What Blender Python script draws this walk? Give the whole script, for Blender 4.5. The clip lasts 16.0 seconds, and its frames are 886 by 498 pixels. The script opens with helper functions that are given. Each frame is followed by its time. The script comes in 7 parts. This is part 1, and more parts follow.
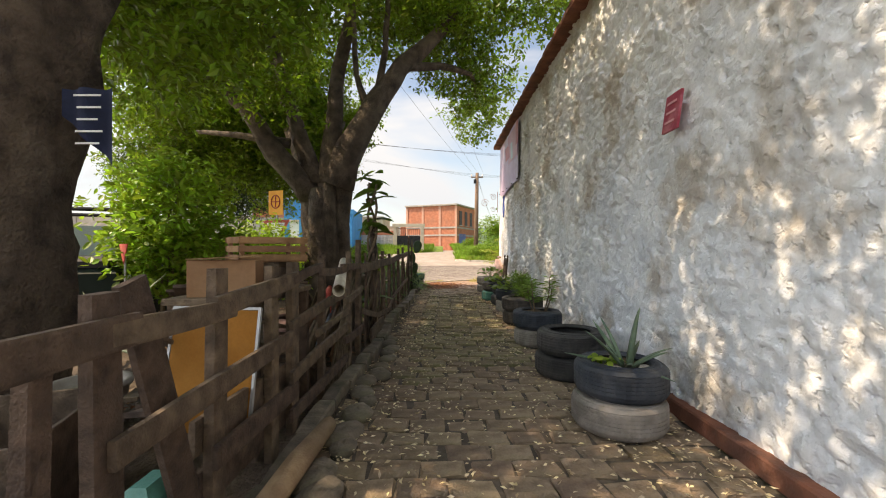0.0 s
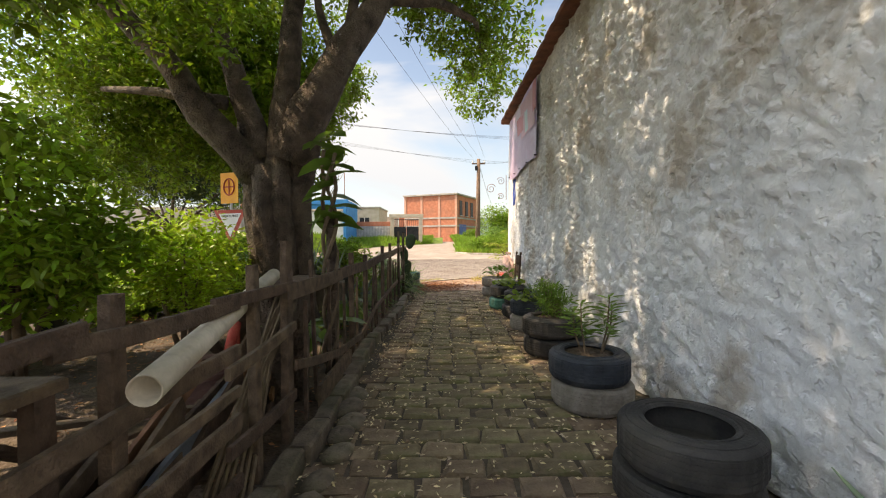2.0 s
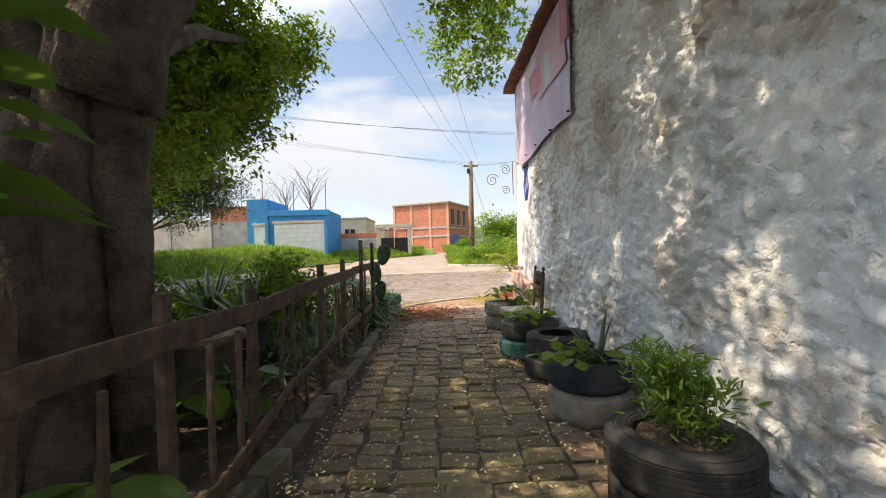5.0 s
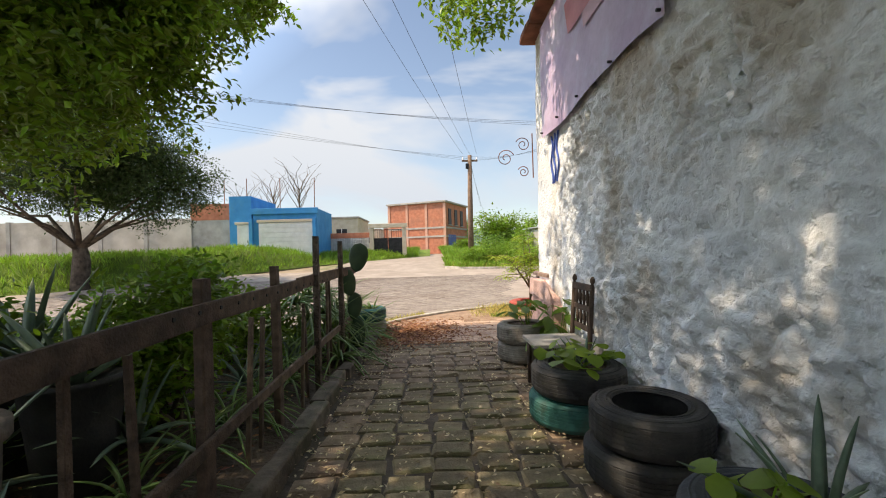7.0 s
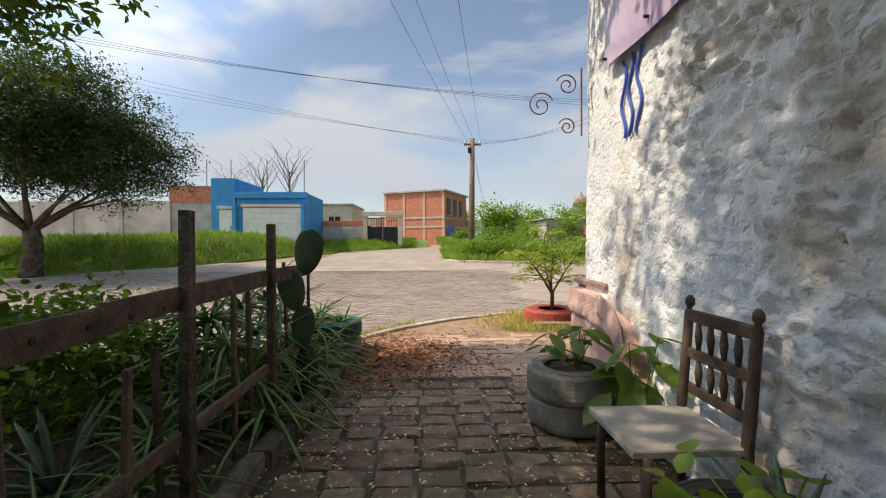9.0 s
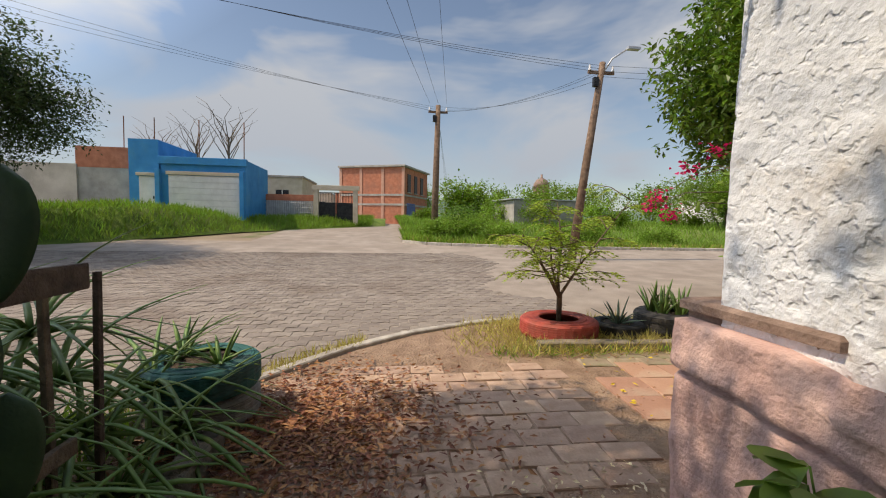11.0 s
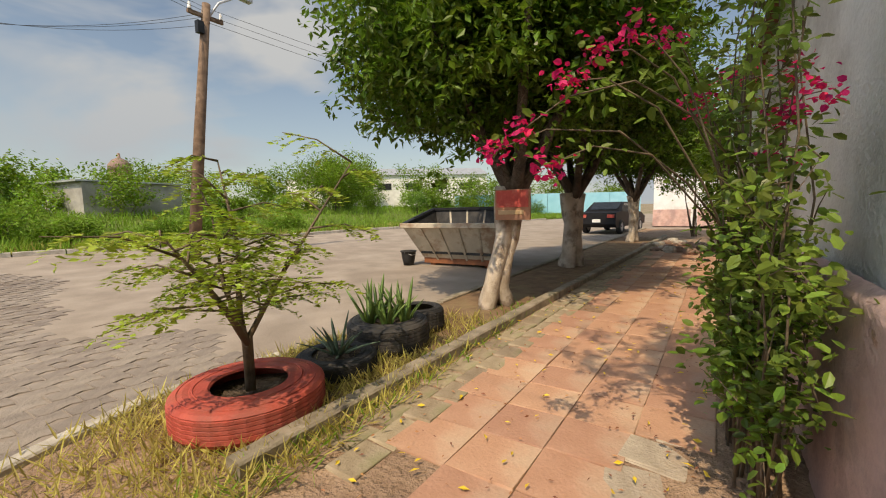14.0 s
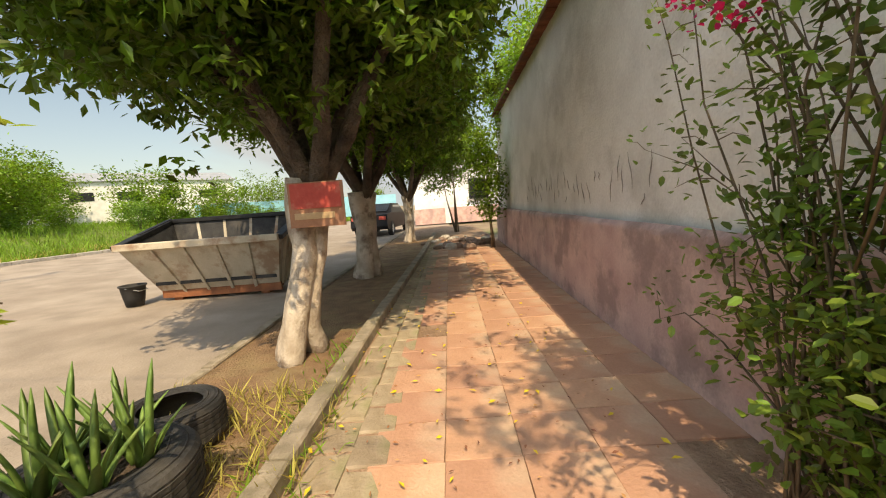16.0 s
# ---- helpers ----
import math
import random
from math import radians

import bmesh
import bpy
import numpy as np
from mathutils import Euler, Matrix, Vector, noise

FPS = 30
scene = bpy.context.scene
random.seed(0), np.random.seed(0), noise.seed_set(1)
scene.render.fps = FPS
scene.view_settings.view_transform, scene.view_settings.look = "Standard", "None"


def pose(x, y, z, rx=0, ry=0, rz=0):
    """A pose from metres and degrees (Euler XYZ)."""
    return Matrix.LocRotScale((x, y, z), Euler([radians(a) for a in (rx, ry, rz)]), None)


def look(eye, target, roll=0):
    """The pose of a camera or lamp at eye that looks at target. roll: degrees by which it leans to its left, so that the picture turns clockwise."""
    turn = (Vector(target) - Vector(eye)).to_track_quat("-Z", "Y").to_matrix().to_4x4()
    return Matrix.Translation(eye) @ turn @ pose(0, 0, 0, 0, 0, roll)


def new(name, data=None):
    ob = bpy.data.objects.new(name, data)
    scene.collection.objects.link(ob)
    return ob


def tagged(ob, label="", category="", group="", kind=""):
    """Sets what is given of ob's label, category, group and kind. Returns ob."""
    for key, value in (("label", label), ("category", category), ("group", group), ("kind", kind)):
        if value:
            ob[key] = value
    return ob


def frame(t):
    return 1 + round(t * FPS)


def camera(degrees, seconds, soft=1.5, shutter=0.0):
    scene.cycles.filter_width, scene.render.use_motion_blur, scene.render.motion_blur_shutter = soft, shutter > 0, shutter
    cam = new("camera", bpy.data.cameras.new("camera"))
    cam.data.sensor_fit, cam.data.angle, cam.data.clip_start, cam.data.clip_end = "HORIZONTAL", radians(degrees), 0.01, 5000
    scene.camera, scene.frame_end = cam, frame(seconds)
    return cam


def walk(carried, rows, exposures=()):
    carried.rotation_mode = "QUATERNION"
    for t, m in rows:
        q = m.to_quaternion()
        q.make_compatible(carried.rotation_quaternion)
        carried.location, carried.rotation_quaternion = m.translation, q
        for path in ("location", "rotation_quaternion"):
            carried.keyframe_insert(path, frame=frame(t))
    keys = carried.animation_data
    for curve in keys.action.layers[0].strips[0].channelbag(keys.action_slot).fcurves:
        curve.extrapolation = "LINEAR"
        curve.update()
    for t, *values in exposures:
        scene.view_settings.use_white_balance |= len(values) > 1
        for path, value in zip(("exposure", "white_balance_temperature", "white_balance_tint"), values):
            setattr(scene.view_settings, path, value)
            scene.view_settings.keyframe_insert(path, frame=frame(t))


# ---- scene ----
cam = camera(94.5, 16.0, 1.1)
METRES, EYE, TILT, LEAN, TURN = 14.4, 1.18, 0.0, 0.0, 0.0
ROWS = [
    (0.0, 0.0, 0.0, 0.0, -0.0, -0.0, -0.0),
    (0.5, -0.0002, 0.0353, 0.0008, -0.12, -0.15, -0.03),
    (1.0, 0.0013, 0.0711, 0.0021, -0.19, -0.42, 0.0),
    (1.5, 0.0033, 0.1032, 0.0045, -0.09, -0.88, 0.11),
    (2.0, 0.0035, 0.1344, 0.0073, 0.03, -1.34, 0.35),
    (2.5, 0.0042, 0.1659, 0.0061, 0.24, -1.6, 0.72),
    (3.0, 0.0034, 0.1981, 0.0062, 0.19, -1.5, 1.06),
    (3.5, 0.0062, 0.2288, 0.0084, -0.16, -1.15, 1.44),
    (6.0, 0.0123, 0.3845, 0.0071, -1.32, 0.53, 1.9),
    (6.5, 0.012, 0.417, 0.0078, -1.44, 0.53, 1.91),
    (7.0, 0.0142, 0.4503, 0.0077, -1.46, 0.28, 1.72),
    (7.5, 0.0153, 0.4815, 0.008, -1.39, -0.15, 1.34),
    (8.0, 0.0167, 0.512, 0.0088, -1.22, -0.45, 0.83),
    (10.5, 0.0168, 0.6926, 0.0091, -4.79, -2.73, -0.85),
    (11.0, 0.0176, 0.7287, 0.0082, -7.51, -3.79, -1.04),
    (11.5, 0.0212, 0.7627, 0.0068, -11.79, -4.82, -1.12),
    (12.0, 0.0251, 0.7933, 0.0053, -18.12, -5.67, -1.12),
    (12.5, 0.0321, 0.8207, 0.0039, -26.75, -6.21, -0.87),
    (13.0, 0.0355, 0.8438, 0.0039, -37.03, -6.28, -0.45),
    (13.5, 0.0412, 0.8629, 0.0044, -48.01, -6.07, 0.35),
    (14.0, 0.0531, 0.8799, 0.0046, -58.77, -5.67, 1.35),
    (14.5, 0.0656, 0.9001, 0.0038, -68.77, -5.44, 2.51),
    (15.0, 0.0858, 0.9176, 0.0023, -77.8, -5.46, 3.42),
    (15.5, 0.1102, 0.9324, 0.0025, -85.41, -5.91, 4.05),
    (16.0, 0.1415, 0.9438, 0.0022, -91.79, -6.48, 4.1),
]
# the clip's camera opens up under the trees and warms a little
EXPOSURES = [(0.0, 0.94, 8600, 15), (1.5, 0.98, 8600, 15), (3.5, 0.93, 8200, 13), (6.0, 0.83, 7700, 13), (8.0, 0.55, 7600, 12), (10.5, 0.1, 7400, 13), (12.0, -0.08, 7500, 13), (13.5, 0.0, 7900, 12), (14.5, 0.15, 8400, 10), (16.0, 0.48, 8900, 9)]
walk(cam, [(t, pose(0, 0, EYE, TILT, LEAN, TURN) @ pose(METRES * x, METRES * y, METRES * z, 90 + pitch, roll, yaw)) for t, x, y, z, yaw, pitch, roll in ROWS], EXPOSURES)

# ---- world, sun, exposure ----
SUN_EL, SUN_AZ = 54.0, 265.0        # degrees; azimuth clockwise from +y
world = bpy.data.worlds.new("world")
scene.world = world
world.use_nodes = True
wn, wl = world.node_tree.nodes, world.node_tree.links
sky = wn.new("ShaderNodeTexSky")
sky.sky_type, sky.sun_disc = "NISHITA", False
sky.sun_elevation, sky.sun_rotation = radians(SUN_EL), radians(SUN_AZ)
sky.air_density, sky.dust_density = 1.0, 0.6
tc = wn.new("ShaderNodeTexCoord")
mp = wn.new("ShaderNodeMapping")
mp.inputs["Scale"].default_value = (1.0, 1.0, 2.6)
cloud = wn.new("ShaderNodeTexNoise")
cloud.inputs["Scale"].default_value, cloud.inputs["Detail"].default_value = 1.9, 5.0
cloud.inputs["Roughness"].default_value, cloud.inputs["Distortion"].default_value = 0.5, 0.4
cr = wn.new("ShaderNodeValToRGB")
cr.color_ramp.elements[0].position, cr.color_ramp.elements[1].position = 0.47, 0.6
mixc = wn.new("ShaderNodeMixRGB")
mixc.inputs[2].default_value = (3.7, 4.2, 4.95, 1)
bg = wn["Background"]
bg.inputs["Strength"].default_value = 0.15
wl.new(tc.outputs["Generated"], mp.inputs["Vector"])
wl.new(mp.outputs["Vector"], cloud.inputs["Vector"])
wl.new(cloud.outputs["Fac"], cr.inputs["Fac"])
wl.new(cr.outputs["Color"], mixc.inputs[0])
wl.new(sky.outputs["Color"], mixc.inputs[1])
sep = wn.new("ShaderNodeSeparateXYZ")
haze = wn.new("ShaderNodeMapRange")
haze.inputs["From Min"].default_value, haze.inputs["From Max"].default_value = 0.0, 0.35
haze.inputs["To Min"].default_value, haze.inputs["To Max"].default_value = 0.55, 0.0
mixh = wn.new("ShaderNodeMixRGB")
mixh.inputs[2].default_value = (2.25, 3.0, 4.1, 1)
wl.new(tc.outputs["Generated"], sep.inputs[0])
wl.new(sep.outputs["Z"], haze.inputs["Value"])
wl.new(haze.outputs["Result"], mixh.inputs[0])
wl.new(mixc.outputs["Color"], mixh.inputs[1])
# thin cloud is brightest round the sun and dimmer in the far half of the sky
sun_dir = (math.sin(radians(SUN_AZ)) * math.cos(radians(SUN_EL)), math.cos(radians(SUN_AZ)) * math.cos(radians(SUN_EL)), math.sin(radians(SUN_EL)))
aim = wn.new("ShaderNodeVectorMath")
aim.operation = "DOT_PRODUCT"
aim.inputs[1].default_value = sun_dir
aureole = wn.new("ShaderNodeMapRange")
aureole.inputs["From Min"].default_value, aureole.inputs["From Max"].default_value = 0.45, 1.0
aureole.inputs["To Min"].default_value, aureole.inputs["To Max"].default_value = 0.86, 2.8
glow = wn.new("ShaderNodeVectorMath")
glow.operation = "SCALE"
wl.new(tc.outputs["Generated"], aim.inputs[0])
wl.new(aim.outputs["Value"], aureole.inputs["Value"])
wl.new(mixh.outputs["Color"], glow.inputs[0])
wl.new(aureole.outputs["Result"], glow.inputs["Scale"])
wl.new(glow.outputs["Vector"], bg.inputs["Color"])
sun = new("sun", bpy.data.lights.new("sun", "SUN"))
sun.data.energy, sun.data.angle, sun.data.color = 3.6, radians(0.6), (1.0, 0.9, 0.75)
sun.matrix_world = look(Vector(sun_dir) * 60, (0, 0, 0))


# ---- materials ----
def surf(name, a, b, scale=8.0, rough=0.8, bump=0.3, fine=60.0, metal=0.0, vary=0.0, c=None, cscale=1.2, camount=0.5, dist=0.01, translucent=0.0, island=0.0, spec=0.4):
    """Two-colour noise with fine grain, optional broad stain colour c, bump, and random value per object or island."""
    m = bpy.data.materials.new(name)
    m.use_nodes = True
    n, l = m.node_tree.nodes, m.node_tree.links
    p = n["Principled BSDF"]
    t = n.new("ShaderNodeTexCoord")
    n1 = n.new("ShaderNodeTexNoise")
    n1.inputs["Scale"].default_value, n1.inputs["Detail"].default_value = scale, 5.0
    l.new(t.outputs["Object"], n1.inputs["Vector"])
    ramp = n.new("ShaderNodeValToRGB")
    ramp.color_ramp.elements[0].position, ramp.color_ramp.elements[1].position = 0.32, 0.68
    ramp.color_ramp.elements[0].color, ramp.color_ramp.elements[1].color = (*a, 1), (*b, 1)
    l.new(n1.outputs["Fac"], ramp.inputs["Fac"])
    col = ramp.outputs["Color"]
    n2 = n.new("ShaderNodeTexNoise")
    n2.inputs["Scale"].default_value, n2.inputs["Detail"].default_value = fine, 4.0
    l.new(t.outputs["Object"], n2.inputs["Vector"])
    if c is not None:
        n3 = n.new("ShaderNodeTexNoise")
        n3.inputs["Scale"].default_value, n3.inputs["Detail"].default_value = cscale, 6.0
        n3.inputs["Roughness"].default_value = 0.65
        l.new(t.outputs["Object"], n3.inputs["Vector"])
        r3 = n.new("ShaderNodeValToRGB")
        r3.color_ramp.elements[0].position, r3.color_ramp.elements[1].position = 0.5, 0.62
        r3.color_ramp.elements[1].color = (camount, camount, camount, 1)
        l.new(n3.outputs["Fac"], r3.inputs["Fac"])
        mx = n.new("ShaderNodeMixRGB")
        mx.inputs[2].default_value = (*c, 1)
        l.new(r3.outputs["Color"], mx.inputs[0])
        l.new(col, mx.inputs[1])
        col = mx.outputs["Color"]
    g = n.new("ShaderNodeHueSaturation")
    mr = n.new("ShaderNodeMapRange")
    mr.inputs["To Min"].default_value, mr.inputs["To Max"].default_value = 0.86, 1.14
    l.new(n2.outputs["Fac"], mr.inputs["Value"])
    l.new(mr.outputs["Result"], g.inputs["Value"])
    l.new(col, g.inputs["Color"])
    col = g.outputs["Color"]
    if vary or island:
        src = n.new("ShaderNodeObjectInfo").outputs["Random"] if vary else n.new("ShaderNodeNewGeometry").outputs["Random Per Island"]
        amt = vary or island
        mv = n.new("ShaderNodeMapRange")
        mv.inputs["To Min"].default_value, mv.inputs["To Max"].default_value = 1 - amt, 1 + amt
        l.new(src, mv.inputs["Value"])
        h = n.new("ShaderNodeHueSaturation")
        l.new(mv.outputs["Result"], h.inputs["Value"])
        mh = n.new("ShaderNodeMapRange")
        mh.inputs["To Min"].default_value, mh.inputs["To Max"].default_value = 0.5 - amt * 0.04, 0.5 + amt * 0.04
        l.new(src, mh.inputs["Value"])
        l.new(mh.outputs["Result"], h.inputs["Hue"])
        l.new(col, h.inputs["Color"])
        col = h.outputs["Color"]
    l.new(col, p.inputs["Base Color"])
    p.inputs["Roughness"].default_value, p.inputs["Metallic"].default_value = rough, metal
    p.inputs["Specular IOR Level"].default_value = spec
    if bump:
        ad = n.new("ShaderNodeMath")
        l.new(n1.outputs["Fac"], ad.inputs[0])
        l.new(n2.outputs["Fac"], ad.inputs[1])
        bp = n.new("ShaderNodeBump")
        bp.inputs["Strength"].default_value, bp.inputs["Distance"].default_value = bump, dist
        l.new(ad.outputs[0], bp.inputs["Height"])
        l.new(bp.outputs["Normal"], p.inputs["Normal"])
    if translucent:
        tr = n.new("ShaderNodeBsdfTranslucent")
        l.new(col, tr.inputs["Color"])
        mxs = n.new("ShaderNodeMixShader")
        mxs.inputs[0].default_value = translucent
        l.new(p.outputs[0], mxs.inputs[1])
        l.new(tr.outputs[0], mxs.inputs[2])
        l.new(mxs.outputs[0], n["Material Output"].inputs["Surface"])
    return m


def leaf_mat(name, a, b, island=0.45, rough=0.4, tr=0.48):
    return surf(name, a, b, 1.2, rough, 0, 30, translucent=tr, island=island, spec=0.5)


M_SOIL = surf("dark garden soil", (0.06, 0.042, 0.03), (0.14, 0.1, 0.07), 5, 0.95, 0.9, 40, dist=0.04, c=(0.13, 0.1, 0.07), cscale=1.5)
M_GROUND = surf("dusty earth", (0.2, 0.15, 0.1), (0.32, 0.25, 0.17), 0.6, 0.95, 0.5, 20, dist=0.03, c=(0.1, 0.13, 0.04), cscale=0.25, camount=0.8)
M_GRASSY = surf("grass ground", (0.09, 0.15, 0.02), (0.17, 0.26, 0.035), 1.5, 0.95, 0.9, 25, dist=0.08, c=(0.2, 0.2, 0.07), cscale=0.4, camount=0.4)
M_ROAD = surf("worn paving concrete", (0.25, 0.205, 0.165), (0.36, 0.3, 0.245), 1.6, 0.9, 0.6, 45, dist=0.01, c=(0.24, 0.19, 0.15), cscale=0.35, camount=0.6)
M_PAVER_ROAD = surf("interlocking road block", (0.2, 0.165, 0.137), (0.31, 0.262, 0.22), 5, 0.9, 0.8, 60, vary=0.13, c=(0.155, 0.112, 0.085), cscale=0.5, camount=0.6)
M_PAVER = surf("mossy stone path block", (0.18, 0.125, 0.085), (0.35, 0.257, 0.177), 9, 0.88, 0.9, 70, vary=0.22, c=(0.15, 0.12, 0.065), cscale=1.3, camount=0.6)
M_PAVERMOSS = surf("green-mossed path block", (0.17, 0.13, 0.08), (0.33, 0.265, 0.165), 9, 0.88, 0.9, 70, vary=0.2, c=(0.12, 0.135, 0.045), cscale=1.6, camount=0.75)
M_PAVER_I = surf("mossy stone path block far", (0.18, 0.125, 0.085), (0.35, 0.257, 0.177), 9, 0.88, 0.9, 70, island=0.22, c=(0.15, 0.12, 0.065), cscale=1.3, camount=0.6)
M_PINKPAVER = surf("pinkish pavement block", (0.41, 0.27, 0.19), (0.55, 0.385, 0.285), 7, 0.9, 0.7, 60, vary=0.12, c=(0.3, 0.2, 0.14), cscale=0.9, camount=0.7)
M_TILE = surf("terracotta tile", (0.42, 0.225, 0.145), (0.53, 0.315, 0.215), 2.2, 0.8, 0.5, 50, vary=0.12, c=(0.48, 0.345, 0.245), cscale=1.0, camount=0.75)
M_MORTAR = surf("sandy joint", (0.07, 0.055, 0.042), (0.14, 0.11, 0.085), 12, 0.95, 0.6, 70, c=(0.08, 0.07, 0.04), cscale=2)
M_TILEBED = surf("trodden brown earth bed", (0.28, 0.18, 0.12), (0.41, 0.28, 0.19), 6, 0.95, 1.0, 45, dist=0.03, c=(0.2, 0.12, 0.075), cscale=2)
M_KERB = surf("pale concrete kerb", (0.36, 0.32, 0.27), (0.56, 0.51, 0.44), 8, 0.9, 0.6, 70, vary=0.1, c=(0.24, 0.2, 0.16), cscale=2.2)
M_KERBOLD = surf("old brown-grey kerb cement", (0.2, 0.165, 0.12), (0.36, 0.3, 0.23), 8, 0.92, 0.8, 60, vary=0.12, c=(0.14, 0.13, 0.07), cscale=2.5)
M_KERBDARK = surf("dark mossy edge stone", (0.11, 0.09, 0.068), (0.23, 0.185, 0.14), 10, 0.9, 0.9, 60, vary=0.2, c=(0.06, 0.07, 0.03), cscale=2)
M_WALL = surf("flaking whitewashed plaster", (0.62, 0.65, 0.69), (0.82, 0.83, 0.84), 2.6, 0.92, 0.6, 34, dist=0.02, c=(0.44, 0.38, 0.31), cscale=1.1, camount=0.8)


def chipped(m, scale, distance):
    """Adds small sharp-edged chips to a plaster's relief."""
    n, l = m.node_tree.nodes, m.node_tree.links
    t = n.new("ShaderNodeTexCoord")
    k = n.new("ShaderNodeTexNoise")
    k.inputs["Scale"].default_value, k.inputs["Detail"].default_value, k.inputs["Distortion"].default_value = scale, 2.0, 0.2
    r = n.new("ShaderNodeValToRGB")
    r.color_ramp.elements[0].position, r.color_ramp.elements[1].position = 0.33, 0.44
    bp = n.new("ShaderNodeBump")
    bp.inputs["Strength"].default_value, bp.inputs["Distance"].default_value = 0.55, distance
    l.new(t.outputs["Object"], k.inputs["Vector"])
    l.new(k.outputs["Fac"], r.inputs["Fac"])
    l.new(r.outputs["Color"], bp.inputs["Height"])
    p = n["Principled BSDF"]
    l.new(p.inputs["Normal"].links[0].from_socket, bp.inputs["Normal"])
    l.new(bp.outputs["Normal"], p.inputs["Normal"])


chipped(M_WALL, 18.0, 0.014)
M_WALLW = surf("old white lime wall", (0.74, 0.73, 0.71), (0.87, 0.86, 0.84), 2.2, 0.92, 0.7, 40, dist=0.015, c=(0.42, 0.4, 0.36), cscale=0.9, camount=0.4)
M_MAUVE = surf("faded mauve dado paint", (0.5, 0.33, 0.315), (0.66, 0.475, 0.44), 3, 0.9, 0.6, 45, dist=0.012, c=(0.28, 0.2, 0.19), cscale=1.8, camount=0.7)
M_PINK = surf("weathered pink plinth", (0.5, 0.3, 0.26), (0.68, 0.46, 0.4), 3.5, 0.92, 0.8, 45, dist=0.015, c=(0.4, 0.27, 0.25), cscale=2.2, camount=0.7)
M_STONE = surf("carved brown stone", (0.2, 0.13, 0.1), (0.34, 0.24, 0.19), 7, 0.9, 0.8, 60, c=(0.12, 0.08, 0.06), cscale=3)
M_COPING = surf("rusty red coping", (0.14, 0.05, 0.03), (0.26, 0.1, 0.06), 6, 0.85, 0.6, 50, c=(0.08, 0.05, 0.04), cscale=2)
M_WOOD = surf("grey weathered wood", (0.07, 0.047, 0.034), (0.175, 0.12, 0.083), 14, 0.85, 0.8, 90, vary=0.28, c=(0.07, 0.05, 0.035), cscale=3)
M_WOODPALE = surf("pale new wood", (0.28, 0.18, 0.1), (0.42, 0.29, 0.17), 10, 0.75, 0.5, 90, vary=0.15, c=(0.2, 0.12, 0.07), cscale=3)
M_CRATE = surf("red-brown crate wood", (0.2, 0.1, 0.05), (0.33, 0.18, 0.095), 9, 0.8, 0.5, 90, vary=0.2, c=(0.12, 0.065, 0.035), cscale=3)
M_PLY = surf("orange varnished plywood", (0.27, 0.11, 0.02), (0.36, 0.16, 0.035), 4, 0.8, 0.3, 80, spec=0.15)
M_BARK = surf("grey-brown fig bark", (0.048, 0.034, 0.026), (0.14, 0.104, 0.078), 6, 0.9, 1.0, 45, dist=0.04, c=(0.26, 0.21, 0.16), cscale=1.6, camount=0.35)
M_LIMED = surf("lime-painted pale bark", (0.36, 0.29, 0.22), (0.66, 0.57, 0.47), 4, 0.9, 0.6, 45, dist=0.02, c=(0.2, 0.145, 0.11), cscale=3.2, camount=0.85)
M_TWIG = surf("thin twig", (0.1, 0.075, 0.05), (0.2, 0.15, 0.1), 12, 0.85, 0.5, 80)
M_LEAF = leaf_mat("fig leaf", (0.1, 0.185, 0.012), (0.23, 0.35, 0.03))
M_LEAFDARK = leaf_mat("dark glossy leaf", (0.07, 0.14, 0.012), (0.16, 0.26, 0.025))
M_LEAFLIGHT = leaf_mat("bright yellow-green leaf", (0.17, 0.31, 0.025), (0.31, 0.46, 0.05))
M_LEAFACACIA = leaf_mat("feathery yellow-green leaf", (0.26, 0.36, 0.03), (0.44, 0.52, 0.08))
M_AGAVE = surf("blue-green agave blade", (0.07, 0.12, 0.08), (0.16, 0.22, 0.14), 5, 0.5, 0.15, 50, vary=0.25, c=(0.25, 0.25, 0.12), cscale=4, camount=0.4)
M_BLADE = surf("green sword blade", (0.08, 0.16, 0.03), (0.19, 0.3, 0.075), 5, 0.45, 0.15, 50, vary=0.25, c=(0.28, 0.3, 0.1), cscale=5, camount=0.4)
M_RUBBER = surf("dusty black tyre rubber", (0.018, 0.018, 0.019), (0.045, 0.044, 0.043), 6, 0.75, 0.5, 60, vary=0.2, c=(0.09, 0.08, 0.07), cscale=2.5, camount=0.5)
M_RUBBERNAVY = surf("dusty navy painted tyre", (0.02, 0.026, 0.036), (0.045, 0.055, 0.07), 6, 0.7, 0.5, 60, c=(0.1, 0.1, 0.1), cscale=2.5, camount=0.4)
M_RUBBERPALE = surf("pale dusty painted tyre", (0.2, 0.18, 0.155), (0.38, 0.34, 0.3), 6, 0.85, 0.5, 60, vary=0.1, c=(0.12, 0.1, 0.08), cscale=2.5, camount=0.6)
M_RUBBERRED = surf("red painted tyre", (0.35, 0.05, 0.035), (0.5, 0.1, 0.07), 5, 0.7, 0.4, 60, c=(0.26, 0.08, 0.06), cscale=3, camount=0.6)
M_RUBBERTEAL = surf("teal painted tyre", (0.015, 0.09, 0.08), (0.035, 0.16, 0.14), 5, 0.7, 0.4, 60, c=(0.05, 0.06, 0.05), cscale=3, camount=0.6)
M_PVC = surf("cream plastic pipe", (0.6, 0.54, 0.43), (0.74, 0.68, 0.56), 5, 0.55, 0.1, 60, c=(0.34, 0.28, 0.2), cscale=4, camount=0.4)
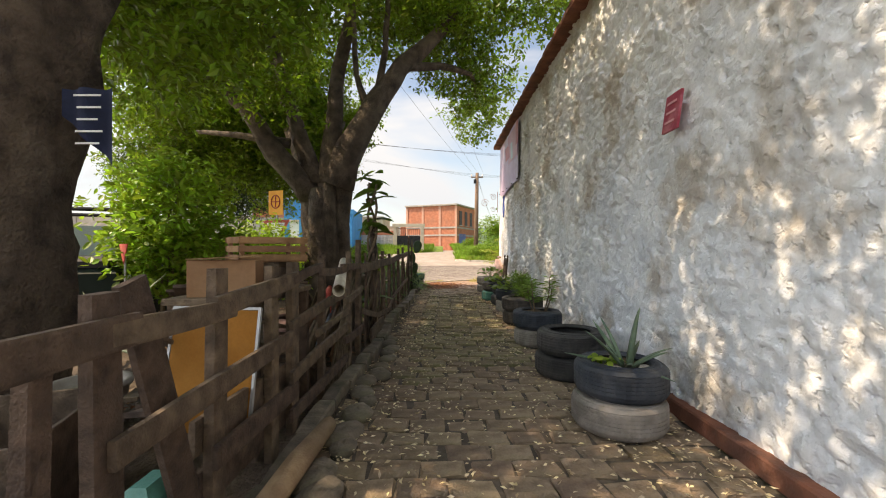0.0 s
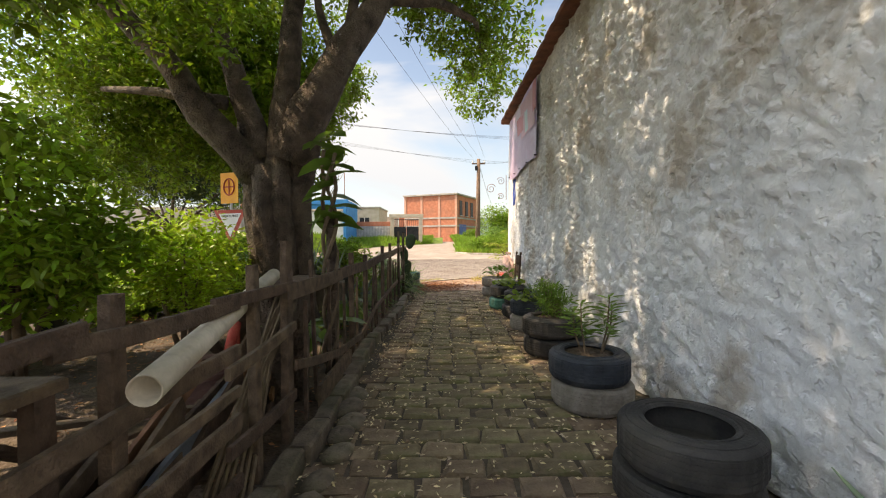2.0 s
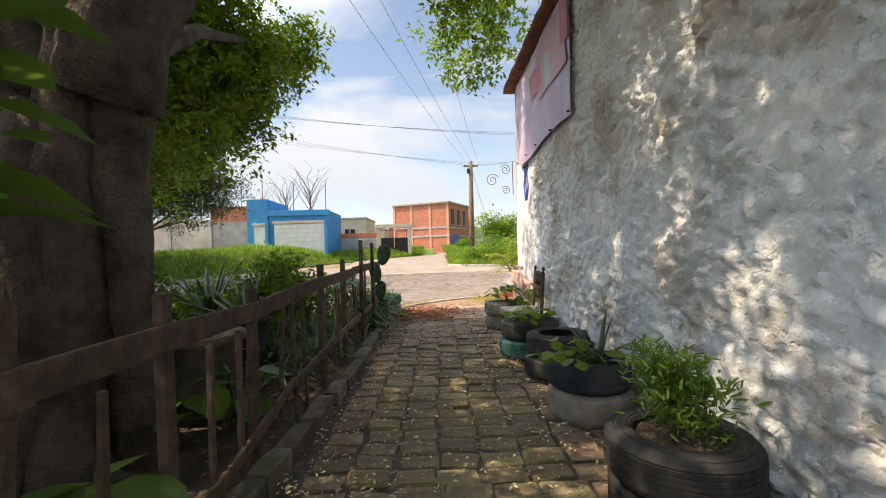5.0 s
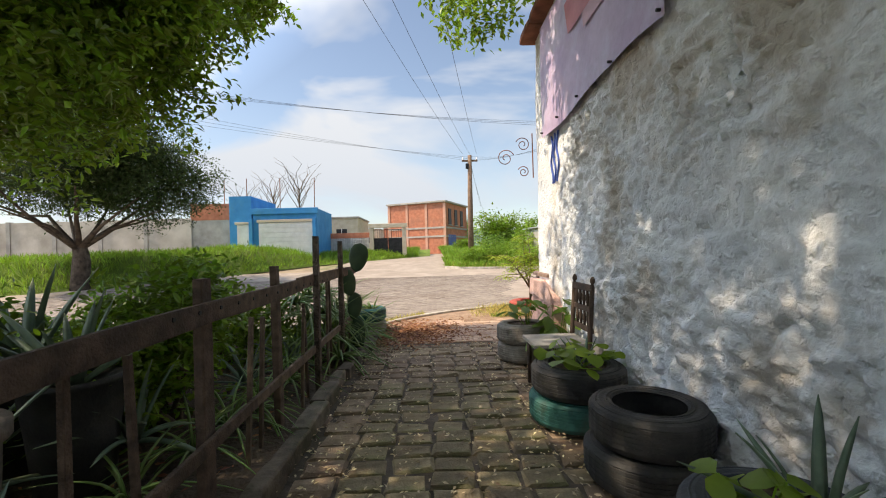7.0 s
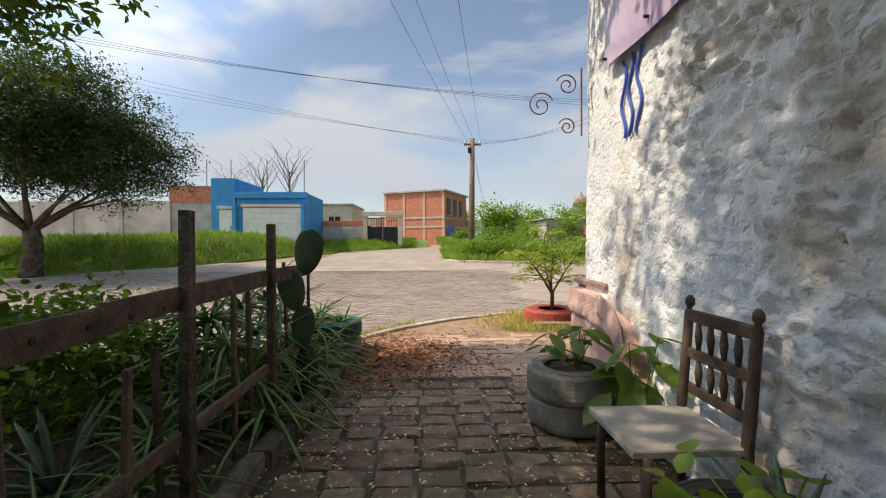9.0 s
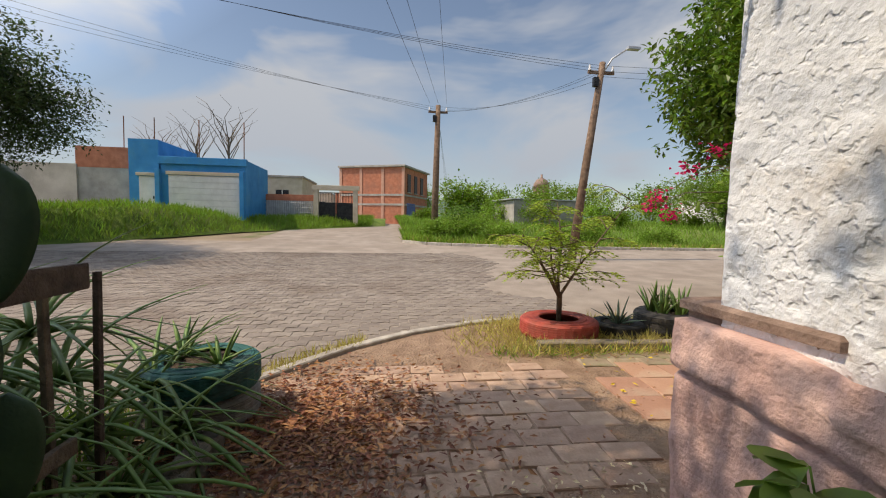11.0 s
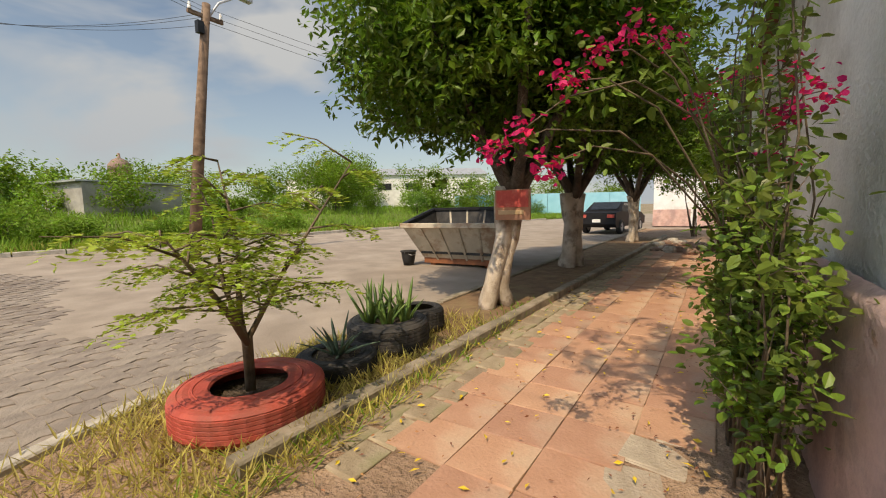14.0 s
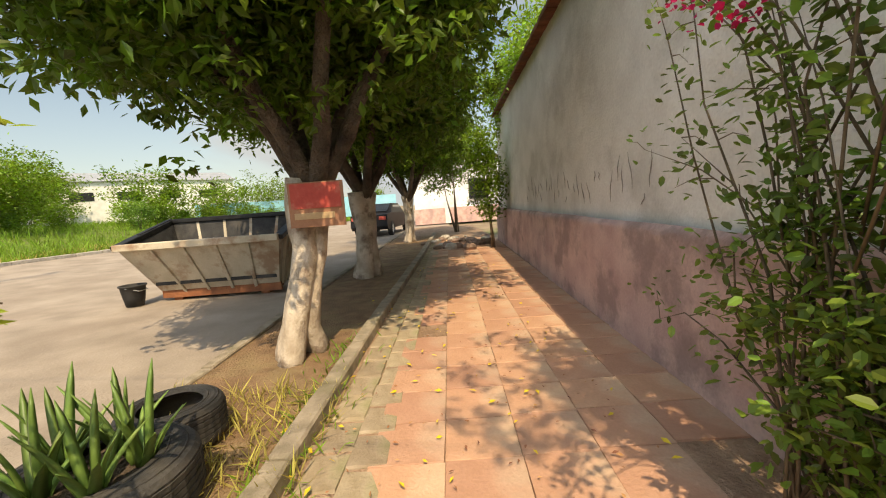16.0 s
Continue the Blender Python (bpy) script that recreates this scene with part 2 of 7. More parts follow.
M_BLUE = surf("bright blue house paint", (0.02, 0.22, 0.5), (0.045, 0.3, 0.6), 1.5, 0.8, 0.2, 30, c=(0.06, 0.25, 0.42), cscale=0.8)
M_WHITEPAINT = surf("white door paint", (0.66, 0.64, 0.6), (0.8, 0.78, 0.74), 2, 0.7, 0.1, 30)
M_BRICK = surf("orange-red brickwork", (0.4, 0.14, 0.08), (0.56, 0.22, 0.13), 3, 0.9, 0.4, 30, c=(0.34, 0.16, 0.11), cscale=0.7)
M_CONC = surf("grey concrete", (0.32, 0.3, 0.27), (0.46, 0.43, 0.39), 2, 0.9, 0.4, 30, c=(0.24, 0.22, 0.2), cscale=0.8)
M_CREAM = surf("cream render", (0.5, 0.42, 0.3), (0.62, 0.54, 0.42), 2, 0.9, 0.3, 30)
M_DARKMETAL = surf("dark painted steel", (0.02, 0.02, 0.022), (0.045, 0.045, 0.045), 6, 0.5, 0.1, 50, metal=0.6)
M_GALV = surf("galvanised sheet", (0.4, 0.41, 0.42), (0.55, 0.56, 0.57), 3, 0.5, 0.1, 40, metal=0.5)
M_DUMP = surf("cream dumpster steel", (0.42, 0.36, 0.27), (0.58, 0.51, 0.4), 3, 0.7, 0.3, 50, c=(0.25, 0.12, 0.06), cscale=2.4, camount=0.7)
M_RUST = surf("rusty steel", (0.16, 0.06, 0.03), (0.34, 0.13, 0.06), 6, 0.9, 0.6, 60)
M_POLE = surf("creosoted brown wooden pole", (0.12, 0.075, 0.05), (0.22, 0.14, 0.09), 8, 0.9, 0.6, 50, c=(0.28, 0.2, 0.14), cscale=2)
M_WIRE = surf("black cable", (0.012, 0.012, 0.013), (0.02, 0.02, 0.02), 6, 0.6, 0, 50)
M_RED = surf("faded red paint", (0.4, 0.05, 0.04), (0.55, 0.1, 0.07), 6, 0.7, 0.2, 50, c=(0.45, 0.2, 0.15), cscale=6)
M_ORANGE = surf("orange sign sheet", (0.85, 0.36, 0.02), (0.92, 0.42, 0.04), 4, 0.5, 0, 50)
M_WHITE = surf("white sign sheet", (0.75, 0.75, 0.74), (0.82, 0.82, 0.8), 4, 0.6, 0, 50)
M_BANNER = surf("sun-bleached vinyl banner", (0.46, 0.33, 0.5), (0.6, 0.48, 0.63), 1.6, 0.5, 0.2, 20, c=(0.62, 0.58, 0.72), cscale=1.2, camount=0.7)
M_MAGENTA = surf("magenta bracts", (0.62, 0.012, 0.11), (0.85, 0.03, 0.2), 3, 0.6, 0, 40, translucent=0.35, island=0.3)
M_CACTUS = surf("dark green cactus pad", (0.02, 0.045, 0.02), (0.05, 0.09, 0.035), 6, 0.6, 0.3, 60)
M_GRASS = leaf_mat("grass blade", (0.14, 0.25, 0.02), (0.27, 0.42, 0.05), island=0.35, rough=0.6)
M_DRYGRASS = leaf_mat("dry grass blade", (0.42, 0.36, 0.09), (0.62, 0.53, 0.18), island=0.35, rough=0.7)
M_LITTER = surf("fallen leaf", (0.45, 0.33, 0.18), (0.72, 0.6, 0.42), 4, 0.7, 0, 50, island=0.6)
M_REDLITTER = surf("dry brown fallen leaf", (0.24, 0.1, 0.05), (0.4, 0.18, 0.09), 4, 0.75, 0, 50, island=0.5)
M_HILL = surf("distant wooded hill", (0.10, 0.16, 0.12), (0.17, 0.23, 0.19), 0.05, 1.0, 0, 1)


# ---- geometry helpers ----
class Geo:
    """Gathers vertices and faces of one mesh."""
    def __init__(self):
        self.v, self.f = [], []

    def add(self, v, f):
        o = len(self.v)
        self.v += [tuple(p) for p in v]
        self.f += [tuple(i + o for i in q) for q in f]
        return self

    def box(self, c, s, m=None, taper=1.0):
        x, y, z = (k / 2 for k in s)
        p = [(-x, -y, -z), (x, -y, -z), (x, y, -z), (-x, y, -z), (-x * taper, -y * taper, z), (x * taper, -y * taper, z), (x * taper, y * taper, z), (-x * taper, y * taper, z)]
        c = Vector(c)
        p = [(m @ Vector(q) if m else Vector(q)) + c for q in p]
        return self.add(p, [(0, 3, 2, 1), (4, 5, 6, 7), (0, 1, 5, 4), (1, 2, 6, 5), (2, 3, 7, 6), (3, 0, 4, 7)])

    def block(self, c, s, ch=0.01, m=None):
        """A box with chamfered top edges."""
        x, y, z = (k / 2 for k in s)
        a, b = x - ch, y - ch
        p = [(-x, -y, -z), (x, -y, -z), (x, y, -z), (-x, y, -z), (-x, -y, z - ch), (x, -y, z - ch), (x, y, z - ch), (-x, y, z - ch), (-a, -b, z), (a, -b, z), (a, b, z), (-a, b, z)]
        c = Vector(c)
        p = [(m @ Vector(q) if m else Vector(q)) + c for q in p]
        return self.add(p, [(0, 1, 5, 4), (1, 2, 6, 5), (2, 3, 7, 6), (3, 0, 4, 7), (4, 5, 9, 8), (5, 6, 10, 9), (6, 7, 11, 10), (7, 4, 8, 11), (8, 9, 10, 11), (0, 3, 2, 1)])

    def beam(self, a, b, w, h, bend=0.0):
        """A board from a to b, w thick across, h tall, with slightly worn ends."""
        a, b = Vector(a), Vector(b)
        d = (b - a).normalized()
        up = Vector((0, 0, 1)) if abs(d.z) < 0.9 else Vector((0, 1, 0))
        side = d.cross(up).normalized()
        up = side.cross(d)
        rings = []
        for k in range(5):
            u = k / 4
            c = a.lerp(b, u) + up * bend * math.sin(math.pi * u)
            e = 0.93 if k in (0, 4) else 1.0
            rings.append([c + side * w / 2 * sx * e + up * h / 2 * sz * e for sx, sz in ((-1, -0.8), (-0.8, -1), (0.8, -1), (1, -0.8), (1, 0.8), (0.8, 1), (-0.8, 1), (-1, 0.8))])
        return self.rings(rings)

    def rings(self, rings, cap=True):
        n = len(rings[0])
        v = [p for r in rings for p in r]
        f = [(i * n + j, i * n + (j + 1) % n, (i + 1) * n + (j + 1) % n, (i + 1) * n + j) for i in range(len(rings) - 1) for j in range(n)]
        if cap:
            f += [tuple(reversed(range(n))), tuple((len(rings) - 1) * n + j for j in range(n))]
        return self.add(v, f)

    def tube(self, pts, radii, n=8, rough=0.0, cap=True):
        pts = [Vector(p) for p in pts]
        rings, side = [], None
        for i, p in enumerate(pts):
            d = (pts[min(i + 1, len(pts) - 1)] - pts[max(i - 1, 0)]).normalized()
            ref = side if side else (Vector((1, 0, 0)) if abs(d.x) < 0.9 else Vector((0, 1, 0)))
            side = (ref - d * ref.dot(d)).normalized()
            up = d.cross(side)
            r = radii[i] if hasattr(radii, "__len__") else radii
            ring = []
            for j in range(n):
                a = 2 * math.pi * j / n
                k = r * (1 + rough * noise.noise((p + Vector((math.cos(a), math.sin(a), j * 0.3))) * 2.3))
                ring.append(p + side * math.cos(a) * k + up * math.sin(a) * k)
            rings.append(ring)
        return self.rings(rings, cap)

    def lathe(self, prof, n=40, c=(0, 0, 0), wob=None):
        """prof: (radius, z) closed loop."""
        m = len(prof)
        v = []
        for i in range(n):
            a = 2 * math.pi * i / n
            for k, (r, z) in enumerate(prof):
                q = r + (wob(i, k) if wob else 0)
                v.append((c[0] + q * math.cos(a), c[1] + q * math.sin(a), c[2] + z))
        f = [(i * m + k, ((i + 1) % n) * m + k, ((i + 1) % n) * m + (k + 1) % m, i * m + (k + 1) % m) for i in range(n) for k in range(m)]
        return self.add(v, f)

    def disc(self, r, c, n=24, dome=0.0, rough=0.0):
        v = [(c[0], c[1], c[2] + dome)]
        for k in (0.5, 1.0):
            for i in range(n):
                a = 2 * math.pi * i / n
                v.append((c[0] + r * k * math.cos(a), c[1] + r * k * math.sin(a), c[2] + dome * (1 - k * k) + random.uniform(-rough, rough)))
        f = [(0, 1 + i, 1 + (i + 1) % n) for i in range(n)] + [(1 + i, 1 + n + i, 1 + n + (i + 1) % n, 1 + (i + 1) % n) for i in range(n)]
        return self.add(v, f)


def mesh_of(name, geo, mat, smooth=False):
    me = bpy.data.meshes.new(name)
    if isinstance(geo, Geo):
        me.from_pydata(geo.v, [], geo.f)
    else:
        me.from_pydata(geo[0], [], geo[1])
    me.materials.append(mat)
    if smooth:
        me.polygons.foreach_set("use_smooth", [True] * len(me.polygons))
    me.update()
    return me


def part(name, geo, mat, parent=None, label="", smooth=False, m=None):
    """One mesh object, under a thing or a part."""
    ob = new(name, geo if isinstance(geo, bpy.types.Mesh) else mesh_of(name, geo, mat, smooth))
    if parent:
        ob.parent = parent
    if m is not None:
        ob.matrix_basis = m
    if label:
        ob["label"] = label
    return ob


def thing(name, label, category, at=(0, 0, 0), rz=0.0, group="", kind=""):
    ob = new(name)
    ob.empty_display_size = 0.1
    ob.matrix_basis = pose(*at, 0, 0, rz)
    return tagged(ob, label, category, group, kind)


def solo(name, geo, mat, label, category, group="", kind="", smooth=False, m=None):
    return tagged(part(name, geo, mat, None, "", smooth, m), label, category, group, kind)


def smooth01(t):
    t = min(1.0, max(0.0, t))
    return t * t * (3 - 2 * t)


def ground_z(x, y):
    """Height of the land: level by the alley and pavement, climbing gently beyond the road."""
    return 1.05 * smooth01((y - 17.0) / 27.0)


def leaves(centres, size, aspect=0.45, droop=0.3, seed=1, fold=0.25, up=0.0, dirs=None, full=False):
    """Many folded leaves, each a four-cornered blade of its own: returns vertices and faces."""
    rng = np.random.default_rng(seed)
    c = np.asarray(centres, float)
    n = len(c)
    d = rng.normal(size=(n, 3)) if dirs is None else np.asarray(dirs, float) + rng.normal(size=(n, 3)) * 0.25
    d[:, 2] = d[:, 2] * 0.6 - droop + up
    d /= np.linalg.norm(d, axis=1)[:, None] + 1e-9
    s = np.cross(d, rng.normal(size=(n, 3)) * 0.5 + np.array([0, 0, 1.0]))
    s /= np.linalg.norm(s, axis=1)[:, None] + 1e-9
    u = np.cross(s, d)
    L = (size * rng.uniform(0.65, 1.25, n))[:, None]
    W = L * aspect * 0.5
    if full:
        v = np.empty((n, 6, 3))
        for k, (a, b, w) in enumerate(((0, 0, 0), (0.28, 0.85, 0.6), (0.68, 0.8, 0.3), (1, 0, -1), (0.68, -0.8, 0.3), (0.28, -0.85, 0.6))):
            v[:, k] = c + d * L * a + s * W * b + u * W * fold * w
        i = np.arange(n) * 6
        f = np.stack([np.stack([i, i + 1, i + 2, i + 3], 1), np.stack([i, i + 3, i + 4, i + 5], 1)], 1).reshape(-1, 4)
        return v.reshape(-1, 3).tolist(), f.tolist()
    v = np.empty((n, 4, 3))
    v[:, 0] = c
    v[:, 1] = c + d * L * 0.45 + s * W + u * W * fold
    v[:, 2] = c + d * L - u * W * fold
    v[:, 3] = c + d * L * 0.45 - s * W + u * W * fold
    i = np.arange(n) * 4
    f = np.stack([np.stack([i, i + 1, i + 2], 1), np.stack([i, i + 2, i + 3], 1)], 1).reshape(-1, 3)
    return v.reshape(-1, 3).tolist(), f.tolist()


def clumps(blobs, count, per, spread, seed=1, shell=0.55):
    """Leaf places in clumps that fill ellipsoid blobs (x, y, z, rx, ry, rz), denser towards their skin."""
    rng = np.random.default_rng(seed)
    b = np.asarray(blobs, float)
    w = b[:, 3] * b[:, 4] * b[:, 5]
    pick = rng.choice(len(b), count, p=w / w.sum())
    d = rng.normal(size=(count, 3))
    d /= np.linalg.norm(d, axis=1)[:, None]
    r = rng.uniform(shell ** 3, 1.0, count) ** (1 / 3) * (1 + 0.16 * rng.normal(size=count))
    c = b[pick, :3] + d * r[:, None] * b[pick, 3:]
    pts = np.repeat(c, per, 0) + rng.normal(size=(count * per, 3)) * np.array([spread, spread, spread * 0.75])
    return pts


def blade_mesh(name, length, width, mat, curve=0.25, thick=0.012, seg=6):
    """One sword-like leaf along +z, bending towards +x."""
    g, rings = Geo(), []
    for i in range(seg + 1):
        u = i / seg
        w = width * (0.75 + 0.6 * u) * (1 - u) ** 0.6 if u < 1 else 0.002
        w = max(w, 0.003)
        x, z = curve * length * u * u, length * u * (1 - 0.18 * curve * u)
        t = thick * (1 - 0.8 * u)
        rings.append([Vector((x - t, 0, z)), Vector((x + w * 0.18, -w / 2, z)), Vector((x + t, 0, z)), Vector((x + w * 0.18, w / 2, z))])
    g.rings(rings)
    return mesh_of(name, g, mat, True)


def rosette(name, label, category, at, n, length, width, mat, lean=(15, 65), curve=0.3, group="", scale=1.0):
    """A rosette of separate blades round one heart."""
    ob = thing(name, label, category, at, 0, group)
    shapes = [blade_mesh("leaf_blade", length * k, width, mat, curve * q) for k, q in ((1.0, 0.6), (0.85, 1.0), (0.7, 1.3))]
    for i in range(n):
        u = i / max(1, n - 1)
        tilt = lean[0] + (lean[1] - lean[0]) * u + random.uniform(-7, 7)
        part("leaf_blade", shapes[i % 3], None, ob, m=pose(0, 0, 0, 0, 0, i * 137.5 + random.uniform(-15, 15)) @ pose(0.02, 0, 0, 0, tilt, 0) @ Matrix.Scale(scale * random.uniform(0.8, 1.1), 4))
    return ob


# ---- the land ----
def axis(lo, hi, fine_lo, fine_hi, fine, coarse):
    a = [lo]
    while a[-1] < hi:
        a.append(a[-1] + (fine if fine_lo <= a[-1] < fine_hi else coarse))
    return a


def sheet(xs, ys, zf):
    n = len(xs)
    g = Geo()
    g.v = [(x, y, zf(x, y)) for y in ys for x in xs]
    g.f = [(j * n + i, j * n + i + 1, (j + 1) * n + i + 1, (j + 1) * n + i) for j in range(len(ys) - 1) for i in range(n - 1)]
    return g


solo("ground", sheet(axis(-400, 400, -30, 40, 2.0, 20), axis(-60, 900, -4, 70, 2.0, 20), lambda x, y: ground_z(x, y) - 0.12), M_GROUND, "dusty earth ground reaching to the horizon", "ground", kind="structure", smooth=True)
solo("road", sheet(axis(-60, 60, -20, 30, 1.0, 5), axis(12.6, 28.6, 12, 40, 0.8, 2), lambda x, y: ground_z(x, y) - 0.06), M_ROAD, "worn grey-brown block-paved road at a wide junction", "road", kind="structure", smooth=True)
solo("side_road", sheet(axis(-5.5, 1.2, -10, 10, 0.8, 2), axis(28.6, 110, 20, 60, 1.5, 5), lambda x, y: ground_z(x, y) - 0.06), M_ROAD, "narrow paved street running up to the houses", "road", kind="structure", smooth=True)
BED_EDGE = -0.86
solo("garden_bed", sheet(axis(-7.0, BED_EDGE, -7, 0, 0.12, 1), axis(-3, 12.4, -3, 13, 0.12, 1), lambda x, y: 0.03 + 0.05 * noise.noise((x * 1.3, y * 1.3, 0)) + 0.03 * noise.noise((x * 5, y * 5, 3))), M_SOIL, "dark leaf-strewn garden soil behind the fence", "soil", kind="structure", smooth=True)
pavement = solo("pavement", Geo().add([(BED_EDGE, -4, -0.018), (1.95, -4, -0.018), (1.95, 12.3, -0.018), (BED_EDGE, 12.3, -0.018)], [(0, 1, 2, 3)]), M_MORTAR, "alley path of dark mossy stone blocks with fallen leaves", "path", kind="structure")

# corner pavement bed follows the kerb's curve
KERB = [(-1.75, 12.75), (-1.2, 13.4), (-0.66, 14.05), (-0.1, 14.68), (0.5, 15.18), (1.2, 15.56), (2.0, 15.78), (3.0, 15.72), (4.2, 15.58), (5.3, 15.5), (8, 15.42), (11, 15.3), (16, 15.1), (24, 14.7)]


def kerb_y(x):
    for (x0, y0), (x1, y1) in zip(KERB, KERB[1:]):
        if x0 <= x <= x1:
            return y0 + (y1 - y0) * (x - x0) / (x1 - x0)
    return KERB[-1][1]


corner = Geo()
xs = [-1.75 + 0.25 * i for i in range(103)]
corner.v = [(x, 11.6 if x > 1 else 12.3, -0.011) for x in xs] + [(x, max(kerb_y(x), 12.31), -0.011) for x in xs]
corner.f = [(i, i + 1, 103 + i + 1, 103 + i) for i in range(102)]
corner_pavement = solo("corner_pavement", corner, M_TILEBED, "sunlit corner pavement of worn pinkish blocks and terracotta tiles", "pavement", kind="structure")

# ---- the two old walls ----
def wall_x(y):
    return 1.735 - 0.0085 * y


def plaster(p, amp, calm=0.0):
    """Hand-thrown plaster: flat dabs with broken edges over lumps, pits and a few cracks."""
    b = noise.noise(p * 0.9)
    warp = p + Vector((0, noise.noise(p * 3.1), noise.noise(p * 3.1 + Vector((9, 0, 0))))) * 0.1
    flat = Vector((warp.x, warp.y * 0.85, warp.z * 1.2))
    a = noise.fractal(flat * 7.0, 0.5, 2.3, 4)
    dab = smooth01((noise.noise(flat * 6.3 + Vector((3, 1, 7))) + 0.02) / 0.12)
    chip = smooth01((noise.noise(flat * 13.0 + Vector((1, 8, 2))) - 0.16) / 0.1)
    pit = smooth01((noise.noise(flat * 16.0 + Vector((5, 2, 4))) - 0.36) / 0.1)
    crevice = max(0.0, 1 - abs(noise.noise(flat * 3.6 + Vector((7, 3, 1)))) / 0.09) * smooth01((noise.noise(flat * 2.3 + Vector((2, 6, 4))) - 0.02) / 0.15)
    rough = 0.5 + 0.6 * smooth01((b + 0.4) / 0.6)
    return amp * (rough * ((0.42 * a + 0.2 * dab + 0.52 * chip) * (1 - 0.78 * calm) - 0.75 * pit - 0.9 * crevice * (1 - 0.85 * calm)) + (0.22 + 0.9 * calm) * b)


WALL_TOP = 4.12
ys = [-4 + 0.07 * i for i in range(50)] + [-0.5 + 0.02 * i for i in range(632)]
zs = [0.02058 * i for i in range(202)]
g = Geo()
ny = len(ys)
for z in zs:
    for y in ys:
        round_off = 0.15 * smooth01((y - 11.99) / 0.16) ** 2
        batter = 0.05 * (z / 4.1)
        g.v.append((wall_x(y) + batter + round_off - plaster(Vector((0, y, z)), 0.03 + 0.014 * smooth01((y - 3.2) / 2.2) - 0.022 * smooth01((y - 10.4) / 0.9), max(0.4 * smooth01((4.4 - y) / 1.6), smooth01((y - 10.4) / 0.9))), y, z))
g.f = [(j * ny + i, (j + 1) * ny + i, (j + 1) * ny + i + 1, j * ny + i + 1) for j in range(len(zs) - 1) for i in range(ny - 1)]
alley_wall = solo("wall_east", g, M_WALL, "tall rough whitewashed plaster wall, flaking and stained", "wall", kind="structure", smooth=True)
part("wall_core", Geo().box((2.35, 4.0, 2.05), (1.0, 16.1, 4.1)), M_WALL, alley_wall)


def front_y(x):
    return 12.18 - 0.048 * (x - 2)


DADO = 0.96
xs = [1.79 + 0.05 * i for i in range(249)]
zs2 = [DADO - 0.05 + 0.05 * i for i in range(54)]
g = Geo()
nx = len(xs)
for z in zs2:
    for x in xs:
        g.v.append((x, front_y(x) - 0.03 - 0.02 * z + plaster(Vector((x, 4, z)), 0.008), z))
g.f = [(j * nx + i, j * nx + i + 1, (j + 1) * nx + i + 1, (j + 1) * nx + i) for j in range(len(zs2) - 1) for i in range(nx - 1)]
front_wall = solo("wall_north", g, M_WALLW, "old white lime-washed wall with damp stains", "wall", kind="structure", smooth=True)
core = Geo()
core.add([(1.9, front_y(1.9) - 0.14, 0), (14.1, front_y(14.1) - 0.14, 0), (14.1, front_y(14.1) - 0.6, 0), (1.9, front_y(1.9) - 0.6, 0), (1.9, front_y(1.9) - 0.14, 3.55), (14.1, front_y(14.1) - 0.14, 3.55), (14.1, front_y(14.1) - 0.6, 3.55), (1.9, front_y(1.9) - 0.6, 3.55)],
         [(0, 3, 2, 1), (4, 5, 6, 7), (0, 1, 5, 4), (1, 2, 6, 5), (2, 3, 7, 6), (3, 0, 4, 7)])
part("wall_core", core, M_WALLW, front_wall)
zs3 = [0.04 * i for i in range(26)]
g = Geo()
for z in zs3:
    for x in xs:
        top = 0.05 * smooth01((z - 0.93) / 0.05)
        g.v.append((x, front_y(x) + 0.05 - top + plaster(Vector((x, 9, z)), 0.009), min(z, DADO + 0.004 * math.sin(x * 3))))
g.f = [(j * nx + i, j * nx + i + 1, (j + 1) * nx + i + 1, (j + 1) * nx + i) for j in range(len(zs3) - 1) for i in range(nx - 1)]
part("dado", g, M_MAUVE, front_wall, "faded mauve painted dado", smooth=True)
for i in range(24):
    x0 = 1.75 + i * 0.515
    part("coping_tile", Geo().beam((x0, front_y(x0) - 0.1, 3.56), (x0 + 0.53, front_y(x0 + 0.53) - 0.1, 3.57), 0.3, 0.07), M_COPING, front_wall)
for i in range(31):
    y0 = -4 + i * 0.52
    part("coping_tile", Geo().beam((wall_x(y0) + 0.02, y0, WALL_TOP + 0.03), (wall_x(y0) + 0.02, y0 + 0.53, WALL_TOP + 0.03 + random.uniform(-0.01, 0.01)), 0.34, 0.08), M_COPING, alley_wall)

# dark scratched strokes low on the white wall
M_SCRATCH = surf("charcoal scratch", (0.2, 0.185, 0.165), (0.34, 0.31, 0.28), 9, 0.9, 0.2)
rs = random.Random(44)
g = Geo()
for k in range(30):
    x0, z0 = 5.0 + 0.16 * k + rs.uniform(-0.09, 0.09), 1.08 + rs.uniform(0, 0.25)
    h, lean = rs.uniform(0.06, 0.3), rs.uniform(-0.06, 0.14)
    g.tube([(x0 + lean * q / 4 + 0.012 * math.sin(q * 1.7 + k), front_y(x0) - 0.014 - 0.02 * (z0 + h * q / 4), z0 + h * q / 4) for q in range(5)], [0.001, 0.0035, 0.0045, 0.0035, 0.001], 5)
solo("wall_scratches", g, M_SCRATCH, "row of dark scratched strokes on the white wall", "graffiti", kind="stuff")

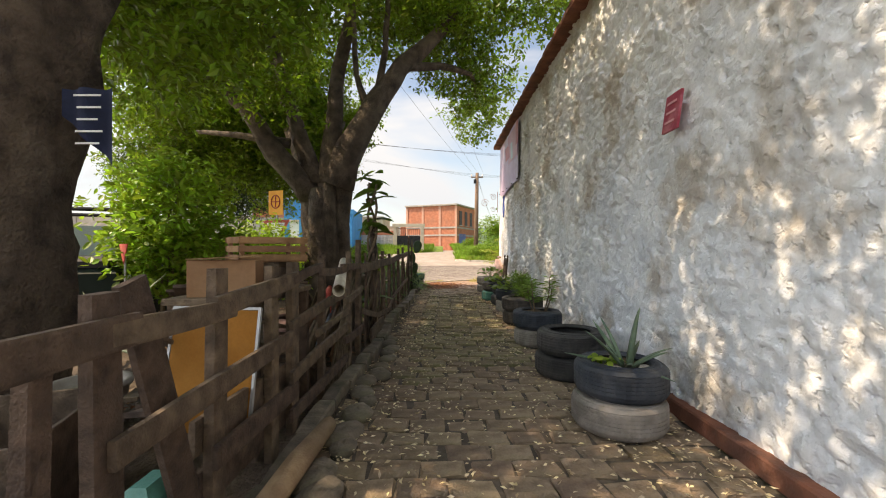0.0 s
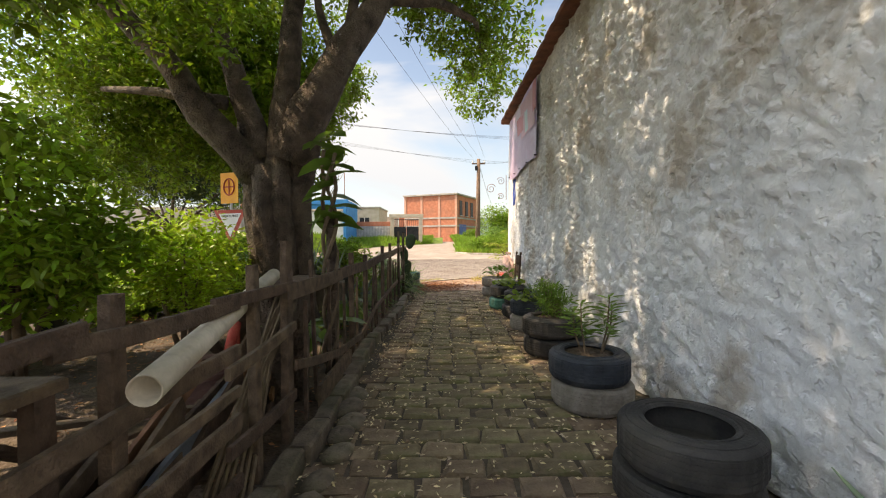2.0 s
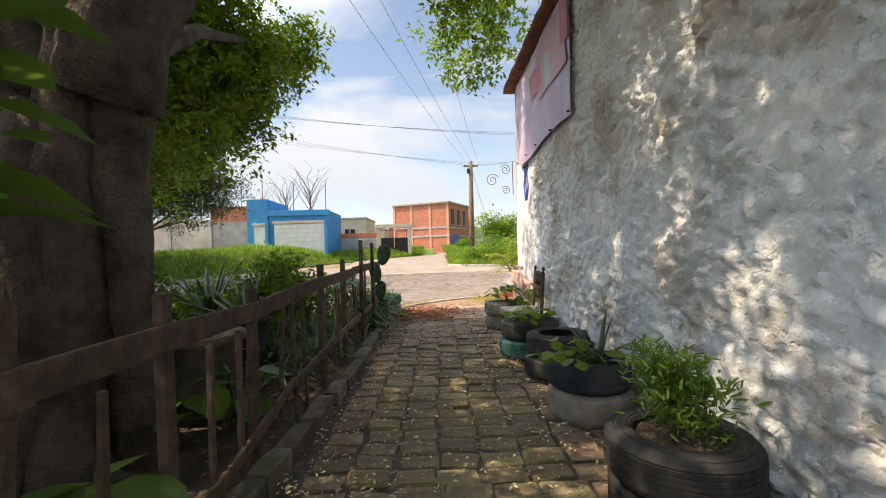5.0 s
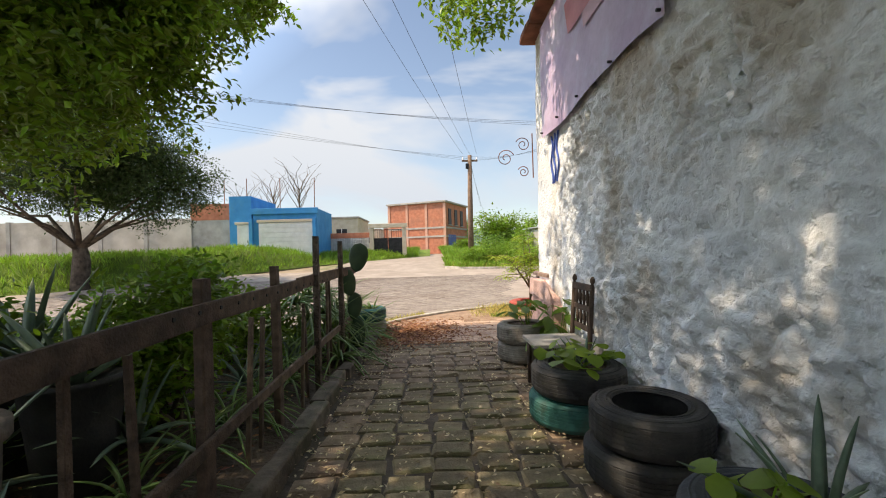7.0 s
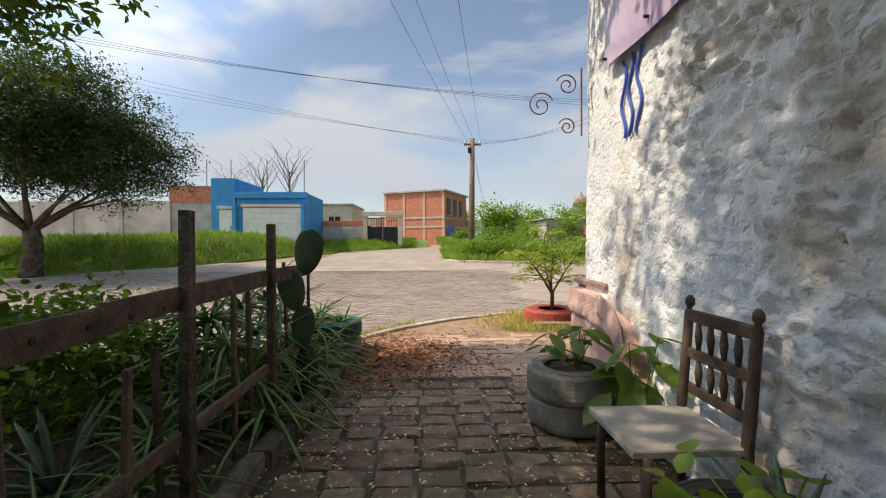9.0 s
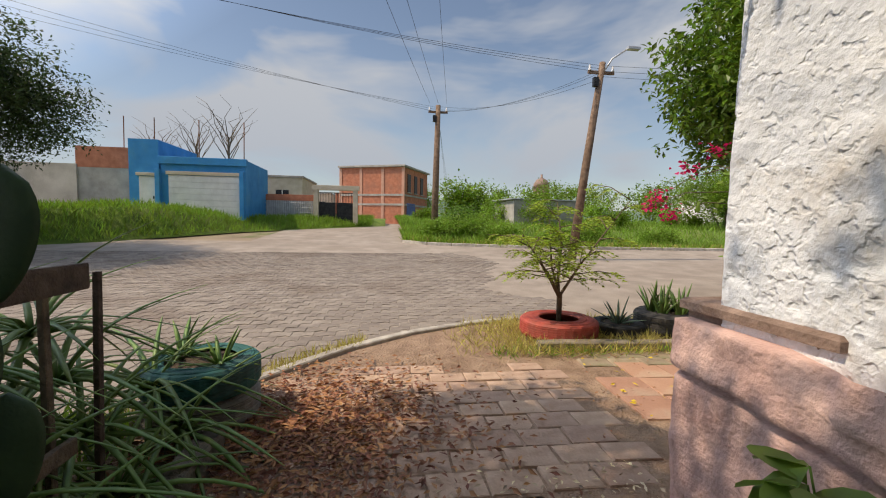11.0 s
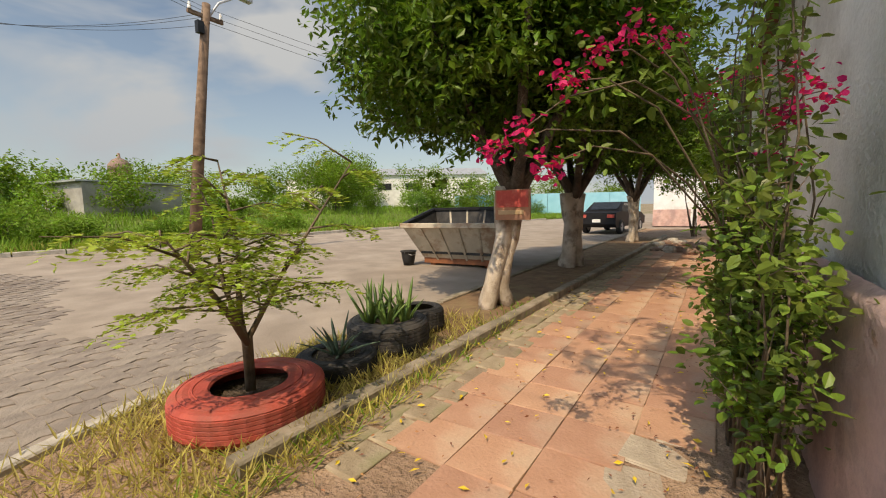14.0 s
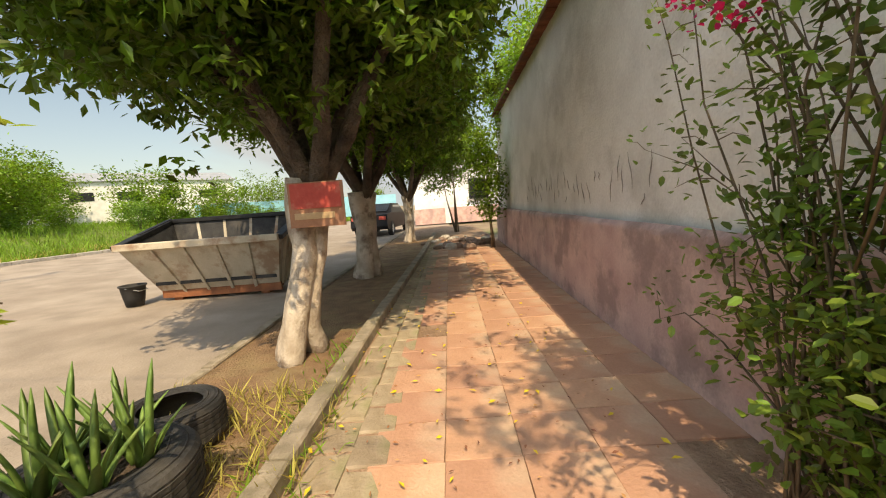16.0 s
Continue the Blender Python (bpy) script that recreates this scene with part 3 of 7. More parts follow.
# pink plinth at the corner with a moulded stone ledge
g = Geo()
rings = []
for k in range(34):
    z = 0.88 * k / 33
    ring = []
    for i in range(52):
        y = 10.9 + 1.29 * i / 51
        arch = math.sqrt(max(0.1, 1 - ((11.36 - y) / 0.47) ** 2)) if y < 11.36 else 1.0
        joint = 0.62 + 0.03 * noise.noise((y * 5, 0, 3)) + 0.06 * (y - 11.7)
        groove = 0.045 * max(0.0, 1 - abs(z - joint) / 0.022) * smooth01((y - 11.2) / 0.2)
        border = 0.035 * smooth01((math.hypot(max(0.0, 11.4 - y) / 0.5, z * arch / 0.88) - 0.8) / 0.04) * smooth01((11.5 - y) / 0.03)
        bulge = 0.06 * smooth01((y - 10.9) / 0.12) + border + 0.03 * smooth01((z - joint) / 0.02) + 0.022 * noise.noise((y * 3, z * 4, 0)) + 0.012 * noise.noise((y * 11, z * 11, 4)) - groove
        ring.append(Vector((wall_x(y) - bulge, y, z * arch)))
    for i in range(1, 12):
        ring.append(Vector((wall_x(12.2) - 0.03 + 0.075 * i, 12.21 + 0.02 * noise.noise((i, z * 4, 5)), z)))
    ring += [Vector((2.5, 12.0, z)), Vector((2.0, 10.85, z * 0.35))]
    rings.append(ring)
g.rings(rings)
plinth = solo("corner_plinth", g, M_PINK, "weathered pink masonry plinth at the wall's corner", "plinth", kind="structure", smooth=True)
g = Geo()
for zz, h, out in ((0.85, 0.06, 0.05), (0.9, 0.05, 0.08), (0.945, 0.05, 0.12)):
    g.block((wall_x(12) - out + 0.4, 11.89, zz), (0.6, 0.62 + out * 0.6, h), 0.015)
part("ledge", g, M_STONE, plinth, "dark carved stone ledge moulding")
solo("wall_base_band", Geo().beam((wall_x(-1) - 0.03, -3, 0.05), (wall_x(3) - 0.03, 3.2, 0.05), 0.1, 0.12), M_COPING, "low red-brown painted band along the wall foot", "trim", kind="structure")

# ---- kerbs ----
corner_kerb = thing("kerb", "pale worn concrete kerb curving round the corner", "kerb", kind="structure")
for (x0, y0), (x1, y1) in zip(KERB, KERB[1:]):
    n = max(1, round(math.hypot(x1 - x0, y1 - y0) / 0.8))
    for i in range(n):
        a = Vector((x0 + (x1 - x0) * i / n, y0 + (y1 - y0) * i / n, -0.03))
        b = Vector((x0 + (x1 - x0) * (i + 0.985) / n, y0 + (y1 - y0) * (i + 0.985) / n, -0.03 + random.uniform(-0.01, 0.01)))
        part("kerbstone", Geo().beam(a, b, 0.11, 0.12), M_KERB if x0 < 2.5 else M_KERBOLD, corner_kerb)
inner_kerb = thing("verge_kerb", "low cement kerb between pavement and planted verge", "kerb", kind="structure")
INNER = [(1.8, 14.5), (3.85, 14.39), (6.3, 14.25), (11.6, 13.88), (18, 13.5)]
for (x0, y0), (x1, y1) in zip(INNER, INNER[1:]):
    n = round((x1 - x0) / 0.9)
    for i in range(n):
        part("kerbstone", Geo().beam((x0 + (x1 - x0) * i / n, y0 + (y1 - y0) * i / n, 0.02 + random.uniform(-0.012, 0.012)), (x0 + (x1 - x0) * (i + 0.985) / n, y0 + (y1 - y0) * (i + 0.985) / n, 0.02), 0.13, 0.13), M_KERBOLD, inner_kerb)
alley_kerb = thing("path_edging", "row of dark mossy edging stones along the path", "kerb", kind="structure")
y = -3.0
while y < 12.4:
    L = random.uniform(0.3, 0.55)
    x0 = -0.8 + 0.03 * math.sin(y * 1.7) + (0.06 * smooth01((y - 7) / 3))
    part("edging_stone", Geo().beam((x0, y, 0.03 + random.uniform(-0.015, 0.015)), (x0 + random.uniform(-0.02, 0.02), y + L, 0.03 + random.uniform(-0.015, 0.015)), random.uniform(0.11, 0.15), random.uniform(0.13, 0.17), 0.01), M_KERBDARK, alley_kerb)
    y += L + 0.015
rk = random.Random(27)
for k in range(15):
    y0, R = 1.9 + 0.24 * k + rk.uniform(-0.06, 0.06), rk.uniform(0.09, 0.15)
    g = Geo().lathe([(0.001, -0.02), (R * 0.9, -0.02), (R, R * 0.18), (R * 0.78, R * 0.36), (R * 0.4, R * 0.42), (0.001, R * 0.43)], 11)
    g.v = [(x * (1 + 0.22 * noise.noise((x * 9, y * 9, k))) * 0.8, y * (1.25 + 0.25 * noise.noise((y * 8, x * 8, k + 5))), z * (1 + 0.2 * noise.noise((x * 12, y * 12, k + 9)))) for x, y, z in g.v]
    solo("edging_rock", g, M_KERBDARK, "dark rounded field stone half sunk at the path edge", "stone", "edging rocks", smooth=True, m=pose(-0.64 + rk.uniform(-0.05, 0.06), y0, 0, 0, 0, rk.uniform(-30, 30)))
verge = Geo()
vx = [1.8 + 0.2 * i for i in range(80)]
verge.v = [(x, 14.5 - 0.058 * (x - 2), 0.0) for x in vx] + [(x, kerb_y(x) - 0.04, 0.0) for x in vx]
verge.f = [(i, i + 1, 80 + i + 1, 80 + i) for i in range(79)]
solo("verge_soil", verge, surf("dry verge earth", (0.17, 0.1, 0.055), (0.28, 0.175, 0.1), 5, 0.95, 0.9, 50, dist=0.03, c=(0.3, 0.23, 0.12), cscale=2), "dry earth verge with straw-coloured grass", "soil", kind="structure")

# ---- utility poles and cables ----
def pole(at, top, r, label, lamp=False):
    ob = thing("utility_pole", label, "utility pole", at)
    h = top[2] - at[2]
    off = Vector((top[0] - at[0], top[1] - at[1], h))
    part("shaft", Geo().tube([(0, 0, -0.3), off * 0.5, off], [r * 1.15, r, r * 0.75], 12), M_POLE, ob, smooth=True)
    part("crossarm", Geo().beam(off * 0.95 + Vector((-0.45, 0, 0)), off * 0.95 + Vector((0.45, 0, 0)), 0.08, 0.1), M_POLE, ob)
    for k in (-0.4, 0.0, 0.4):
        part("insulator", Geo().tube([off * 0.96 + Vector((k, 0, 0)), off * 0.96 + Vector((k, 0, 0.16))], [0.05, 0.03], 8), M_WHITE, ob)
    part("junction_box", Geo().block(off * 0.9 + Vector((-0.16, -0.05, 0)), (0.16, 0.14, 0.3)), M_DARKMETAL, ob)
    if lamp:
        part("lamp_arm", Geo().tube([off * 0.93, off * 0.97 + Vector((0.3, -0.1, 0.3)), off + Vector((0.75, -0.2, 0.42))], 0.03, 8), M_GALV, ob, smooth=True)
        part("lamp_head", Geo().block(off + Vector((0.9, -0.25, 0.42)), (0.42, 0.18, 0.1), 0.03), M_GALV, ob)
    return ob


P1 = (2.5, 30.0, 6.75)
P2 = (7.15, 23.5, 6.6)
pole((2.4, 30.0, 0.5), P1, 0.15, "brown wooden utility pole on the grassy corner")
pole((6.35, 23.6, 0.1), P2, 0.13, "leaning brown wooden utility pole with a street lamp", True)


def cable(a, b, sag, r=0.0055):
    a, b = Vector(a), Vector(b)
    g = Geo().tube([a.lerp(b, i / 14) - Vector((0, 0, sag * 4 * (i / 14) * (1 - i / 14))) for i in range(15)], r, 5)
    solo("overhead_cable", g, M_WIRE, "thin black overhead cable slung between the poles", "cable", "overhead cables")


for k in (-0.4, 0.0, 0.4):
    cable((P1[0] + k, P1[1], P1[2] + 0.1), (-4.0 + k * 1.6 + (1.2 if k > 0.3 else 0), -2, 7.6 - abs(k)), 0.5)
for k in (0, 0.25, -0.5):
    cable((P1[0], P1[1], P1[2] - 0.2 - k * 0.3), (P2[0], P2[1], P2[2] - 0.3 + k * 0.4), 0.4)
for k in (0.0, 0.35, 0.7):
    cable((P2[0], P2[1], P2[2] - 0.1 - k * 0.3), (-24, 19 + k, 9.6 + k), 0.9)
    cable((P2[0], P2[1], P2[2] - 0.1 - k * 0.5), (40, 14, 6.4 - k), 0.8)
    cable((P1[0], P1[1], P1[2] - 0.1 - k * 0.3), (-30, 22 + k, 11.0 + k * 2), 0.7)
    cable((P1[0], P1[1], P1[2] - 0.1 - k * 0.4), (10 + k, 80, 7.0 - k), 1.0)

# ---- houses and far things ----
def gbox(c, s, m=None):
    return Geo().block(c, s, 0.01, m)


def blue_house():
    ob = thing("blue_house", "bright blue single-storey house with a white garage door", "house", (-10.45, 34.1, 1.37), 2)
    ob.matrix_basis = ob.matrix_basis @ Matrix.Diagonal((0.95, 0.95, 1.1, 1))
    part("wall", Geo().box((0.9, 2.5, 0.85), (4.4, 5, 3.9)), M_BLUE, ob)
    part("tower_wall", Geo().box((-2.15, 2.5, 1.25), (1.5, 5, 4.7)), M_BLUE, ob)
    part("brick_wall", Geo().box((-4.4, 3.2, 2.75), (3.0, 5, 1.0)), M_BRICK, ob, "unplastered red brick side")
    part("block_wall", Geo().box((-4.4, 3.2, 1.0), (2.98, 4.98, 2.5)), M_CONC, ob, "grey cement block lower wall")
    gd = part("garage_door", gbox((0.95, -0.02, 0.9), (3.7, 0.08, 2.1)), M_WHITEPAINT, ob, "white sectional garage door")
    for i in range(7):
        part("door_panel", gbox((0.95, -0.07, 0.05 + i * 0.29), (3.6, 0.03, 0.26)), M_WHITEPAINT, gd)
    part("lintel", gbox((0.95, -0.06, 2.05), (3.9, 0.16, 0.16)), M_CREAM, ob)
    d = part("door", gbox((-1.95, -0.02, 0.85), (0.85, 0.08, 2.0)), M_WHITEPAINT, ob, "white entrance door")
    part("door_handle", gbox((-1.65, -0.09, 0.85), (0.04, 0.06, 0.14)), M_DARKMETAL, d)
    part("lintel", gbox((-1.95, -0.06, 1.95), (1.1, 0.16, 0.14)), M_CREAM, ob)
    for x in (-1.4, 2.95):
        part("pillar", gbox((x, -0.1, 1.0), (0.22, 0.3, 2.4)), M_BLUE, ob)
    part("parapet", gbox((0.9, -0.02, 2.65), (4.6, 0.25, 0.34)), M_BLUE, ob)
    for x in (-3.9, -2.3, 0.1, 2.6):
        part("rebar", Geo().tube([(x, 1.5, 2.6), (x + 0.03, 1.5, 4.9)], 0.03, 6), M_RUST, ob)


blue_house()


def block_wall(x0, x1, y, h, mat, label, z=None):
    z = ground_z(0, y) if z is None else z
    ob = thing("boundary_wall", label, "wall", (0, y, z))
    n = int((x1 - x0) / 3)
    w = (x1 - x0) / n
    for i in range(n):
        part("wall_panel", Geo().box((x0 + w * (i + 0.5), 0, h / 2), (w - 0.02, 0.2, h)), mat, ob)
        part("wall_pillar", Geo().box((x0 + w * i, -0.02, h / 2 + 0.03), (0.25, 0.28, h + 0.06)), M_CONC, ob)
    return ob


M_BLOCKWALL = surf("pale cement block wall", (0.42, 0.37, 0.31), (0.6, 0.54, 0.47), 1.0, 0.9, 0.4, 20, c=(0.3, 0.26, 0.22), cscale=0.4)
block_wall(-46, -16.0, 34.6, 2.5, M_BLOCKWALL, "long pale cement block boundary wall above the grass bank", 1.5)
block_wall(-70, -20, 47, 2.2, surf("distant blue wall", (0.25, 0.42, 0.55), (0.32, 0.5, 0.62), 0.6, 0.9, 0.2, 10), "distant pale blue wall behind the field", 1.4)


def corrugated():
    ob = thing("corrugated_fence", "grey corrugated metal fence with a brick top course", "fence", (-8.8, 38.4, 0.95))
    g = Geo()
    n = 60
    g.v = [(4.1 * i / n, 0.05 * (i % 2), z) for z in (0, 1.55) for i in range(n + 1)] + [(4.1 * i / n, 0.05 * (i % 2) + 0.03, z) for z in (0, 1.55) for i in range(n + 1)]
    m = n + 1
    g.f = [(i, i + 1, m + i + 1, m + i) for i in range(n)] + [(2 * m + i + 1, 2 * m + i, 3 * m + i, 3 * m + i + 1) for i in range(n)]
    part("sheet", g, M_GALV, ob)
    for k in range(5):
        part("rail", gbox((2.05, -0.04, 0.2 + 0.3 * k), (4.1, 0.03, 0.05)), M_GALV, ob)
    part("brick_course", gbox((2.05, 0.1, 1.75), (4.2, 0.18, 0.4)), M_BRICK, ob)


corrugated()


def gate():
    ob = thing("gate", "cream gateway with a black steel gate", "gate", (-3.2, 38.2, 0.98))
    for x in (-1.25, 1.25):
        part("post", gbox((x, 0, 1.15), (0.3, 0.35, 2.3)), M_CREAM, ob)
    part("beam", gbox((0, 0, 2.4), (3.0, 0.45, 0.3)), M_CREAM, ob)
    for s in (-1, 1):
        leaf = part("gate_leaf", gbox((s * 0.55, 0, 0.75), (1.06, 0.05, 1.4)), M_DARKMETAL, ob)
        for k in range(6):
            part("bar", gbox((s * 0.55 - 0.45 + k * 0.18, 0, 1.75), (0.025, 0.03, 0.65)), M_DARKMETAL, leaf)
        part("top_rail", gbox((s * 0.55, 0, 2.08), (1.06, 0.05, 0.05)), M_DARKMETAL, leaf)


gate()


def brick_house():
    ob = thing("brick_house", "two-storey unfinished red brick house with concrete ties", "house", (-4.9, 56, 1.0), -24)
    W, D, Hh = 7.2, 7.6, 5.9
    part("wall", Geo().box((W / 2, D / 2, Hh / 2), (W, D, Hh)), M_BRICK, ob)
    for x in (0.0, 2.4, 4.9, W):
        part("column", gbox((x, -0.01, Hh / 2), (0.3, 0.1, Hh)), surf("salmon column", (0.5, 0.27, 0.19), (0.6, 0.34, 0.25), 2), ob)
    for z in (2.0, 3.0, 5.95):
        part("tie_beam", gbox((W / 2, -0.01, z), (W + 0.1, 0.12, 0.2)), M_CONC, ob)
        part("tie_beam", gbox((W + 0.01, D / 2, z), (0.12, D, 0.2)), M_CONC, ob)
    for y in (1.6, 3.6, 5.6):
        w = part("window", gbox((W + 0.02, y, 4.3), (0.08, 0.9, 1.9)), M_DARKMETAL, ob, "dark empty window opening")
        part("sill", gbox((W + 0.08, y, 3.3), (0.18, 1.1, 0.1)), M_CONC, w)
    part("door", gbox((W + 0.02, 2.2, 1.1), (0.1, 2.4, 2.2)), surf("blue shutter", (0.1, 0.14, 0.35), (0.15, 0.2, 0.42), 2), ob, "blue metal shutter")
    part("roof", gbox((W / 2, D / 2, Hh + 0.08), (W + 0.5, D + 0.5, 0.18)), M_CONC, ob)


brick_house()


def plain_house(x, y, w, d, h, mat, label, rz=0):
    ob = thing("far_house", label, "house", (x, y, ground_z(x, y) - 0.1), rz, "far houses")
    part("wall", Geo().box((0, 0, h / 2), (w, d, h)), mat, ob)
    part("roof", gbox((0, 0, h + 0.06), (w + 0.2, d + 0.2, 0.14)), M_CONC, ob)
    for k in (-0.3, 0.25):
        wd = part("window", gbox((w * k, -d / 2 - 0.02, h * 0.6), (w * 0.16, 0.08, h * 0.25)), M_DARKMETAL, ob)
        part("frame", gbox((w * k, -d / 2 - 0.05, h * 0.6), (0.06, 0.05, h * 0.25)), M_WHITEPAINT, wd)


plain_house(-9.5, 47, 6, 6, 3.6, M_CREAM, "low tan rendered house behind the fence")
plain_house(-4, 75, 7, 6, 4.2, M_BRICK, "distant brick house with flat roof")
plain_house(-12, 82, 6, 6, 4.5, M_CREAM, "distant cream house with flat roof")
plain_house(2, 95, 8, 7, 5.2, M_BRICK, "distant brick house up the slope")
plain_house(46, 62, 8, 7, 5, M_WHITEPAINT, "distant white house among trees")
for k in range(3):
    plain_house(-40 + k * 9, 58 + k * 2, 7, 6, 3.6, (M_CREAM, M_BRICK, M_WHITEPAINT)[k], "distant low house behind the field wall")

# far hills
for seed, (y, h, z0) in enumerate(((420, 20, 0), (620, 34, 0))):
    g = Geo()
    n = 90
    g.v = [(-700 + 1400 * i / n, y, -5) for i in range(n + 1)] + [(-700 + 1400 * i / n, y + 30, h * (0.75 + 0.5 * noise.noise((i * 0.09, seed * 5, 0)) + 0.1 * noise.noise((i * 0.7, seed, 0)))) for i in range(n + 1)]
    g.f = [(i, i + 1, n + 2 + i, n + 1 + i) for i in range(n)]
    solo("hill", g, M_HILL, "hazy wooded hill on the horizon", "hill", kind="structure", smooth=True)


# ---- trees ----
def limb(pts, r0, r1, n=10, rough=0.25):
    pts = [Vector(p) for p in pts]
    fine = []
    for a, b in zip(pts, pts[1:]):
        for k in range(3):
            fine.append(a.lerp(b, k / 3))
    fine.append(pts[-1])
    for i in range(1, len(fine) - 1):
        fine[i] = fine[i] + Vector((noise.noise(fine[i] * 2), noise.noise(fine[i] * 2 + Vector((5, 0, 0))), 0)) * 0.05
    m = len(fine) - 1
    return Geo().tube(fine, [r0 + (r1 - r0) * (i / m) ** 0.8 for i in range(m + 1)], n, rough)


def big_fig():
    ob = thing("fig_tree", "large old fig tree with a many-stemmed grey trunk", "tree", (-2.05, 7.2, 0))
    t = Geo()
    stems = [((-0.22, -0.1), (-0.3, 0.0, 2.3)), ((0.1, -0.2), (0.05, -0.05, 2.5)), ((0.25, 0.05), (0.3, 0.05, 2.6)), ((0.0, 0.2), (0.05, 0.2, 2.5)), ((-0.05, -0.28), (-0.1, -0.12, 2.2))]
    for (x, y), top in stems:
        g = limb([(x * 1.6, y * 1.6, 0), (x * 1.05, y * 1.05, 0.5), (x * 0.9, y * 0.9, 1.4), top], 0.16, 0.15, 14, 0.4)
        part("trunk", g, M_BARK, ob, smooth=True)
    limbs = [([(-0.25, 0, 2.1), (-0.75, -0.3, 2.8), (-1.2, -0.4, 3.5), (-1.8, -0.6, 4.1), (-2.4, -1.0, 5.0)], 0.22, 0.08),
             ([(-0.2, 0, 2.3), (-0.45, 0, 3.1), (-0.85, 0.1, 4.3), (-1.35, 0.2, 5.8)], 0.2, 0.08),
             ([(0.05, 0, 2.3), (0.1, 0.1, 3.2), (0.18, 0.2, 4.4), (0.5, 0.4, 6.2)], 0.22, 0.08),
             ([(0.2, 0, 2.3), (0.4, 0.0, 2.9), (0.85, 0.1, 3.75), (1.3, 0.25, 4.5), (1.8, 0.6, 5.1), (2.3, 1.0, 5.9)], 0.3, 0.1),
             ([(0.75, 0.1, 3.6), (0.5, 0.1, 4.3), (0.45, 0.1, 5.4)], 0.07, 0.04),
             ([(0.85, 0.1, 3.8), (1.0, 0.2, 4.8), (1.05, 0.2, 5.8)], 0.08, 0.04),
             ([(1.3, 0.25, 4.5), (2.0, 0.8, 4.75), (2.7, 2.0, 5.1), (3.0, 4.0, 5.2)], 0.1, 0.03),
             ([(-0.6, -0.1, 3.0), (-1.4, -0.2, 3.12), (-2.4, 0.2, 3.3)], 0.09, 0.03),
             ([(-0.4, 0.1, 2.6), (-1.2, 1.6, 3.6), (-2.0, 3.2, 4.3), (-2.6, 5.0, 4.8)], 0.16, 0.05),
             ([(0, 0.2, 2.6), (-0.3, 2.0, 3.8), (-0.6, 3.8, 4.6)], 0.12, 0.04),
             # these two limbs carry high clumps, unseen and added for shade
             ([(0.5, 0.4, 6.0), (0.6, -1.6, 6.8), (0.6, -3.6, 7.2), (0.4, -5.2, 7.2)], 0.06, 0.02),
             ([(0.5, 0.4, 6.1), (0.3, 1.4, 6.8), (0.0, 2.6, 7.3)], 0.07, 0.03)]
    for pts, a, b in limbs:
        g = limb(pts, a, b)
        part("limb", g, M_BARK, ob, smooth=True)
    # blobs above about z 6 and the last four: unseen, added to shade wall and corner
    blobs = [(-1.9, -1.8, 3.9, 1.0, 1.1, 0.5), (-1.6, -2.4, 4.4, 1.8, 1.5, 0.8), (-1.9, 0.6, 5.6, 1.7, 1.7, 0.8), (-0.6, -0.8, 3.75, 0.7, 0.6, 0.45), (-0.2, -0.9, 3.4, 0.55, 0.5, 0.35),
             (0.8, -0.2, 6.2, 2.2, 2.0, 0.8), (-0.6, -2.8, 6.0, 2.4, 1.8, 0.7), (2.3, 1.8, 5.5, 1.0, 1.6, 0.7), (2.9, 3.2, 5.25, 1.0, 1.5, 0.65), (3.0, 4.9, 5.0, 0.9, 1.0, 0.6), (3.4, 0.4, 6.0, 1.4, 1.8, 0.7),
             (-2.2, 3.4, 4.0, 1.6, 1.5, 1.3), (-1.4, 4.2, 4.6, 1.3, 1.3, 1.2), (-3.6, 3.8, 4.8, 2.0, 1.8, 1.6), (-1.0, 3.0, 3.1, 0.6, 0.7, 0.9), (-3.9, 1.2, 4.4, 1.3, 1.3, 0.8),
             (-2.4, 4.1, 4.2, 1.9, 1.2, 1.9), (-1.55, 4.4, 3.8, 1.1, 0.8, 1.1), (-1.0, 3.9, 4.3, 0.9, 0.9, 1.0), (0.9, 2.2, 6.3, 1.4, 1.3, 0.75), (1.9, 2.0, 6.5, 1.2, 1.3, 0.6), (0.6, -2.0, 6.7, 1.5, 1.4, 0.4), (-4.6, 3.6, 3.9, 2.0, 1.6, 1.7), (-2.6, 3.6, 6.0, 2.4, 1.8, 1.2), (0.5, 1.5, 7.3, 1.3, 1.2, 0.5), (0.6, -3.6, 7.2, 1.2, 1.3, 0.45), (0.4, -5.2, 7.2, 1.2, 1.1, 0.45), (-0.8, 1.8, 7.3, 1.3, 1.3, 0.5), (-0.55, 5.5, 5.2, 0.85, 0.6, 0.5), (-0.5, 5.4, 5.3, 0.8, 0.55, 0.45), (-0.7, 5.6, 5.1, 0.75, 0.55, 0.45), (-0.3, 5.2, 5.4, 0.7, 0.6, 0.4)]
    pts = clumps(blobs, 8400, 22, 0.1, 3, 0.3)
    part("crown", leaves(pts, 0.115, 0.5, 0.45, 4), M_LEAF, ob, "dense green crown of small pointed leaves, with unseen clumps added for shade")
    return ob


big_fig()


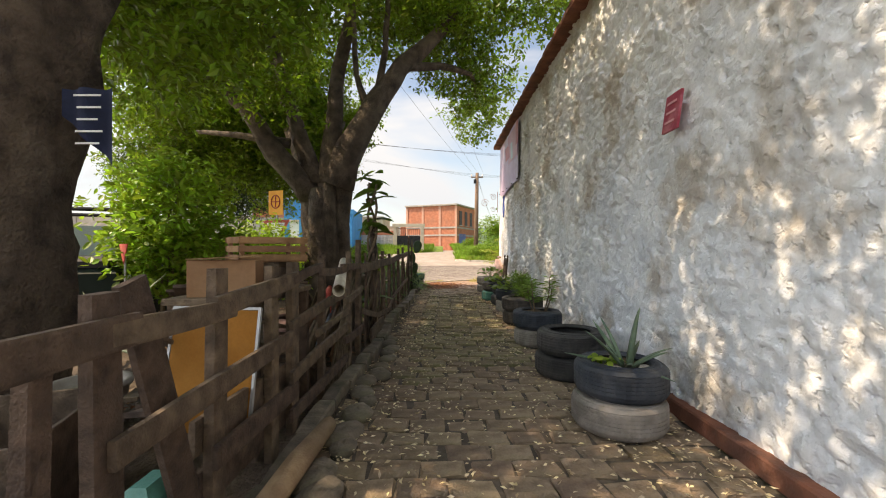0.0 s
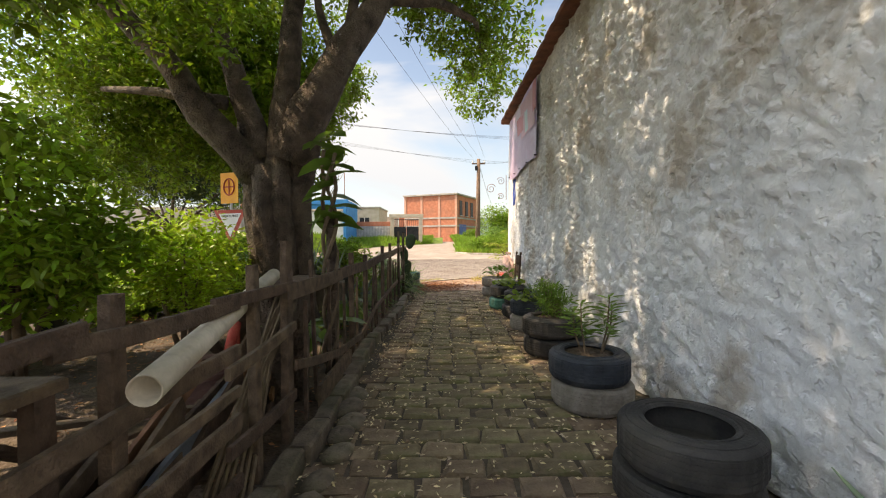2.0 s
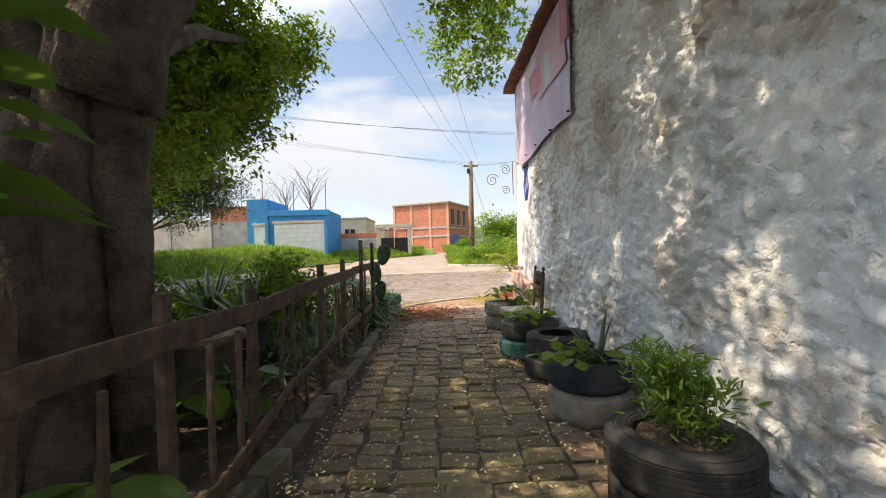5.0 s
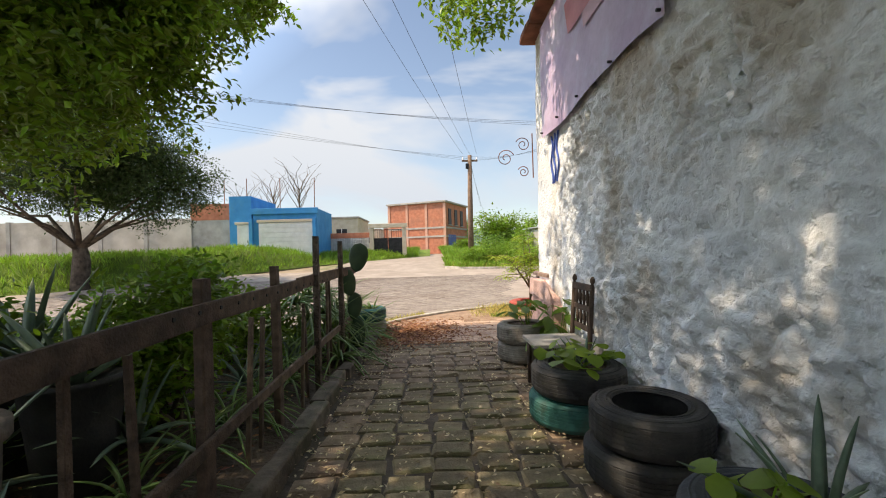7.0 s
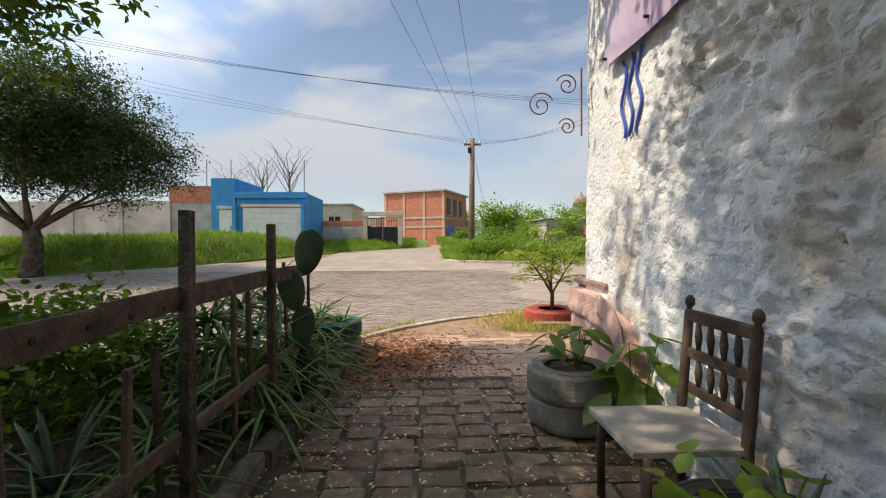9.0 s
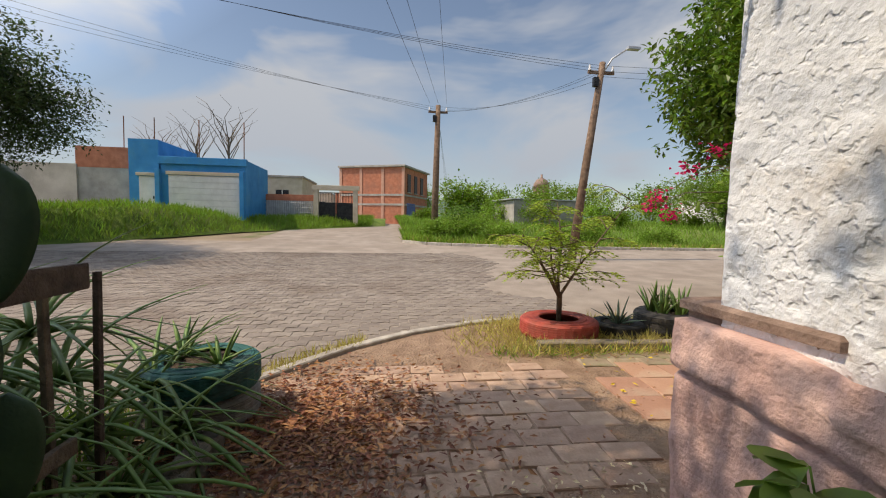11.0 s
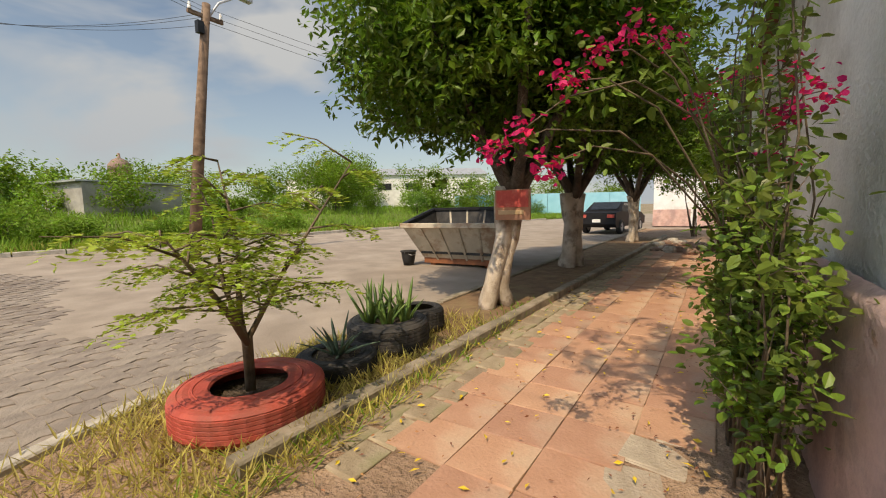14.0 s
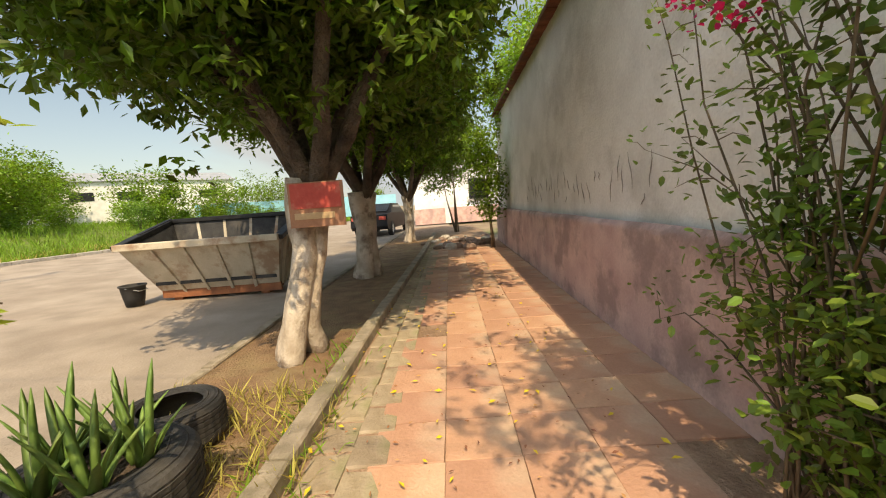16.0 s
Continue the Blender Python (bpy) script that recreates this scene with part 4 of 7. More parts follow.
def street_tree(x, y, lean, label, seed, crown, girth=0.115):
    ob = thing("street_fig", label, "tree", (x, y, 0), 0, "street trees")
    g = Geo()
    for dx, dy, top in ((-0.05, 0.03, (lean[0] - 0.1, lean[1] + 0.12, 1.5)), (0.05, -0.03, (lean[0] + 0.1, lean[1] - 0.1, 1.5)), (0.0, 0.05, (lean[0], lean[1], 1.45))):
        k = limb([(dx * 3, dy * 3, -0.05), (dx * 1.2, dy * 1.2, 0.25), (lean[0] * 0.6 + dx, lean[1] * 0.6 + dy, 0.85), top], girth, girth * 0.75, 12, 0.45)
        part("trunk", k, M_LIMED, ob, "trunk with flaking lime wash", smooth=True)
    for k in range(6):
        a = k * 1.05 + seed
        part("limb", limb([(lean[0], lean[1], 1.35), (lean[0] + 0.45 * math.cos(a), lean[1] + 0.45 * math.sin(a), 2.1), (lean[0] + 1.2 * math.cos(a), lean[1] + 1.1 * math.sin(a), 3.2)], 0.09, 0.04), M_BARK, ob, smooth=True)
    pts = clumps(crown, 2800, 24, 0.1, seed, 0.6)
    part("crown", leaves(pts, 0.115, 0.48, 0.5, seed), M_LEAFDARK, ob, "dense clipped dark green crown")
    return ob


street_tree(5.45, 14.75, (0.2, -0.17), "pavement fig tree with forked lime-painted trunk", 11, [(0.1, 0.2, 3.3, 1.6, 1.8, 1.2), (0.8, -0.4, 3.6, 1.8, 1.8, 1.3), (0.0, 0.8, 2.9, 1.2, 1.1, 0.8), (0.6, 0.2, 4.4, 1.7, 1.7, 1.0)])
street_tree(9.3, 14.75, (0.05, 0.0), "second pavement fig tree with pale trunk", 12, [(0.0, 0.2, 3.4, 2.2, 2.0, 1.2), (0.8, -0.4, 3.8, 2.0, 1.8, 1.3), (-0.6, 0.6, 3.2, 1.6, 1.5, 1.0), (0.2, -1.0, 3.3, 1.6, 1.2, 1.0)], 0.17)
street_tree(15.5, 14.3, (-0.2, 0.0), "third pavement fig tree further along the kerb", 13, [(0.0, 0.2, 3.4, 2.0, 1.8, 1.2), (0.8, -0.4, 3.6, 2.0, 1.8, 1.2)])


def bush(name, label, category, at, blobs, count, per, leaf, mat, seed, spread=0.1, aspect=0.45, stems=5, group="", droop=0.2):
    ob = thing(name, label, category, at, 0, group)
    rng = random.Random(seed)
    for k in range(stems):
        b = blobs[k % len(blobs)]
        part("stem", Geo().tube([(rng.uniform(-0.08, 0.08), rng.uniform(-0.08, 0.08), -0.05), (b[0] * 0.5 + rng.uniform(-0.1, 0.1), b[1] * 0.5, b[2] * 0.5), (b[0] + rng.uniform(-0.3, 0.3) * b[3], b[1] + rng.uniform(-0.3, 0.3) * b[4], b[2])], [0.025 + leaf * 0.05, 0.02, 0.008], 6), M_TWIG, ob, smooth=True)
    part("foliage", leaves(clumps(blobs, count, per, spread, seed, 0.5), leaf, aspect, droop, seed, full=at[1] < 16), mat, ob)
    return ob


# far trees and hedges beyond the road
rng = random.Random(5)
for (x, y, r, h) in ((5.5, 40, 2.0, 3.2), (8.5, 44, 2.6, 3.6), (13, 46, 3.0, 4.0), (18, 50, 3.4, 4.6), (23, 44, 3.0, 4.4), (28, 40, 3.2, 5.2), (33, 34, 3.0, 5.0), (39, 32, 3.4, 4.6), (45, 30, 3.4, 5.0), (24, 56, 4.0, 5.0), (4.5, 62, 2.6, 5.2), (-16, 60, 3, 5), (52, 27, 3.6, 5), (58, 22, 3.6, 5)):
    z = ground_z(x, y)
    b = [(rng.uniform(-0.5, 0.5) * r, rng.uniform(-0.4, 0.4) * r, h * rng.uniform(0.45, 0.8), r * 0.55, r * 0.55, h * 0.28) for _ in range(5)] + [(0, 0, h * 0.3, r * 0.8, r * 0.8, h * 0.3)]
    bush("far_tree", "distant leafy green tree beyond the field", "tree", (x, y, z), b, 200, 20, 0.24, M_LEAF, int(abs(x) * 7 + y), 0.3, 0.55, 3, "far trees")


# ---- grass banks ----
def grass(name, label, pts, length, aspect, mat, seed, lean=0.5):
    pts = np.asarray(pts, float)
    rg = np.random.default_rng(seed)
    d = np.stack([rg.normal(size=len(pts)) * lean, rg.normal(size=len(pts)) * lean, np.full(len(pts), 1.8)], 1)
    return solo(name, leaves(pts, length, aspect, 0.0, seed, 0.3, 0.0, d), mat, label, "grass", kind="stuff")


def field_z(x, y):
    return ground_z(x, y) - 0.04 + 0.45 * smooth01((y - 28) / 4) + 0.15 * noise.noise((x * 0.25, y * 0.25, 0))


def island_y(x):
    pts = [(0.9, 28.6), (1.6, 27.9), (3, 27.5), (6, 26.9), (11, 26.7), (15, 26.6), (20, 25.9), (30, 24.2), (62, 18)]
    for (x0, y0), (x1, y1) in zip(pts, pts[1:]):
        if x <= x1:
            return y0 + (y1 - y0) * (x - x0) / (x1 - x0)
    return 18


rg = np.random.default_rng(21)
g = Geo()
fx = [0.9 + 0.6 * i for i in range(102)]
for k in range(16):
    for x in fx:
        y = island_y(x) + 0.05 + (k / 15) ** 1.6 * 34
        g.v.append((x, y, field_z(x, y) if k else ground_z(x, y) - 0.02))
g.f = [(k * 102 + i, k * 102 + i + 1, (k + 1) * 102 + i + 1, (k + 1) * 102 + i) for k in range(15) for i in range(101)]
solo("grass_field", g, M_GRASSY, "rough green field beyond the road", "grass", kind="structure", smooth=True)
p = []
for _ in range(30000):
    x = 0.9 + 58 * rg.random() ** 1.5
    y = island_y(x) + 0.1 + 17 * rg.random() ** 1.7
    p.append((x, y, field_z(x, y) - 0.03))
grass("field_grass", "tall uncut green grass covering the field", p, 0.42, 0.09, M_GRASS, 31)
p = []
for _ in range(3500):
    x = 1.0 + 24 * rg.random()
    y = island_y(x) + 0.1 + 0.9 * rg.random()
    p.append((x, y, field_z(x, y) - 0.03))
grass("field_edge_grass", "straw-coloured grass along the far kerb", p, 0.3, 0.08, M_DRYGRASS, 32)
far_kerb = thing("far_kerb", "low pale kerb edging the grass field", "kerb", kind="structure")
x = 0.9
while x < 34:
    part("kerbstone", Geo().beam((x, island_y(x), ground_z(x, island_y(x)) - 0.02), (x + 0.97, island_y(x + 0.97), ground_z(x, island_y(x + 0.97)) - 0.02), 0.16, 0.16), M_KERB, far_kerb)
    x += 1.0


def bank_y(x):
    pts = [(-60, 14), (-20, 20.5), (-15, 23.4), (-12.9, 25.8), (-10.8, 27.3), (-9.2, 29.7), (-7, 33.0), (-4, 35.6), (0.4, 40)]
    for (x0, y0), (x1, y1) in zip(pts, pts[1:]):
        if x <= x1:
            return y0 + (y1 - y0) * (x - x0) / (x1 - x0)
    return 40


def bank_z(x, y):
    u = y - bank_y(x)
    return ground_z(x, y) - 0.05 + (0.45 + 0.75 * smooth01((-7 - x) / 4)) * smooth01(u / 2.2) + 0.12 * noise.noise((x * 0.4, y * 0.4, 4))


g = Geo()
bx = [-60 + 0.8 * i for i in range(76)]
for k in range(14):
    for x in bx:
        y = bank_y(x) + 9 * k / 13
        g.v.append((x, y, bank_z(x, y) if k else ground_z(x, y) - 0.06))
g.f = [(k * 76 + i, k * 76 + i + 1, (k + 1) * 76 + i + 1, (k + 1) * 76 + i) for k in range(13) for i in range(75)]
solo("grass_bank", g, M_GRASSY, "grass bank in front of the houses", "grass", kind="structure", smooth=True)
p = []
for _ in range(22000):
    x = -1 - 34 * rg.random() ** 1.3
    y = bank_y(x) + 0.05 + 4.2 * rg.random()
    p.append((x, y, bank_z(x, y) - 0.03))
grass("bank_grass", "bright green grass on the bank before the houses", p, 0.4, 0.09, M_GRASS, 33)

for x, y, h in ((2.6, 29.2, 0.9), (4.2, 29.6, 1.15), (5.4, 28.6, 0.8), (7.9, 28.4, 0.75), (9.6, 28.9, 1.0), (13.0, 28.3, 0.8)):
    b = [(0, 0, h * 0.45, h * 0.9, h * 0.6, h * 0.4), (0.5 * h, 0.2, h * 0.65, h * 0.5, h * 0.4, h * 0.3), (-0.6 * h, 0.1, h * 0.35, h * 0.6, h * 0.5, h * 0.3)]
    bush("weed_clump", "tall tangled bright green weeds at the field edge", "weeds", (x, y, field_z(x, y)), b, 150, 18, 0.16, M_GRASS, int(x * 31), 0.16, 0.25, 3, "weed clumps", -0.3)

# strip between the garden and the road
p = [(-1.2 - 14 * rg.random(), 12.5 + 0.8 * rg.random(), -0.05) for _ in range(4500)]
grass("roadside_grass", "thin green grass at the road edge", p, 0.22, 0.08, M_GRASS, 34)
p = [(-1.9 + 1.9 * rg.random(), 0, 0) for _ in range(1400)]
p = [(x, kerb_y(max(x, -1.74)) + 0.02 + 0.35 * rg.random() ** 2, -0.05) for x, _, _ in p]
grass("kerb_grass", "pale yellow-green grass tufts along the kerb", p, 0.13, 0.08, M_DRYGRASS, 35)
p = []
while len(p) < 4200:
    x, y = 0.9 + 3.9 * rg.random(), 14.25 + 1.5 * rg.random()
    if y < kerb_y(x) - 0.03 and y > 14.3 - 0.08 * (x - 1) and (x - 2.22) ** 2 + (y - 14.98) ** 2 > 0.16 and rg.random() < (0.12 + 0.88 * smooth01((x - 0.9) / 1.0) if x < 3.4 else 0.35):
        p.append((x, y, -0.01))
grass("verge_grass", "dry yellowish grass tufts round the red tyre", p, 0.15, 0.07, M_DRYGRASS, 36, 0.9)
p = [(1.3 + 4.5 * rg.random(), 14.38 + 0.25 * rg.normal() * 0.4, 0.0) for _ in range(700)]
grass("kerb_weeds", "green weeds growing along the verge kerb", p, 0.1, 0.12, M_GRASS, 37, 0.9)


# ---- tyres ----
def tyre(at, mat, label, R=0.335, H=0.22, tilt=(0, 0), soil=False, group="tyre planters", hole=0.6, fill=0.8):
    ob = thing("tyre", label, "tyre", (at[0], at[1], at[2]), random.uniform(0, 360), group)
    ob.matrix_basis = ob.matrix_basis @ pose(0, 0, 0, tilt[0], tilt[1], 0)
    r = R * hole
    prof = [(r, H * 0.06), (r + 0.012, H * 0.0), (R * 0.82, -0.003), (R * 0.955, H * 0.1), (R, H * 0.24)]
    for k in range(5):
        z = H * (0.27 + 0.115 * k)
        prof += [(R, z), (R, z + H * 0.08), (R - 0.0045, z + H * 0.088), (R - 0.0045, z + H * 0.108)]
    prof += [(R, H * 0.86), (R * 0.955, H * 0.94), (R * 0.82, H * 1.003), (R * 0.75, H * 0.99), (R * 0.73, H * 1.0), (r + 0.012, H), (r, H * 0.94), (r + 0.03, H * 0.86), (R * 0.9, H * 0.75), (R * 0.92, H * 0.5), (R * 0.9, H * 0.25), (r + 0.03, H * 0.14)]
    seed = random.random() * 50
    wob = lambda i, k: (0.004 if i % 2 and 4 <= k <= 24 else 0) + 0.01 * noise.noise((math.cos(i * 0.0982) * 1.3, math.sin(i * 0.0982) * 1.3, seed))
    part("carcass", Geo().lathe(prof, 64, wob=wob), mat, ob, smooth=False)
    for rr, zz in ((R * 0.7, H), (R * 0.885, H * 0.975)):
        part("bead_ring", Geo().tube([(rr * math.cos(a * 0.19635), rr * math.sin(a * 0.19635), zz) for a in range(33)], 0.005, 5), mat, ob, smooth=True)
    if soil:
        part("soil", Geo().disc(R * 0.86, (0, 0, H * fill), 24, 0.02, 0.012), M_SOIL, ob)
    return ob


STACKS = [((1.17, 2.74), M_RUBBERPALE, M_RUBBERNAVY, "pale painted", "dark navy", 0.292, True), ((1.19, 3.86), M_RUBBER, M_RUBBER, "worn black", "scuffed black", 0.305, False), ((1.19, 5.08), M_RUBBERPALE, M_RUBBERNAVY, "pale painted", "dark navy", 0.295, True),
          ((1.28, 6.5), M_RUBBER, M_RUBBER, "black", "black", 0.32, True), ((1.31, 7.74), M_RUBBERPALE, M_RUBBERNAVY, "dusty pale brown", "dark blue", 0.305, True), ((1.34, 8.72), M_RUBBER, M_RUBBER, "black", "empty black", 0.312, False),
          ((1.25, 9.54), M_RUBBERTEAL, M_RUBBER, "teal painted", "black", 0.34, True), ((1.25, 11.28), M_RUBBERPALE, M_RUBBERPALE, "pale grey", "pale grey", 0.3, True)]
for (x, y), ma, mb, la, lb, R, soil in STACKS:
    tyre((x, y, 0.0), ma, "%s old tyre lying at the wall foot" % la, R * 1.02, 0.215)
    tyre((x + random.uniform(-0.03, 0.03), y + random.uniform(-0.03, 0.03), 0.216), mb, "%s old tyre stacked on another as planter" % lb, R, 0.215, soil=soil)
TOP = 0.216 + 0.215 * 0.8
tyre((-0.95, 13.3, -0.02), M_RUBBERPALE, "whitish tread-marked tyre at the path end", 0.35, 0.2)
tyre((-0.95, 13.3, 0.182), M_RUBBERTEAL, "teal and black tyre planter at the path end", 0.35, 0.21, soil=True)
red_tyre = tyre((2.22, 14.98, 0.0), M_RUBBERRED, "large red-painted tyre round a young tree", 0.44, 0.22, soil=True, hole=0.5, fill=0.5)
tyre((2.98, 15.02, 0.0), M_RUBBER, "low black tyre planter in the verge", 0.31, 0.15, soil=True)
tyre((3.62, 15.02, 0.0), M_RUBBER, "worn black tyre planter full of sword leaves", 0.37, 0.27, soil=True)
tyre((4.2, 15.08, 0.0), M_RUBBER, "small black tyre beside the planter", 0.26, 0.24)


# ---- plants by the wall ----
def leafy(name, label, at, n, height, leaf, mat, spread=0.25, aspect=0.75, droop=0.1, seed=1, group=""):
    """Stems with separate broad leaves."""
    ob = thing(name, label, "plant", at, 0, group)
    rn = random.Random(seed)
    g = Geo()
    rim = [(0, 0.0), (0.3, 0.42), (0.62, 0.46), (0.85, 0.28), (1.0, 0.0), (0.85, -0.28), (0.62, -0.46), (0.3, -0.42)]
    g.v = [(x * leaf, y * leaf * aspect, -0.12 * leaf * x * x + 0.1 * leaf * abs(y)) for x, y in rim] + [(0.5 * leaf, 0, -0.02 * leaf)]
    g.f = [(8, i, (i + 1) % 8) for i in range(8)]
    blade = mesh_of("leaf_blade", g, mat, True)
    for i in range(n):
        a, r, h = i * 2.4 + rn.uniform(-0.4, 0.4), spread * math.sqrt(rn.random()), height * rn.uniform(0.45, 1.0)
        top = Vector((r * math.cos(a), r * math.sin(a), h))
        part("stem", Geo().tube([(0.15 * top.x, 0.15 * top.y, 0), (0.5 * top.x, 0.5 * top.y, h * 0.55), top], 0.004, 4), mat, ob)
        for k in range(2):
            part("leaf_blade", blade, None, ob, m=Matrix.Translation(top) @ pose(0, 0, 0, rn.uniform(-25, 25), rn.uniform(-5, 35), math.degrees(a) + k * 120 + rn.uniform(-40, 40)) @ Matrix.Scale(rn.uniform(0.7, 1.2), 4))
    return ob


def upright(name, label, at, stalks, height, mat, seed):
    """Stalks with whorls of narrow leaves, like an oleander."""
    ob = thing(name, label, "plant", at)
    rn = random.Random(seed)
    for (sx, sy, h) in stalks:
        h *= height
        part("stem", Geo().tube([(sx * 0.5, sy * 0.5, 0), (sx * 0.9, sy * 0.9, h * 0.5), (sx, sy, h)], [0.009, 0.007, 0.004], 6), M_TWIG, ob)
        pts, dirs = [], []
        for k in range(46):
            u = 0.35 + 0.65 * k / 45
            a = k * 2.4
            pts.append((sx * (0.5 + 0.5 * u), sy * (0.5 + 0.5 * u), h * u))
            dirs.append((math.cos(a), math.sin(a), 0.5))
        part("leaf_spray", leaves(pts, 0.14, 0.16, 0.1, seed, 0.2, 0.0, dirs), mat, ob)
    return ob


M_LEAFMID = leaf_mat("mid green leaf", (0.1, 0.2, 0.03), (0.19, 0.32, 0.05), 0.3)
rosette("agave", "grey-green agave with long stiff blades in a tyre", "plant", (1.22, 2.72, TOP), 11, 0.42, 0.06, M_AGAVE, (5, 75), 0.2)
leafy("creeping_plant", "small yellow-green leafy plant in tyre soil", (1.07, 2.74, TOP), 10, 0.09, 0.07, M_LEAFLIGHT, 0.12, seed=2)
for i in range(9):
    a = i * 0.7
    solo("pebble", Geo().lathe([(0.001, 0.0), (0.03, 0.004), (0.038, 0.02), (0.028, 0.036), (0.001, 0.042)], 9, (1.17 + 0.1 * math.cos(a) + 0.04, 2.66 - 0.1 * abs(math.sin(a)), TOP)), M_KERB, "smooth pale pebble on the planter soil", "stone", "pebbles", smooth=True)
upright("oleander", "slender upright plant with narrow leaves in a tyre", (1.19, 5.08, TOP), [(-0.1, -0.05, 0.9), (-0.13, 0.05, 0.75), (0.13, -0.02, 1.0), (0.18, 0.05, 0.8)], 0.45, M_LEAFMID, 5)
bush("rosemary", "bushy fine-leaved green plant in a black tyre", "plant", (1.28, 6.5, TOP), [(0, 0, 0.2, 0.16, 0.16, 0.18), (-0.05, 0.05, 0.3, 0.12, 0.12, 0.12)], 90, 20, 0.06, M_LEAFMID, 6, 0.04, 0.22, 8, droop=-0.4)
rosette("agave", "dark grey-green agave in a blue tyre", "plant", (1.37, 7.72, TOP), 11, 0.42, 0.055, M_AGAVE, (5, 60), 0.25)
leafy("geranium", "bright green round-leaved plant in a tyre", (1.15, 7.68, TOP), 14, 0.2, 0.13, M_LEAFLIGHT, 0.24, 0.9, seed=8)
rosette("agave", "pale striped agave in a black and teal tyre", "plant", (1.32, 9.54, TOP), 10, 0.3, 0.05, M_AGAVE, (10, 65), 0.3)
leafy("geranium", "bright green round-leaved plant spilling over a tyre", (1.22, 9.5, TOP), 18, 0.17, 0.12, M_LEAFLIGHT, 0.34, 0.9, seed=9)
leafy("canna", "dark green broad-leaved plant in a pale tyre", (1.28, 11.25, TOP), 12, 0.34, 0.2, M_LEAFMID, 0.22, 0.5, seed=10)
leafy("canna", "broad-leaved plant at the foot of the plinth", (1.5, 10.85, 0.0), 12, 0.8, 0.28, M_LEAFMID, 0.2, 0.5, seed=12)
rosette("aloe", "pale variegated aloe in a teal tyre", "plant", (-1.12, 13.4, 0.182 + 0.17), 18, 0.36, 0.05, M_BLADE, (10, 75), 0.5)
rosette("aloe", "small dark aloe in a teal tyre", "plant", (-0.82, 13.25, 0.182 + 0.17), 14, 0.27, 0.05, M_BLADE, (10, 70), 0.3)
rosette("agave", "blue-grey agave in a low black tyre", "plant", (2.98, 15.0, 0.12), 14, 0.36, 0.05, M_AGAVE, (5, 70), 0.2)
for k in range(5):
    rosette("sansevieria", "clump of upright green sword leaves in a tyre", "plant", (3.62 + 0.17 * math.cos(k * 1.26), 15.02 + 0.17 * math.sin(k * 1.26), 0.21), 9, 0.42, 0.06, M_BLADE, (2, 32), 0.25, "sword leaf clumps")


# ---- old chair by the wall ----
def old_chair():
    ob = thing("old_chair", "broken dark carved wooden chair with a grey board seat", "chair", (1.33, 10.2, 0))
    dark = surf("dark carved wood", (0.045, 0.03, 0.022), (0.09, 0.06, 0.045), 8, 0.8, 0.6, 80)
    for y in (-0.22, 0.22):
        part("back_post", Geo().tube([(0.2, y, 0), (0.2, y, 0.45), (0.24, y, 0.94), (0.24, y, 0.965), (0.243, y, 0.985), (0.245, y, 1.01), (0.246, y, 1.03)], [0.022, 0.024, 0.022, 0.012, 0.024, 0.022, 0.008], 8), dark, ob, smooth=True)
        part("front_leg", Geo().tube([(-0.22, y, 0), (-0.22, y, 0.43)], 0.022, 8), dark, ob, smooth=True)
    for z, h in ((0.93, 0.06), (0.74, 0.05), (0.56, 0.05)):
        part("back_rail", Geo().beam((0.23, -0.22, z), (0.23, 0.22, z), 0.025, h), dark, ob)
    for z0, z1 in ((0.76, 0.91), (0.58, 0.72)):
        for k in range(4):
            y = -0.13 + 0.087 * k
            part("spindle", Geo().tube([(0.23, y, z0), (0.23, y, (z0 + z1) / 2), (0.23, y, z1)], [0.01, 0.018, 0.01], 7), dark, ob, smooth=True)
    part("seat", Geo().block((-0.03, 0, 0.445), (0.5, 0.46, 0.03), 0.006), surf("bleached grey board", (0.3, 0.28, 0.25), (0.42, 0.39, 0.35), 9, 0.85, 0.5, 80), ob, "bleached grey board seat")


old_chair()

# ---- things on the wall ----
g = Geo()
nb, mb = 26, 14
for j in range(mb + 1):
    for i in range(nb + 1):
        y, z = 8.88 + 2.66 * i / nb, 2.66 + 0.04 * math.sin(i * 0.24) + 1.36 * j / mb
        g.v.append((wall_x(y) - 0.065 + 0.05 * z / 4.1 - 0.004 * math.sin(i * 0.6 + j * 0.5) - 0.006 * noise.noise((y * 2, z * 2, 0)), y, z))
g.f = [(j * 27 + i, (j + 1) * 27 + i, (j + 1) * 27 + i + 1, j * 27 + i + 1) for j in range(mb) for i in range(nb)]
banner = tagged(part("vinyl_banner", g, M_BANNER, None, "", True), "sun-bleached lilac vinyl banner nailed to the wall", "banner")
def patch(y0, y1, z0, z1, mat, skew=0.0):
    q = Geo()
    for k in range(9):
        y = y0 + (y1 - y0) * k / 8
        for z in (z0, z1):
            q.v.append((wall_x(y) - 0.079 + 0.05 * z / 4.1, y + skew * (z - z0), z))
    q.f = [(2 * k, 2 * k + 1, 2 * k + 3, 2 * k + 2) for k in range(8)]
    return part("printed_shape", q, mat, banner)
M_BANRED = surf("faded red print", (0.5, 0.14, 0.16), (0.6, 0.22, 0.24), 3, 0.5, 0, 30)
patch(8.95, 10.1, 3.25, 3.95, surf("faded rose print", (0.55, 0.3, 0.36), (0.64, 0.4, 0.46), 2, 0.5, 0, 30), 0.2)
patch(8.9, 9.15, 3.5, 4.0, M_BANRED)
patch(9.9, 10.5, 3.4, 3.75, M_BANRED, 0.3)
